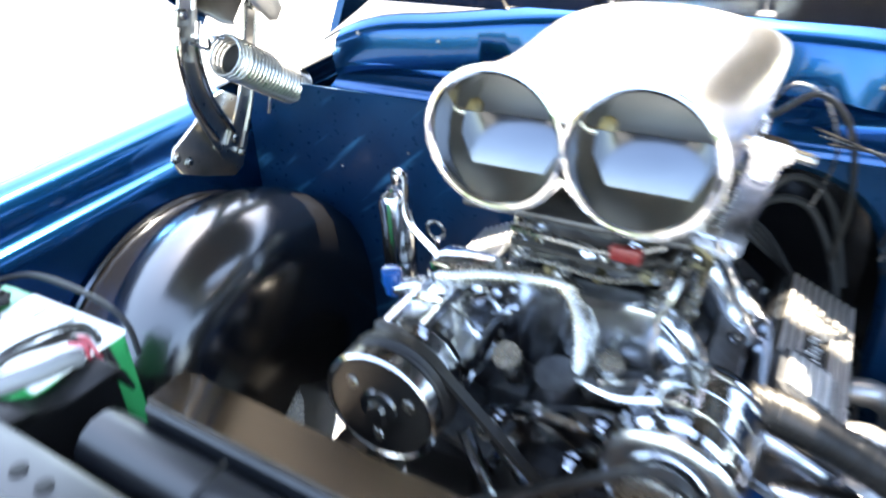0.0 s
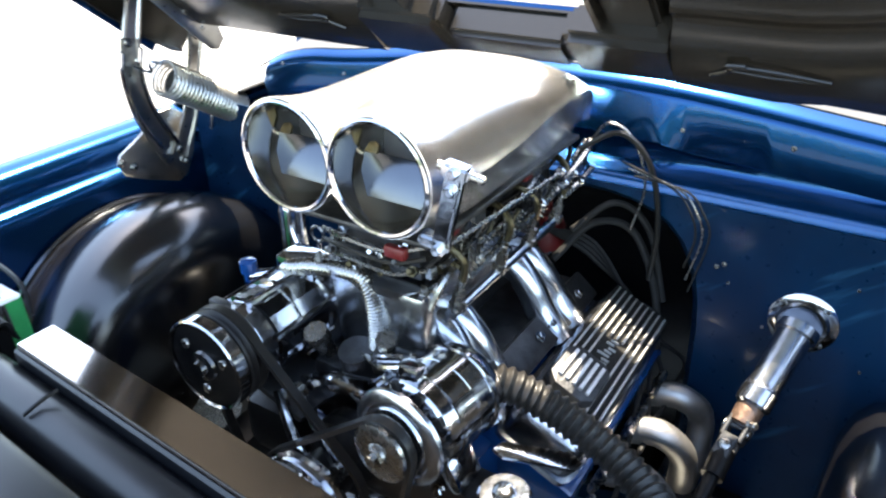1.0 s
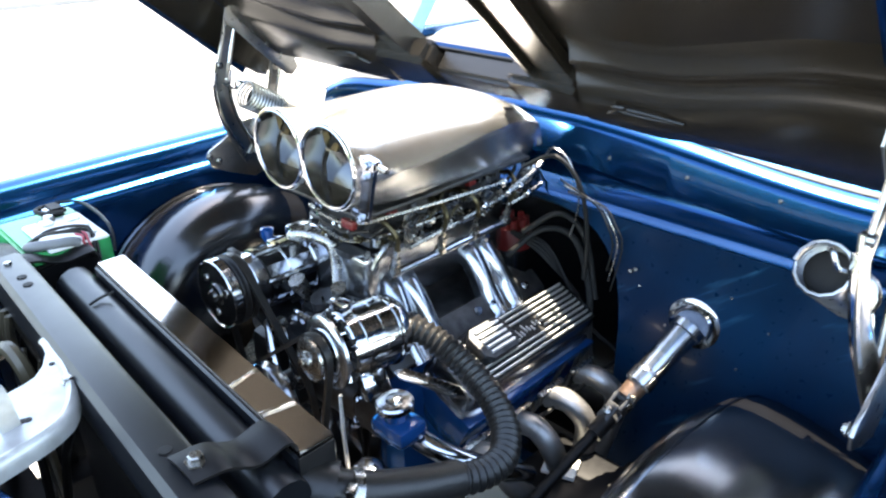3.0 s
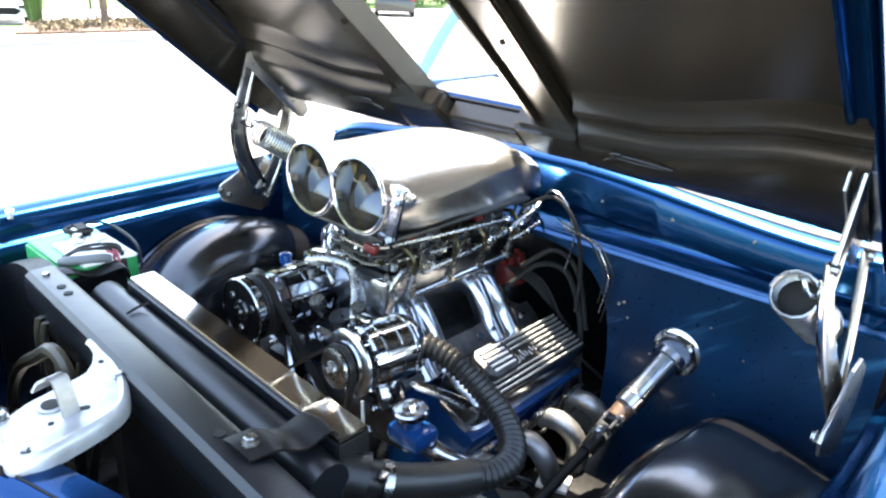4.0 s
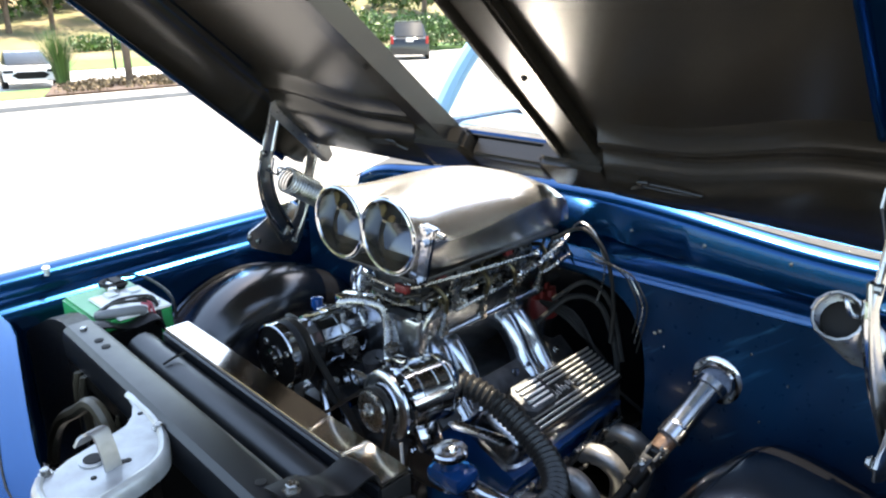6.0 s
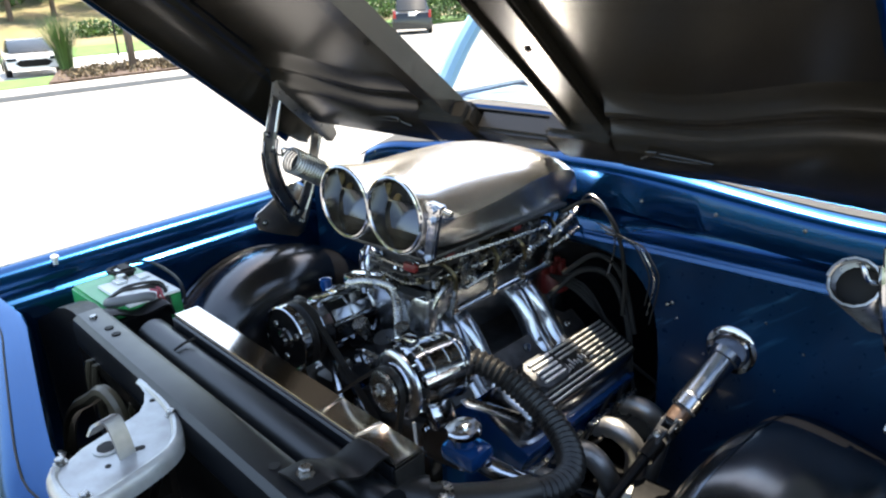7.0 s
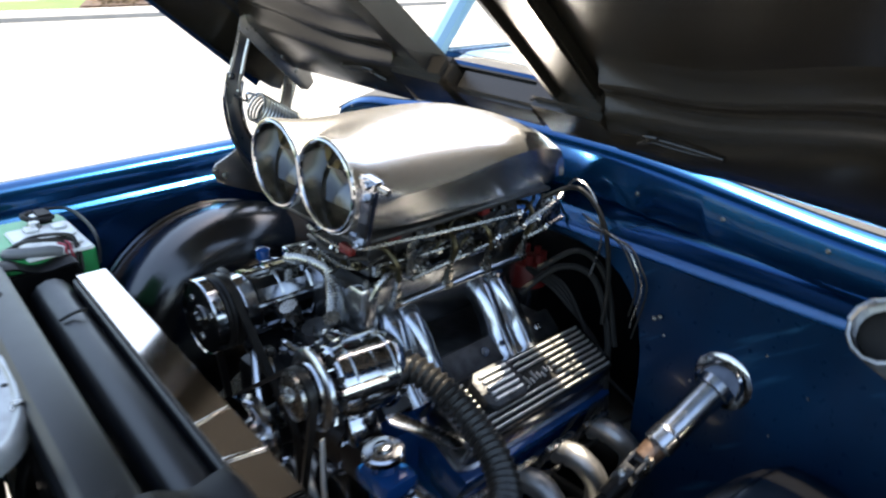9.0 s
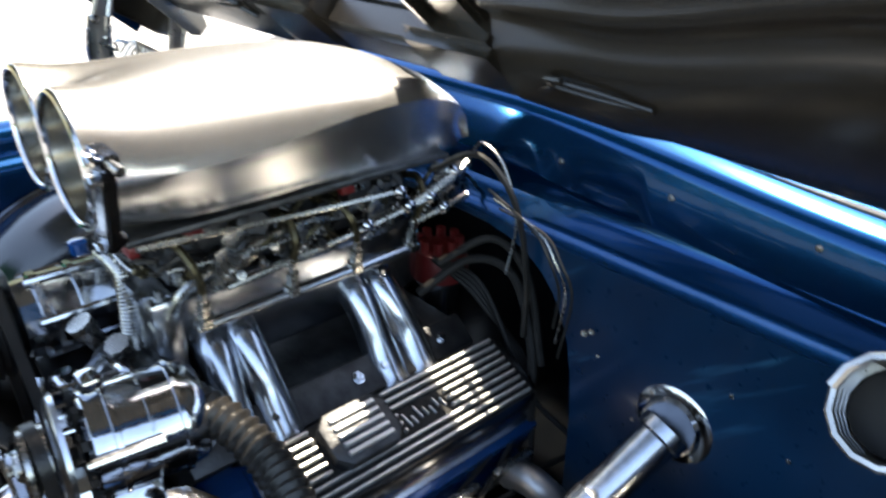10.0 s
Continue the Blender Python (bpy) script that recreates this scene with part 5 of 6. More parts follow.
# intake: a polished plenum on curved runners
intake = thing("intake_manifold", (0, 0.84, 0.85), "polished tunnel ram intake manifold", "intake")
bm = B()
rings = []
for z, w, l in ((0.918, 0.062, 0.186), (0.93, 0.07, 0.194), (1.028, 0.076, 0.198), (1.032, 0.084, 0.203), (1.043, 0.084, 0.203)):
    ringv = []
    for k in range(36):
        a = 2 * math.pi * k / 36
        c, d = math.cos(a), math.sin(a)
        ringv.append(bm.verts.new((w * math.copysign(abs(c) ** 0.3, c), 0.842 + l * math.copysign(abs(d) ** 0.3, d), z)))
    rings.append(ringv)
skin(bm, rings)
plenum = part("plenum", bm, POLISHED, intake, "polished plenum box", 40)
for s in (1, -1):
    for y0, y1 in ((0.705, 0.70), (0.742, 0.75), (0.908, 0.912), (0.945, 0.962)):
        bm = B()
        tube(bm, [(0.05 * s, y0, 0.975), (0.082 * s, y0, 0.955), (0.105 * s, (y0 + y1) / 2, 0.925), (0.122 * s, y1, 0.89), (0.155 * s, y1, 0.845)], lambda f: 0.0275 - 0.002 * math.sin(math.pi * f), 14, 6, sx=0.92, sy=0.92)
        part("runner", bm, POLISHED, intake)
    for y0 in (0.7235, 0.93):
        bm = B()
        box(bm, (0.137 * s, y0 + 0.003, 0.868), (0.03, 0.112, 0.014), 0.005, (0, 42 * s, 0))
        part("runner_foot", bm, POLISHED, intake)
    bm = B()
    box(bm, (0.142 * s, 0.84, 0.872), (0.05, 0.42, 0.012), 0.004, (0, 40 * s, 0))
    part("port_flange", bm, CAST, intake)
    for y in (0.74, 0.86, 0.90, 1.0):
        bm = B()
        bolt(bm, (0.147 * s, y, 0.878), (0.6 * s, 0, 0.7), 0.006, 0.008)
        part("bolt", bm, CHROME, intake)
bm = B()
lathe(bm, (0.0, 0.635, 0.88), (0.0, -0.25, 1), [(0, 0.034), (0.02, 0.036), (0.035, 0.028), (0.055, 0.024), (0.075, 0.024)], 18)
part("thermostat_housing", bm, CAST, intake, "grey thermostat housing")
bm = B()
lathe(bm, (-0.05, 0.62, 0.93), (0, -0.5, 1), [(0, 0.012), (0.03, 0.012), (0.032, 0.016), (0.05, 0.016)], 10)
lathe(bm, (0.045, 0.625, 0.955), (0.3, -0.4, 1), [(0, 0.01), (0.03, 0.01), (0.032, 0.014), (0.045, 0.014)], 8)
part_split("sender", bm, STEEL, intake)


# ---- two carburettors with their linkage ----
def carburetor(y):
    t = thing("carburetor", (0, y, 1.044), "four-barrel carburettor in dull gold and grey alloy", "carburetor", "carburettors under the scoop")
    b = B()
    box(b, (0, y, 1.054), (0.135, 0.14, 0.014), 0.003)
    box(b, (0, y, 1.076), (0.13, 0.135, 0.032), 0.006)
    part("base", b, CAST, t)
    b = B()
    box(b, (0, y, 1.103), (0.135, 0.10, 0.03), 0.006)
    for dx in (-0.034, 0.034):
        for dy in (-0.026, 0.026):
            lathe(b, (dx, y + dy, 1.115), (0, 0, 1), [(0, 0.026), (0.02, 0.026), (0.022, 0.023)], 16)
    part("main_body", b, GOLD, t, "gold-passivated main body")
    for dy in (-0.066, 0.066):
        b = B()
        box(b, (0, y + dy, 1.098), (0.105, 0.034, 0.044), 0.008)
        bowl = part("fuel_bowl", b, GOLD if dy > 0 else CAST, t)
        for q in (-0.04, 0.04):
            for z in (1.085, 1.112):
                b = B()
                bolt(b, (q, y + dy * 1.27, z), (0, math.copysign(1, dy), 0), 0.004, 0.005)
                part("bolt", b, STEEL, bowl)
        b = B()
        lathe(b, (0.054, y + dy, 1.1), (1, 0, 0), [(0, 0.008), (0.008, 0.008), (0.009, 0.006), (0.016, 0.006)], 6)
        lathe(b, (0.02, y + dy, 1.12), (0, 0, 1), [(0, 0.006), (0.01, 0.006), (0.011, 0.004), (0.018, 0.004)], 8)
        part_split("brass_plug", b, GOLD, bowl, "brass needle plug")
    for s in (1, -1):
        b = B()
        lathe(b, (0.07 * s, y, 1.072), (s, 0, 0), [(0, 0.006), (0.03, 0.006), (0.03, 0.011), (0.034, 0.011)], 10)
        plate(b, [(-0.022, -0.018), (0.0, -0.026), (0.03, -0.012), (0.026, 0.014), (0.0, 0.03), (-0.014, 0.02)], 0.003, Matrix(((0, 0, s, 0.092 * s), (1, 0, 0, y), (0, 1, 0, 1.078), (0, 0, 0, 1))), 0.0006)
        part("throttle_lever", b, STEEL, t)
        b = B()
        box(b, (0.078 * s, y - 0.02, 1.105), (0.03, 0.04, 0.034), 0.008)
        lathe(b, (0.078 * s, y + 0.03, 1.1), (s, 0, 0.2), [(-0.015, 0.021), (0.01, 0.021), (0.016, 0.014)], 16)
        part("vacuum_pod", b, CAST if s > 0 else GOLD, t)
    for dx, dz in ((0.085, 1.052), (-0.085, 1.052)):
        for dy in (-0.06, 0.06):
            b = B()
            lathe(b, (dx * 0.9, y + dy, dz), (0, 0, 1), [(0, 0.008), (0.016, 0.008), (0.018, 0.005)], 6)
            part("stud_nut", b, STEEL, t)
    b = B()
    box(b, (0.098, y - 0.045, 1.118), (0.012, 0.02, 0.016), 0.003)
    part("clip", b, RED, t, "small red wire clip")
    return t


carburetor(0.742)
carburetor(0.935)
link = thing("throttle_linkage", (0.11, 0.84, 1.08), "bright steel throttle rods and ball joints", "linkage")
for pts, r in (([(0.125, 0.63, 1.128), (0.125, 0.80, 1.115), (0.125, 0.95, 1.105)], 0.0032), ([(0.112, 0.72, 1.048), (0.118, 0.90, 1.068), (0.125, 1.0, 1.085)], 0.0045),
               ([(0.118, 0.95, 1.075), (0.125, 1.03, 1.10), (0.12, 1.07, 1.115)], 0.006), ([(0.12, 0.98, 1.055), (0.128, 1.02, 1.066), (0.13, 1.06, 1.075)], 0.005), ([(0.105, 0.66, 1.085), (0.108, 0.76, 1.08), (0.108, 0.85, 1.082)], 0.003)):
    bm = B()
    tube(bm, pts, r, 8)
    part("rod", bm, STEEL, link)
for c in ((0.125, 0.95, 1.105), (0.125, 1.0, 1.085), (0.12, 1.045, 1.108), (0.118, 0.905, 1.07), (0.128, 1.02, 1.066), (0.125, 0.965, 1.082)):
    bm = B()
    lathe(bm, Vector(c) - Vector((0.008, 0, 0)), (1, 0, 0), [(0, 0.004), (0.004, 0.009), (0.012, 0.009), (0.016, 0.004)], 10)
    part("ball_joint", bm, CHROME, link)
bm = B()
box(bm, (0.115, 1.045, 1.09), (0.004, 0.05, 0.05), 0.001, (20, 0, 0))
part("cable_bracket", bm, STEEL, link)
bm = B()
tube(bm, [(0.12, 1.07, 1.115), (0.15, 1.065, 1.15), (0.19, 1.066, 1.13), (0.215, 1.068, 1.06), (0.20, 1.07, 0.98)], 0.0022, 6)
part("cable", bm, STEEL, link, "thin cable looping to the firewall")
bm = B()
tube(bm, [(0.13, 1.0, 1.125), (0.18, 1.03, 1.15), (0.225, 1.05, 1.10), (0.245, 1.06, 1.0), (0.24, 1.068, 0.90)], 0.0045, 6)
part("cable", bm, RUBBER, link, "black cable looping to the firewall")
fuel = thing("fuel_line", (0.08, 0.84, 1.08), "braided fuel line beside the carburettors", "fuel line")
bm = B()
tube(bm, [(0.085, 0.66, 1.02), (0.098, 0.69, 1.06), (0.10, 0.80, 1.09), (0.10, 0.88, 1.09), (0.09, 0.95, 1.095)], 0.006, 8)
part("hose", bm, STEEL, fuel)

# ---- the twin scoop ----
scoop = thing("air_scoop", (0, 0.84, 1.13), "polished aluminium twin-mouth air scoop", "scoop")
# along, half width, crown, crease height, foot half width, foot height, how far two round lobes show
SEC = [(0.600, 0.1325, 1.2765, 1.204, 0.126, 1.1435, 1.0), (0.612, 0.1327, 1.277, 1.202, 0.124, 1.1435, 0.86), (0.63, 0.133, 1.277, 1.199, 0.121, 1.143, 0.6), (0.655, 0.1335, 1.277, 1.197, 0.117, 1.142, 0.32), (0.69, 0.134, 1.277, 1.197, 0.112, 1.14, 0.12),
       (0.73, 0.135, 1.277, 1.199, 0.108, 1.138, 0.03), (0.79, 0.137, 1.276, 1.205, 0.105, 1.136, 0.0), (0.84, 0.1385, 1.274, 1.213, 0.103, 1.134, 0.0), (0.89, 0.139, 1.270, 1.219, 0.102, 1.132, 0.0),
       (0.94, 0.138, 1.262, 1.221, 0.101, 1.131, 0.0), (0.985, 0.135, 1.250, 1.218, 0.099, 1.130, 0.0), (1.02, 0.130, 1.235, 1.210, 0.097, 1.130, 0.0), (1.045, 0.123, 1.217, 1.198, 0.094, 1.130, 0.0), (1.062, 0.115, 1.195, 1.180, 0.090, 1.130, 0.0), (1.073, 0.106, 1.166, 1.152, 0.086, 1.131, 0.0)]


def scoop_row(y, w, zt, zc, wb, zb, lobe, n=20):
    """One cross-section from the foot over the crease to the crown; at the mouth it becomes two round barrels."""
    r, cx, cz, end = 0.0665, 0.066, 1.21, radians(158)
    a0 = radians(22)
    right = []
    for k in range(n + 1):
        q = k / n
        a = a0 + (math.pi / 2 - a0) * q
        bx, bz = w * (math.cos(a) / math.cos(a0)) ** 0.8, zc + (zt - zc) * (math.sin(a) - math.sin(a0)) / (1 - math.sin(a0))
        f = end * q
        lx, lz = max(cx + r * math.cos(f), 0.0), cz + r * math.sin(f)
        if k == n:
            bx = lx = 0.0
        right.append((bx * (1 - lobe) + lx * lobe, bz * (1 - lobe) + lz * lobe))
    low = []
    m = 14
    for k in range(1, m + 1):
        q = k / m
        e = min(q / 0.6, 1.0)
        bx = w + (wb - w) * e ** 0.8 if q <= 0.6 else wb * (1 - (q - 0.6) / 0.4)
        bz = zc + (zb - zc) * e
        f = end * q
        lx, lz = max(cx + r * math.cos(f), 0.0), cz - r * math.sin(f)
        if k == m:
            bx = lx = 0.0
        low.append((bx * (1 - lobe) + lx * lobe, bz * (1 - lobe) + lz * lobe))
    half = list(reversed(low)) + right
    return [(x, y, z) for x, z in half + [(-x, z) for x, z in reversed(half[1:-1])]]


bm = B()
rows = [[bm.verts.new(p) for p in scoop_row(*sec)] for sec in SEC]
skin(bm, rows, True, False, True)
thicken(bm, -0.003)
shell = part("shell", bm, SCOOP, scoop, "satin-polished scoop shell", 38)
for s in (-1, 1):
    cx = 0.0655 * s
    bm = B()
    # rolled rim
    pts = [(cx + 0.0645 * math.cos(a), 0.60, 1.21 + 0.0645 * math.sin(a)) for a in [k * math.pi / 24 for k in range(49)]]
    tube(bm, pts, 0.0038, 8, smooth=False, caps=False)
    part("mouth_rim", bm, CHROME, scoop, "rounded bright mouth rim")
    bm = B()
    lathe(bm, (cx, 0.598, 1.21), (0, 1, 0), [(0, 0.062), (0.01, 0.0612), (0.05, 0.0575), (0.085, 0.054)], 40, False, False)
    part("throat", bm, THROAT, scoop, "polished throat")
    bm = B()
    lathe(bm, (cx, 0.684, 1.21), (0, 1, 0), [(0, 0.0538), (0.004, 0.0535), (0.004, 0.01)], 32, True, True)
    part("filter_screen", bm, LEDGE, scoop, "dull grey screen deep in the throat")
    bm = B()
    vane = [(-0.052, 0.006), (0.055, 0.006), (0.053, -0.016), (0.040, -0.044), (-0.033, -0.044), (-0.05, -0.018)]
    tilt = Matrix(((1, 0, 0, cx), (0, 0.50, -0.866, 0.646), (0, 0.866, 0.50, 1.212), (0, 0, 0, 1)))
    plate(bm, vane[::-1], 0.003, tilt, 0.0008)
    wing = part("butterfly", bm, PLATE, scoop, "polished lower butterfly plate")
    bm = B()
    plate(bm, [(-0.052, 0.004), (-0.034, 0.004), (-0.034, 0.014), (-0.04, 0.018), (-0.048, 0.016)][::-1], 0.004, tilt, 0.0008)
    part("clip", bm, GOLD, wing, "small brassy clip")
    bm = B()
    rod(bm, (cx - 0.058, 0.648, 1.214), (cx + 0.058, 0.648, 1.214), 0.0035, None, 10)
    part("spindle", bm, STEEL, wing)
bm = B()
m = pose(0.150, 0.606, 1.188, 0, 12, 8)
for c, sz in (((0, 0, 0), (0.02, 0.014, 0.092)), ((-0.012, 0.006, -0.04), (0.03, 0.02, 0.014)), ((0.0, 0.0, 0.05), (0.03, 0.018, 0.016))):
    g = bmesh.ops.create_cube(bm, size=1, matrix=m @ pose(*c) @ Matrix.Diagonal((*sz, 1)))
    bmesh.ops.bevel(bm, geom=list({e for v in g["verts"] for e in v.link_edges}), offset=0.003, segments=2, affect="EDGES")
bracket = part("actuator_arm", bm, CHROME, scoop, "bright scoop linkage arm")
for q in (-0.04, 0.03, 0.05):
    bm = B()
    c = m @ Vector((0.0, -0.006, q))
    bolt(bm, c, (0.1, -1, 0), 0.006, 0.008)
    part("bolt", bm, CHROME, bracket)
bm = B()
rod(bm, m @ Vector((-0.02, 0, 0.05)), m @ Vector((0.03, 0, 0.05)), 0.005)
part("spindle_end", bm, STEEL, bracket)
bm = B()
box(bm, (0, 0.835, 1.128), (0.225, 0.42, 0.008), 0.003)
part("base_plate", bm, CAST, scoop)

# ---- belt drive ----
drive = thing("belt_drive", (0, 0.52, 0.5), "black drive belts on chromed pulleys", "belt drive")


def pulley(c, r, w, name, mat=CHROME):
    b = B()
    lathe(b, c, (0, 1, 0), [(-0.012, 0.012), (-0.010, r * 0.35), (0.004, r * 0.4), (0.004, r * 0.82), (0, r), (w * 0.2, r), (w * 0.5, r * 0.86), (w * 0.8, r), (w, r), (w, r * 0.3)], 30)
    return part(name, b, mat, drive)


pulley((0.0, 0.475, 0.80), 0.072, 0.028, "water_pump_pulley")
pulley((0.0, 0.475, 0.56), 0.085, 0.05, "crank_pulley")


def belt(circles, y, w, th=0.006):
    """A belt round circles (x, z, r), listed counter-clockwise as seen from the front."""
    pts = []
    n = len(circles)
    tang = []
    for i in range(n):
        (x0, z0, r0), (x1, z1, r1) = circles[i], circles[(i + 1) % n]
        d = math.hypot(x1 - x0, z1 - z0)
        a = math.atan2(z1 - z0, x1 - x0)
        b_ = math.acos(max(-1, min(1, (r0 - r1) / d)))
        tang.append(a - b_)
    for i in range(n):
        x, z, r = circles[i]
        a0, a1 = tang[i - 1], tang[i]
        while a1 < a0:
            a1 += 2 * math.pi
        k = max(2, int((a1 - a0) / 0.2))
        for j in range(k + 1):
            a = a0 + (a1 - a0) * j / k
            pts.append((x + r * math.cos(a), z + r * math.sin(a), math.cos(a), math.sin(a)))
    b = B()
    rings = [[b.verts.new((x + nx * o, y + q, z + nz * o)) for o, q in ((0, 0), (th, 0), (th, w), (0, w))] for x, z, nx, nz in pts]
    skin(b, rings + [rings[0]], True, False, False)
    part("belt", b, RUBBER, drive, "black rubber vee belt")


belt([(0.0, 0.80, 0.066), (-0.142, 0.952, 0.058), (0.0, 0.56, 0.08)], 0.525, 0.012)
belt([(0.0, 0.56, 0.08), (0.132, 0.946, 0.033), (0.0, 0.80, 0.066)], 0.494, 0.012)

# ---- alternator ----
alt = thing("alternator", (0.18, 0.55, 0.96), "chromed alternator with a cooling fan and pulley", "alternator")
AX = Vector((0.10, 0.99, -0.02)).normalized()
A0 = Vector((0.132, 0.485, 0.946))
bm = B()
lathe(bm, A0, AX, [(-0.004, 0.010), (-0.004, 0.014), (0.0, 0.015), (0.0, 0.030), (0.003, 0.036), (0.008, 0.036), (0.014, 0.029), (0.02, 0.036), (0.025, 0.036), (0.026, 0.015)], 28)
pul = part("pulley", bm, STEEL, alt, "bare steel pulley")
bm = B()
lathe(bm, A0 + AX * -0.012, AX, [(0, 0.0065), (0.012, 0.0065)], 10)
lathe(bm, A0 + AX * -0.006, AX, [(0, 0.012), (0.008, 0.012)], 6)
part("nut", bm, STEEL, pul)
bm = B()
rot = frame_of(AX)
lathe(bm, A0 + AX * 0.029, AX, [(0, 0.02), (0.0, 0.040), (0.003, 0.042), (0.003, 0.046), (0.0, 0.048), (0.001, 0.056), (0.005, 0.061), (0.010, 0.062), (0.010, 0.02)], 40)
fan = part("fan", bm, POLISHED, alt, "chromed fan wheel")
bm = B()
for k in range(12):
    a = k * math.pi / 6
    c = A0 + AX * 0.042 + rot @ Vector((0.049 * math.cos(a), 0.049 * math.sin(a), 0))
    g = bmesh.ops.create_cube(bm, size=1, matrix=Matrix.Translation(c) @ rot.to_4x4() @ pose(0, 0, 0, 0, 0, math.degrees(a) + 35) @ Matrix.Diagonal((0.024, 0.002, 0.014, 1)))
part_split("blade", bm, CHROME, fan)
bm = B()
lathe(bm, A0 + AX * 0.052, AX, [(0, 0.02), (0, 0.045), (0.003, 0.053), (0.008, 0.057), (0.026, 0.058), (0.027, 0.0605), (0.032, 0.0605), (0.033, 0.0575), (0.060, 0.0578), (0.0605, 0.0586), (0.0625, 0.0586), (0.063, 0.0578), (0.088, 0.0575), (0.089, 0.0605), (0.094, 0.0605), (0.095, 0.057), (0.108, 0.055), (0.118, 0.047), (0.122, 0.02)], 40)
body = part("body", bm, CHROME, alt, "chromed body")
for k in range(10):
    a = 2 * math.pi * k / 10
    bm = B()
    c = A0 + AX * 0.053 + rot @ Vector((0.046 * math.cos(a), 0.046 * math.sin(a), 0))
    g = bmesh.ops.create_cube(bm, size=1, matrix=Matrix.Translation(c) @ rot.to_4x4() @ pose(0, 0, 0, 0, 0, math.degrees(a)) @ Matrix.Diagonal((0.03, 0.009, 0.006, 1)))
    part("vent_slot", bm, DARK, body)
for k in range(3):
    a = 2.1 * k + 0.7
    bm = B()
    c = A0 + AX * 0.05 + rot @ Vector((0.062 * math.cos(a), 0.062 * math.sin(a), 0))
    rod(bm, c, c + AX * 0.070, 0.005, None, 8)
    part("through_bolt", bm, CHROME, body)
bm = B()
box(bm, (0.185, 0.57, 0.885), (0.02, 0.05, 0.045), 0.006, (0, -25, 0))
box(bm, (0.13, 0.56, 1.005), (0.03, 0.022, 0.028), 0.006)
part_split("ear", bm, CHROME, alt, "mounting ears")
bm = B()
tube(bm, [(0.207, 0.487, 0.918), (0.225, 0.475, 0.86), (0.245, 0.465, 0.79)], 0.010, 6, 4, sx=0.3)
part("stay", bm, SILVER, alt, "flat bright adjusting stay")
bm = B()
tube(bm, [(0.03, 0.60, 0.965), (0.08, 0.57, 0.985), (0.13, 0.56, 1.01)], 0.009, 6, 5, sx=0.4)
part("top_bracket", bm, CHROME, alt)

# ---- air conditioning compressor ----
ac = thing("ac_compressor", (-0.14, 0.6, 0.94), "chromed air conditioning compressor with a clutch pulley", "compressor")
C0 = Vector((-0.142, 0.0, 0.952))
bm = B()
lathe(bm, C0 + Vector((0, 0.492, 0)), (0, 1, 0), [(-0.012, 0.004), (-0.012, 0.010), (-0.006, 0.012), (-0.004, 0.02), (0, 0.022), (0, 0.058), (0.004, 0.0615), (0.016, 0.0615), (0.018, 0.055)], 36)
clutch = part("clutch_plate", bm, BLACK, ac, "dark clutch face")
bm = B()
pts = [(C0.x + 0.0615 * math.cos(a), 0.498, C0.z + 0.0615 * math.sin(a)) for a in [k * math.pi / 20 for k in range(41)]]
lathe(bm, C0 + Vector((0, 0.491, 0)), (0, 1, 0), [(0, 0.0600), (-0.002, 0.0625), (0.0, 0.0645), (0.016, 0.0645), (0.018, 0.062)], 40, False, False)
part("clutch_rim", bm, CHROME, clutch, "bright clutch rim")
for k in range(3):
    a = 2 * math.pi * k / 3 + 0.4
    bm = B()
    lathe(bm, C0 + Vector((0.038 * math.cos(a), 0.4925, 0.038 * math.sin(a))), (0, -1, 0), [(0, 0.007), (0.003, 0.006)], 10)
    part("rivet", bm, STEEL, clutch)
bm = B()
lathe(bm, C0 + Vector((0, 0.511, 0)), (0, 1, 0), [(0, 0.03), (0, 0.062), (0.003, 0.064), (0.006, 0.058), (0.012, 0.064), (0.02, 0.058), (0.026, 0.064), (0.03, 0.062), (0.03, 0.03)], 36)
part("pulley", bm, SATIN, ac, "black grooved pulley")
bm = B()
lathe(bm, C0 + Vector((0, 0.54, 0)), (0, 1, 0), [(0, 0.03), (0, 0.045), (0.01, 0.05), (0.03, 0.052), (0.032, 0.057), (0.042, 0.057), (0.044, 0.053), (0.075, 0.053), (0.077, 0.0575), (0.085, 0.0575), (0.087, 0.053), (0.13, 0.053), (0.132, 0.058), (0.146, 0.058), (0.15, 0.054), (0.176, 0.052), (0.184, 0.045), (0.185, 0.01)], 16)
body = part("body", bm, CHROME, ac, "chromed faceted body", 20)
for k in range(6):
    a = 2 * math.pi * k / 6 + 0.3
    bm = B()
    rod(bm, C0 + Vector((0.056 * math.cos(a), 0.565, 0.056 * math.sin(a))), C0 + Vector((0.056 * math.cos(a), 0.70, 0.056 * math.sin(a))), 0.0055, None, 8)
    part("through_bolt", bm, CHROME, body)
bm = B()
box(bm, (-0.145, 0.69, 1.004), (0.07, 0.05, 0.03), 0.006)
manifold = part("port_block", bm, CHROME, ac)
for x, y, mat, lb in ((-0.225, 0.655, ENGINE_BLUE, "blue service cap"), (-0.165, 0.69, CHROME, ""), (-0.125, 0.69, CHROME, "")):
    bm = B()
    lathe(bm, (x, y, 0.968), (0, 0, 1), [(0, 0.009), (0.014, 0.009), (0.015, 0.013), (0.032, 0.013), (0.034, 0.009)], 12)
    part("fitting", bm, mat, manifold, lb)
bm = B()
rod(bm, (-0.225, 0.655, 0.975), (-0.16, 0.68, 0.99), 0.009)
part("pipe_stub", bm, CHROME, manifold)
bm = B()
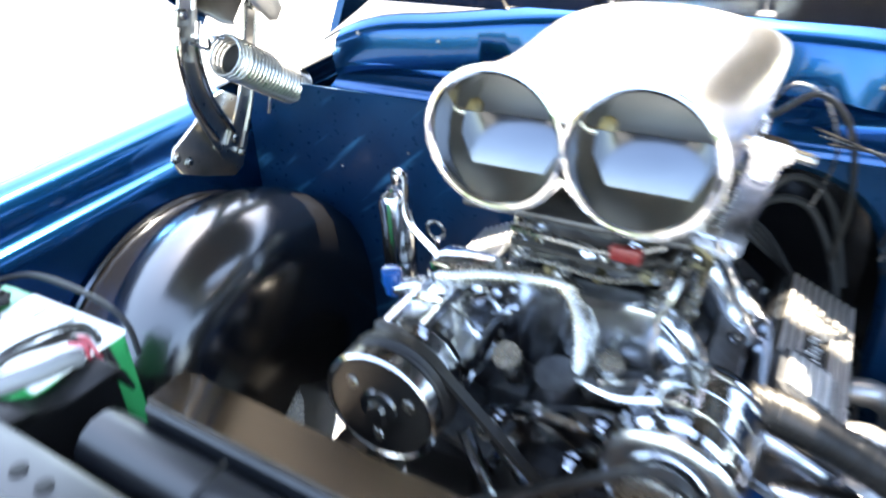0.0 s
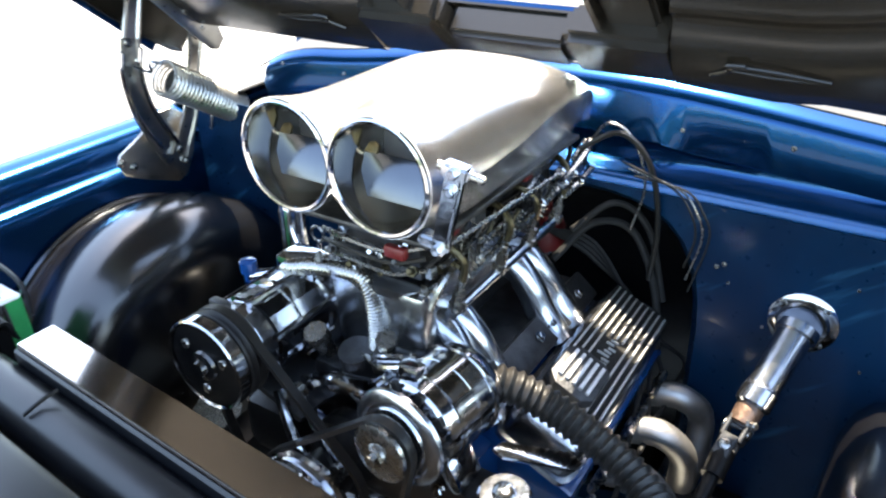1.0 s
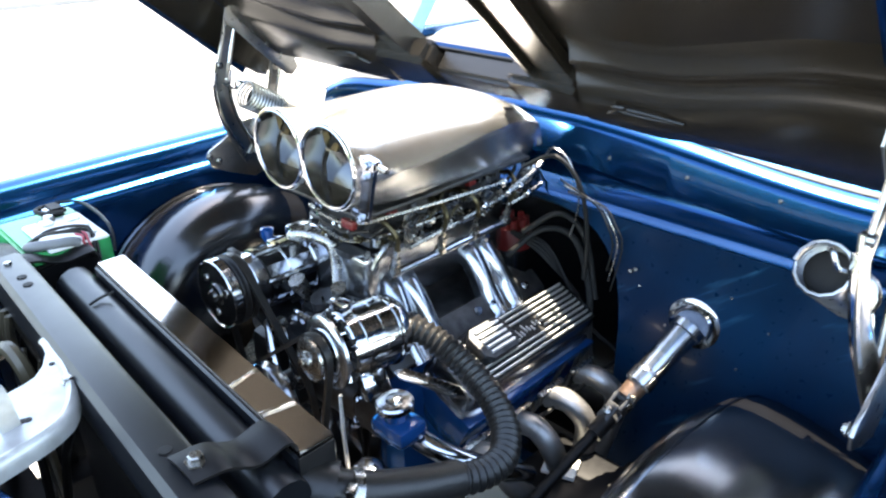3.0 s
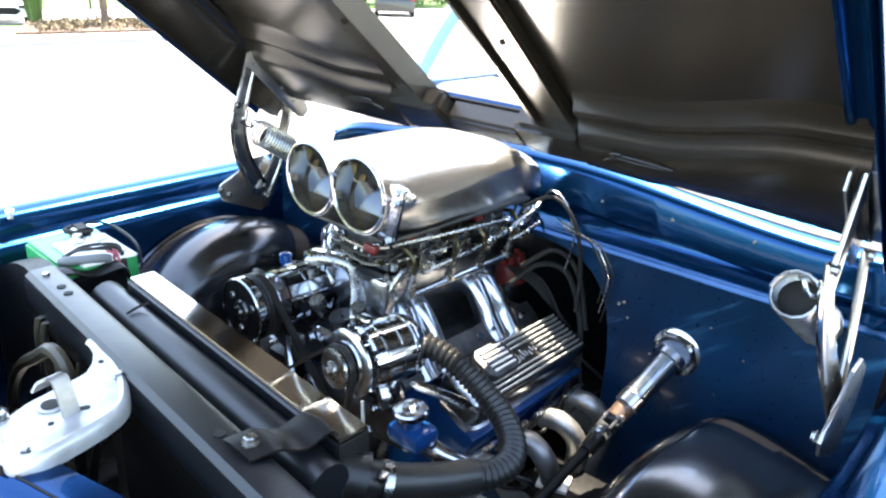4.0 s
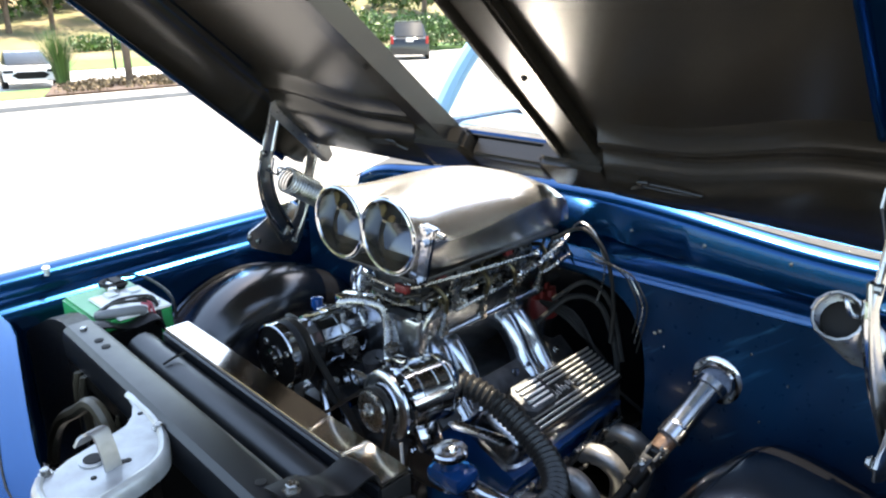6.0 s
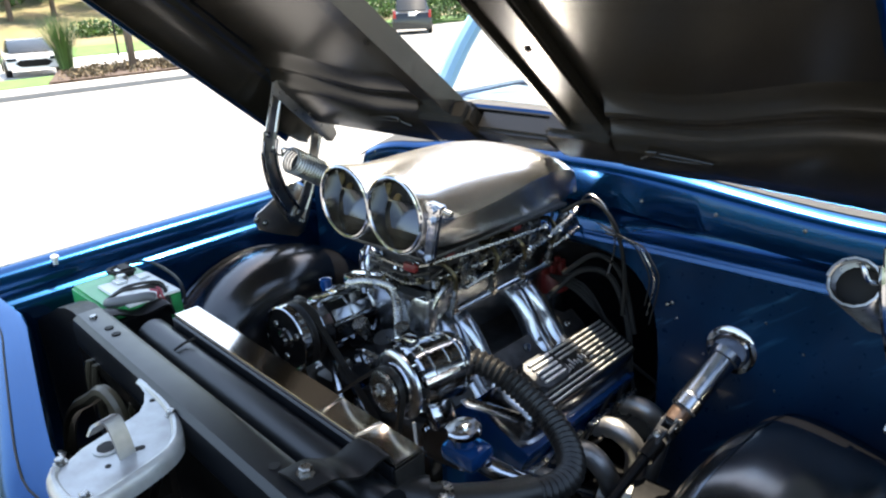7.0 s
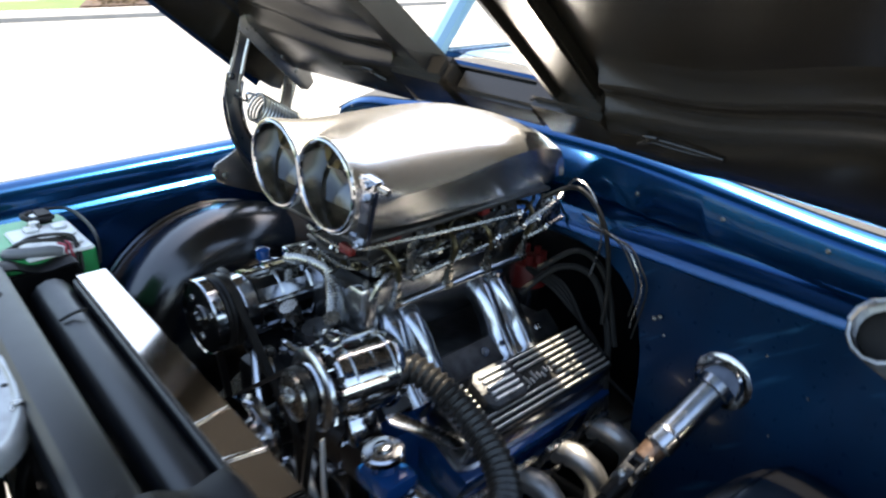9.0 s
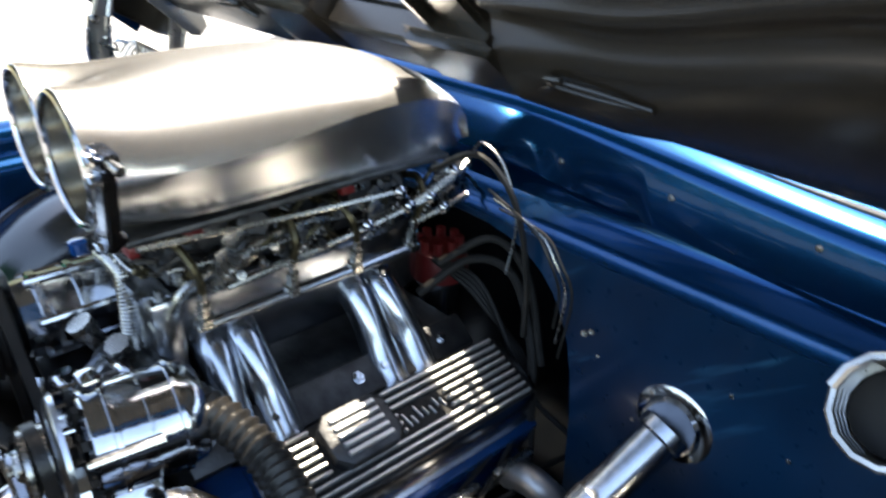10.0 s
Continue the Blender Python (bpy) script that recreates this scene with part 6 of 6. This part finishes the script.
tube(bm, [(-0.075, 0.545, 0.905), (-0.045, 0.53, 0.86), (-0.015, 0.52, 0.815)], 0.008, 8, 4)
part("strut", bm, CHROME, ac, "bright adjusting strut")
bm = B()
box(bm, (-0.10, 0.60, 0.87), (0.10, 0.09, 0.012), 0.004, (0, 20, 0))
box(bm, (-0.06, 0.64, 0.86), (0.05, 0.04, 0.09), 0.01)
box(bm, (-0.16, 0.545, 1.0), (0.03, 0.014, 0.03), 0.004)
part_split("bracket", bm, CAST, ac)
hoses = thing("refrigerant_hose", (-0.05, 0.68, 0.98), "braided steel refrigerant hose arching from the compressor", "hose")
bm = B()
tube(bm, [(-0.175, 0.68, 0.992), (-0.145, 0.665, 1.008), (-0.10, 0.658, 1.026), (-0.05, 0.652, 1.038), (-0.008, 0.648, 1.041), (0.013, 0.643, 1.02), (0.021, 0.638, 0.985), (0.019, 0.636, 0.945), (0.012, 0.636, 0.89)], 0.0115, 10, 8, ribs=(0.004, 0.0012))
part("braid", bm, STEEL, hoses)
bm = B()
lathe(bm, (-0.18, 0.682, 0.988), (0.8, -0.3, 0.35), [(0, 0.013), (0.016, 0.013), (0.017, 0.011), (0.024, 0.011)], 6)
lathe(bm, (0.013, 0.636, 0.90), (0, 0, -1), [(0, 0.012), (0.02, 0.012)], 6)
part_split("hose_end", bm, CHROME, hoses)
dryer = thing("receiver_drier", (-0.37, 0.9, 0.84), "chromed receiver drier standing beside the engine", "canister")
bm = B()
lathe(bm, (-0.36, 0.885, 0.80), (-0.1, 0.12, 1), [(0, 0.02), (0.004, 0.027), (0.15, 0.027), (0.16, 0.024), (0.168, 0.012), (0.172, 0.012)], 22)
part("canister", bm, CHROME, dryer)
bm = B()
tube(bm, [(-0.376, 0.905, 0.97), (-0.37, 0.90, 1.0), (-0.34, 0.88, 1.0), (-0.30, 0.82, 0.97), (-0.2, 0.74, 0.97)], 0.006, 8)
part("pipe", bm, CHROME, dryer)
bm = B()
lathe(bm, (-0.345, 0.87, 0.70), (-0.1, 0.12, 1), [(0, 0.012), (0.1, 0.012)], 10)
part("bracket", bm, SATIN, dryer)

# ---- water pump, filler, coolant hose ----
pump = thing("water_pump", (0.06, 0.57, 0.8), "black and blue enamelled water pump casting", "pump")
bm = B()
box(bm, (0.20, 0.575, 0.835), (0.10, 0.06, 0.07), 0.018)
box(bm, (-0.12, 0.585, 0.80), (0.10, 0.06, 0.09), 0.02)
lathe(bm, (0.0, 0.62, 0.80), (0, -1, 0), [(0, 0.06), (0.05, 0.058), (0.07, 0.035), (0.12, 0.03)], 20)
tube(bm, [(0.0, 0.585, 0.80), (0.10, 0.585, 0.81), (0.20, 0.585, 0.815)], 0.034, 12)
part("casting", bm, SATIN, pump, "black water pump casting")
bm = B()
box(bm, (0.255, 0.557, 0.848), (0.075, 0.06, 0.035), 0.012)
part("filler_base", bm, ENGINE_BLUE, pump, "bright blue enamelled filler base")
for x, z in ((0.17, 0.868), (0.23, 0.865), (0.25, 0.83), (0.16, 0.82)):
    bm = B()
    bolt(bm, (x, 0.55, z - 0.01), (0, -1, 0.3), 0.006, 0.008)
    part("bolt", bm, CHROME, pump)
bm = B()
tube(bm, [(0.245, 0.58, 0.82), (0.31, 0.60, 0.80), (0.36, 0.66, 0.76), (0.37, 0.74, 0.70)], 0.018, 12)
part("outlet_pipe", bm, CHROME, pump, "chromed coolant pipe")
filler = thing("oil_filler", (0.255, 0.55, 0.87), "chromed oil filler cap on a blue neck", "filler cap")
bm = B()
lathe(bm, (0.253, 0.553, 0.85), (0, 0, 1), [(0, 0.018), (0.035, 0.018)], 16)
part("neck", bm, ENGINE_BLUE, filler)
bm = B()
lathe(bm, (0.253, 0.553, 0.885), (-0.05, -0.05, 1), [(0, 0.027), (0.002, 0.030), (0.010, 0.030), (0.013, 0.027), (0.013, 0.014), (0.018, 0.012), (0.02, 0.008)], 28)
part("cap", bm, CHROME, filler)
bm = B()
plate(bm, [(-0.05, -0.012), (0.04, -0.014), (0.055, 0.0), (0.045, 0.016), (-0.045, 0.014), (-0.06, 0.0)], 0.005, pose(0.262, 0.62, 0.895, 0, 20, 40), 0.001)
part("bracket", bm, CHROME, filler, "bright slotted bracket")

can = thing("power_steering_pump", (0.245, 0.5, 0.76), "chromed power steering pump reservoir below the hose", "pump")
bm = B()
lathe(bm, (0.25, 0.50, 0.70), (0.12, -0.1, 1), [(0, 0.03), (0.004, 0.042), (0.075, 0.042), (0.085, 0.036), (0.088, 0.018), (0.10, 0.018)], 26)
body = part("reservoir", bm, CHROME, can)
bm = B()
lathe(bm, (0.262, 0.49, 0.80), (0.12, -0.1, 1), [(0, 0.022), (0.003, 0.024), (0.012, 0.024), (0.015, 0.019)], 20)
part("cap", bm, CHROME, can, "ribbed chromed cap")
bm = B()
box(bm, (0.215, 0.52, 0.72), (0.09, 0.05, 0.012), 0.004, (0, 15, 0))
part("bracket", bm, SATIN, can, "black mounting bracket")

hose = thing("radiator_hose", (0.40, 0.5, 0.88), "black radiator hose, smooth then corrugated, steel clamp", "hose")
bm = B()
tube(bm, [(0.295, 0.275, 0.945), (0.33, 0.32, 0.94), (0.365, 0.355, 0.93)], 0.036, 20, 5)
part("rubber_sleeve", bm, RUBBER, hose)
bm = B()
tube(bm, [(0.352, 0.345, 0.932), (0.38, 0.39, 0.915), (0.403, 0.455, 0.893), (0.418, 0.515, 0.876)], 0.0265, 18, 6)
part("smooth_section", bm, RUBBER, hose)
bm = B()
tube(bm, [(0.415, 0.50, 0.88), (0.43, 0.55, 0.868), (0.428, 0.60, 0.866), (0.392, 0.645, 0.874), (0.333, 0.672, 0.892), (0.258, 0.68, 0.918), (0.20, 0.665, 0.945), (0.155, 0.645, 0.957)], 0.0185, 18, 10, ribs=(0.0115, 0.0045))
part("corrugated_section", bm, RUBBER, hose, "ribbed flexible hose")
bm = B()
lathe(bm, (0.372, 0.37, 0.922), (0.5, 0.75, -0.3), [(0, 0.0275), (0.0, 0.0305), (0.013, 0.0305), (0.013, 0.0275)], 28, False, False)
box(bm, (0.392, 0.36, 0.946), (0.012, 0.018, 0.01), 0.002, (0, 0, 30))
part("hose_clamp", bm, STEEL, hose, "worm-drive steel clamp")
bm = B()
tube(bm, [(0.155, 0.645, 0.957), (0.09, 0.635, 0.95), (0.03, 0.625, 0.945)], 0.02, 14, 5)
part("end_cuff", bm, RUBBER, hose)

# ---- steering column ----
col = thing("steering_column", (0.478, 1.07, 0.90), "chromed steering column with a universal joint", "steering column")
D = Vector((0.446 - 0.471, 0.973 - 1.066, 0.824 - 0.894)).normalized()
P = Vector((0.471, 1.066, 0.894))
bm = B()
lathe(bm, (0.472, 1.074, 0.895), (0, -1, 0), [(0, 0.049), (0.003, 0.049), (0.005, 0.046), (0.007, 0.037), (0.012, 0.034)], 36)
flange = part("flange", bm, CHROME, col, "chromed firewall collar")
for k in range(4):
    bm = B()
    bolt(bm, (0.472 + 0.042 * math.cos(0.8 + k * math.pi / 2), 1.071, 0.895 + 0.042 * math.sin(0.8 + k * math.pi / 2)), (0, -1, 0), 0.0035, 0.004)
    part("bolt", bm, STEEL, flange)
bm = B()
lathe(bm, P + D * 0.005, D, [(0, 0.031), (0.014, 0.030), (0.017, 0.0255), (0.105, 0.0235), (0.112, 0.024), (0.114, 0.0255), (0.138, 0.0255), (0.142, 0.021)], 28)
part("tube", bm, POLISHED, col)
bm = B()
lathe(bm, P + D * 0.145, D, [(0, 0.019), (0.006, 0.0195), (0.03, 0.018), (0.034, 0.012)], 20)
part("bearing", bm, RUSTY, col, "brown lower bearing")
bm = B()
rot = frame_of(D)
for o, ang in ((0.185, 0), (0.215, 90)):
    c = P + D * o
    for q in (-1, 1):
        g = bmesh.ops.create_cube(bm, size=1, matrix=Matrix.Translation(c) @ rot.to_4x4() @ pose(0, 0, 0, 0, 0, ang) @ pose(0.013 * q, 0, 0) @ Matrix.Diagonal((0.007, 0.024, 0.036, 1)))
        bmesh.ops.bevel(bm, geom=list({e for v in g["verts"] for e in v.link_edges}), offset=0.002, segments=1, affect="EDGES")
lathe(bm, P + D * 0.178 - Vector((0.02, 0, 0)), (1, 0, 0), [(0, 0.006), (0.04, 0.006)], 8)
lathe(bm, P + D * 0.165, D, [(0, 0.014), (0.015, 0.014)], 12)
joint = part("universal_joint", bm, CAST, col, "dark steel universal joint")
for o, ax in ((0.185, rot @ Vector((1, 0, 0))), (0.215, rot @ Vector((0, 1, 0)))):
    for q in (-1, 1):
        bm = B()
        lathe(bm, P + D * o + ax * 0.014 * q, ax * q, [(0, 0.0085), (0.005, 0.0085), (0.0065, 0.006)], 12)
        part("bearing_cap", bm, STEEL, joint, "bright bearing cap")
bm = B()
bolt(bm, P + D * 0.172 + rot @ Vector((0.012, 0.008, 0)), rot @ Vector((1, 0.6, 0)), 0.006, 0.012)
part("clamp_bolt", bm, STEEL, joint)
bm = B()
E0 = P + D * 0.22
rod(bm, E0, (0.385, 0.56, 0.615), 0.0105)
rod(bm, E0, E0 + (Vector((0.385, 0.56, 0.615)) - E0) * 0.12, 0.016)
part("shaft", bm, SATIN, col, "dark lower steering shaft")
box_t = thing("steering_box", (0.385, 0.56, 0.56), "dark steering gearbox on the chassis rail", "steering box")
bm = B()
box(bm, (0.39, 0.52, 0.58), (0.1, 0.14, 0.11), 0.02)
part("housing", bm, DARK, box_t)

# ---- distributor and plumbing at the back ----
dist = thing("distributor", (0.03, 1.09, 0.9), "distributor with a red cap and black leads", "distributor")
bm = B()
lathe(bm, (0.03, 1.10, 0.84), (0, 0, 1), [(0, 0.03), (0.05, 0.03), (0.052, 0.04), (0.06, 0.04)], 20)
part("body", bm, POLISHED, dist)
bm = B()
lathe(bm, (0.03, 1.10, 0.90), (0, 0, 1), [(0, 0.045), (0.02, 0.046), (0.045, 0.04), (0.05, 0.03)], 20)
cap = part("cap", bm, RED, dist, "red distributor cap")
bm = B()
for k in range(8):
    a = k * math.pi / 4
    lathe(bm, (0.03 + 0.03 * math.cos(a), 1.10 + 0.03 * math.sin(a), 0.945), (0, 0, 1), [(0, 0.008), (0.02, 0.007)], 8)
part_split("post", bm, RED, cap)
pipes = thing("heater_hose", (0.2, 1.06, 0.95), "black heater hoses running to the firewall", "hose")
for pts, r in (([(0.10, 1.0, 0.93), (0.14, 1.06, 0.98), (0.20, 1.085, 0.97), (0.25, 1.075, 0.88), (0.27, 1.06, 0.78)], 0.0065), ([(0.12, 1.02, 0.98), (0.17, 1.07, 1.02), (0.225, 1.085, 0.98), (0.265, 1.08, 0.86)], 0.0055)):
    bm = B()
    tube(bm, pts, r, 8)
    part("hose", bm, DARK, pipes)
# engine mount shelf on the chassis where sunlight falls
t = thing("engine_mount", (0.37, 0.85, 0.6), "black steel engine mount with a white tag", "mount")
bm = B()
box(bm, (0.39, 0.84, 0.63), (0.16, 0.16, 0.05), 0.01)
part("pad", bm, SATIN, t)
bm = B()
box(bm, (0.375, 0.833, 0.6605), (0.06, 0.05, 0.008), 0.001, (0, 0, 20))
part("tag", bm, WHITE, t, "white tag")

# ---- small fittings round the engine ----
rng = random.Random(11)
# studs and nuts along the plenum flange
for k in range(7):
    for s in (-1, 1):
        bm = B()
        y = 0.655 + k * 0.062
        lathe(bm, (0.083 * s, y, 1.043), (0, 0, 1), [(0, 0.0065), (0.006, 0.0065), (0.0062, 0.004), (0.012, 0.004)], 6)
        part("stud", bm, STEEL, plenum)
bm = B()
lathe(bm, (0.076, 0.948, 0.925), (0.1, 0, 1), [(0, 0.012), (0.02, 0.012), (0.021, 0.016), (0.05, 0.016), (0.052, 0.012), (0.06, 0.012)], 14)
part("vacuum_fitting", bm, CHROME, intake, "bright vacuum fitting")
bm = B()
box(bm, (0.042, 0.658, 0.990), (0.094, 0.034, 0.104), 0.007)
part("front_boss", bm, POLISHED, plenum, "smooth polished front of the plenum")
# fuel log with four outlets
log = thing("fuel_log", (0.1, 0.84, 1.02), "polished fuel log with hose fittings", "fuel log")
bm = B()
rod(bm, (0.106, 0.68, 1.008), (0.108, 0.99, 1.012), 0.008, None, 12)
part("rail", bm, POLISHED, log)
for y in (0.69, 0.80, 0.89, 0.98):
    bm = B()
    lathe(bm, (0.107, y, 1.01), (0.2, 0, 1), [(0, 0.011), (0.012, 0.011), (0.013, 0.008), (0.03, 0.008), (0.031, 0.005), (0.05, 0.005)], 6)
    part("fitting", bm, STEEL, log)
for y0, y1 in ((0.69, 0.678), (0.80, 0.806), (0.89, 0.872), (0.98, 1.0)):
    bm = B()
    tube(bm, [(0.117, y0, 1.055), (0.122, (y0 + y1) / 2, 1.085), (0.10, y1, 1.105), (0.075, y1, 1.102)], 0.0048, 7)
    part("pipe", bm, GOLD, log)
# vacuum hoses and wiring draped about the carburettors
loom = thing("vacuum_hoses", (0.05, 0.9, 1.07), "thin dark vacuum hoses and wires about the carburettors", "hoses")
for k in range(14):
    y = 0.66 + 0.03 * k + rng.uniform(-0.01, 0.01)
    x = rng.uniform(0.05, 0.11)
    bm = B()
    tube(bm, [(x, y, 1.05 + rng.uniform(0, 0.03)), (x + rng.uniform(0.0, 0.025), y + rng.uniform(0.01, 0.04), 1.085 + rng.uniform(-0.01, 0.02)), (x - 0.01, y + rng.uniform(0.05, 0.09), 1.06 + rng.uniform(-0.02, 0.05))], rng.uniform(0.002, 0.0042), 6, 5)
    part("hose", bm, rng.choice((RUBBER, RUBBER, GOLD, STEEL)), loom)
for k in range(16):
    bm = B()
    c = (rng.uniform(0.075, 0.118), rng.uniform(0.66, 1.02), rng.uniform(1.05, 1.12))
    lathe(bm, c, (1, rng.uniform(-0.4, 0.4), rng.uniform(-0.2, 0.5)), [(0, 0.006), (0.005, 0.006), (0.0052, 0.0038), (0.012, 0.0038)], 6)
    part("fitting", bm, rng.choice((STEEL, GOLD, CAST)), loom)
# small levers and springs on the throttle side
for k, y in enumerate((0.70, 0.79, 0.90, 0.975)):
    bm = B()
    coil(bm, (0.118, y, 1.052), (0.122, y + 0.05, 1.09), 0.004, 0.0009, 9, 5)
    part("return_spring", bm, STEEL, link)
    bm = B()
    plate(bm, [(-0.012, -0.02), (0.012, -0.016), (0.016, 0.01), (0.004, 0.024), (-0.01, 0.018)], 0.003, Matrix(((0, 0, 1, 0.113), (1, 0, 0, y + 0.02), (0, 1, 0, 1.075), (0, 0, 0, 1))), 0.0006)
    part("lever", bm, STEEL, link)
# front of the engine: bolts, bracket plates, a dark loom
for x, z in ((-0.1, 0.74), (0.1, 0.74), (-0.11, 0.62), (0.11, 0.62), (0.0, 0.76), (0.06, 0.77), (-0.06, 0.77)):
    bm = B()
    bolt(bm, (x, 0.594, z), (0, -1, 0), 0.006, 0.008)
    part("bolt", bm, CHROME, engine)
plates = thing("accessory_bracket", (0.03, 0.58, 0.9), "chromed accessory bracket across the engine front", "bracket")
bm = B()
plate(bm, [(-0.10, -0.05), (-0.02, -0.075), (0.06, -0.05), (0.12, -0.06), (0.15, -0.02), (0.09, 0.01), (0.05, 0.045), (0.01, 0.03), (-0.05, 0.02), (-0.11, -0.01)], 0.008, Matrix(((1, 0, 0, 0.03), (0, 0, 1, 0.588), (0, 1, 0, 0.905), (0, 0, 0, 1))), 0.002)
part("plate", bm, CHROME, plates)
for x, z in ((-0.05, 0.9), (0.03, 0.86), (0.09, 0.88), (0.13, 0.885), (0.06, 0.93), (-0.01, 0.915)):
    bm = B()
    bolt(bm, (x, 0.585, z), (0, -1, 0), 0.0075, 0.009)
    part("bolt", bm, CHROME, plates)
for pts in ([(-0.03, 0.57, 0.93), (0.02, 0.55, 0.955), (0.06, 0.56, 0.94), (0.09, 0.575, 0.90)], [(0.05, 0.60, 0.97), (0.10, 0.60, 0.985), (0.15, 0.61, 0.965), (0.2, 0.63, 0.93)]):
    bm = B()
    tube(bm, pts, 0.0055, 8)
    part("pipe", bm, CHROME, plates)
# hex adjusting turnbuckle beside the alternator
bm = B()
rod(bm, (-0.055, 0.56, 0.90), (0.03, 0.53, 0.83), 0.006, None, 6)
part("turnbuckle", bm, CHROME, plates)
for p in ((-0.055, 0.56, 0.90), (0.03, 0.53, 0.83)):
    bm = B()
    lathe(bm, Vector(p) - Vector((0, 0.008, 0)), (0, 1, 0), [(0, 0.006), (0.002, 0.012), (0.014, 0.012), (0.016, 0.006)], 12)
    part("rod_end", bm, STEEL, plates)
# dip stick and breather on the left cover, seen past the compressor
stick = thing("dipstick", (-0.26, 0.9, 0.75), "bright oil dipstick tube with a ring handle", "dipstick")
bm = B()
tube(bm, [(-0.27, 0.86, 0.72), (-0.285, 0.87, 0.85), (-0.28, 0.86, 0.92)], 0.005, 8)
part("tube", bm, CHROME, stick)
bm = B()
tube(bm, [(-0.28 + 0.014 * math.cos(a), 0.86, 0.938 + 0.014 * math.sin(a)) for a in [k * math.pi / 8 for k in range(17)]], 0.003, 6, smooth=False)
part("ring", bm, STEEL, stick)
# wires with bright eyelets near the recess edge
wires = thing("firewall_wires", (0.24, 1.06, 1.0), "thin wires with bright ends by the firewall", "wires")
for k in range(3):
    bm = B()
    x = 0.292 + 0.010 * k
    tube(bm, [(x - 0.11, 1.05, 1.10 - 0.01 * k), (x - 0.03, 1.045, 1.075), (x, 1.045, 1.045), (x + 0.012, 1.055, 1.0), (x - 0.004 * k, 1.064, 0.94 - 0.02 * k)], 0.0018, 6, 6)
    part("wire", bm, STEEL if k == 1 else RUBBER, wires)
for x, z in ((0.340, 0.955), (0.350, 0.962)):
    bm = B()
    bolt(bm, (x, 1.066, z), (0, -1, 0), 0.003, 0.004)
    part("eyelet", bm, STEEL, wires)
# nuts, unions and a bright crossbar before the front carburettor
front = thing("fuel_unions", (0.02, 0.66, 1.07), "small plated fuel unions and nuts before the carburettor", "fittings")
for k in range(12):
    bm = B()
    c = (-0.06 + 0.012 * k + rng.uniform(-0.003, 0.003), 0.652 + rng.uniform(-0.004, 0.008), 1.052 + rng.uniform(0, 0.05))
    lathe(bm, c, (rng.uniform(-0.3, 0.3), -1, rng.uniform(-0.2, 0.6)), [(0, 0.007), (0.006, 0.007), (0.0062, 0.0045), (0.014, 0.0045), (0.015, 0.003)], 6)
    part("union", bm, (STEEL, CAST, POLISHED, GOLD)[k % 4], front)
for k in range(3):
    bm = B()
    z = 1.062 + 0.016 * k
    tube(bm, [(-0.07, 0.655, z), (-0.02, 0.643 - 0.003 * k, z + 0.008), (0.04, 0.645, z + 0.002), (0.085, 0.66, z + 0.012)], 0.003 + 0.0005 * k, 7)
    part("pipe", bm, (STEEL, RUBBER, STEEL)[k], front)
bm = B()
box(bm, (0.052, 0.644, 1.098), (0.03, 0.012, 0.016), 0.003)
part("clip", bm, RED, front, "small red clip")
# a pair of bright breather tubes behind the compressor
tubes = thing("breather_tubes", (-0.06, 0.72, 1.0), "pair of bright tubes rising beside the plenum", "tubes")
for dx in (0.0, 0.022):
    bm = B()
    tube(bm, [(-0.085 + dx, 0.70, 0.985), (-0.078 + dx, 0.705, 1.03), (-0.066 + dx, 0.71, 1.085), (-0.06 + dx, 0.715, 1.12)], 0.0085, 10)
    part("tube", bm, CHROME, tubes)
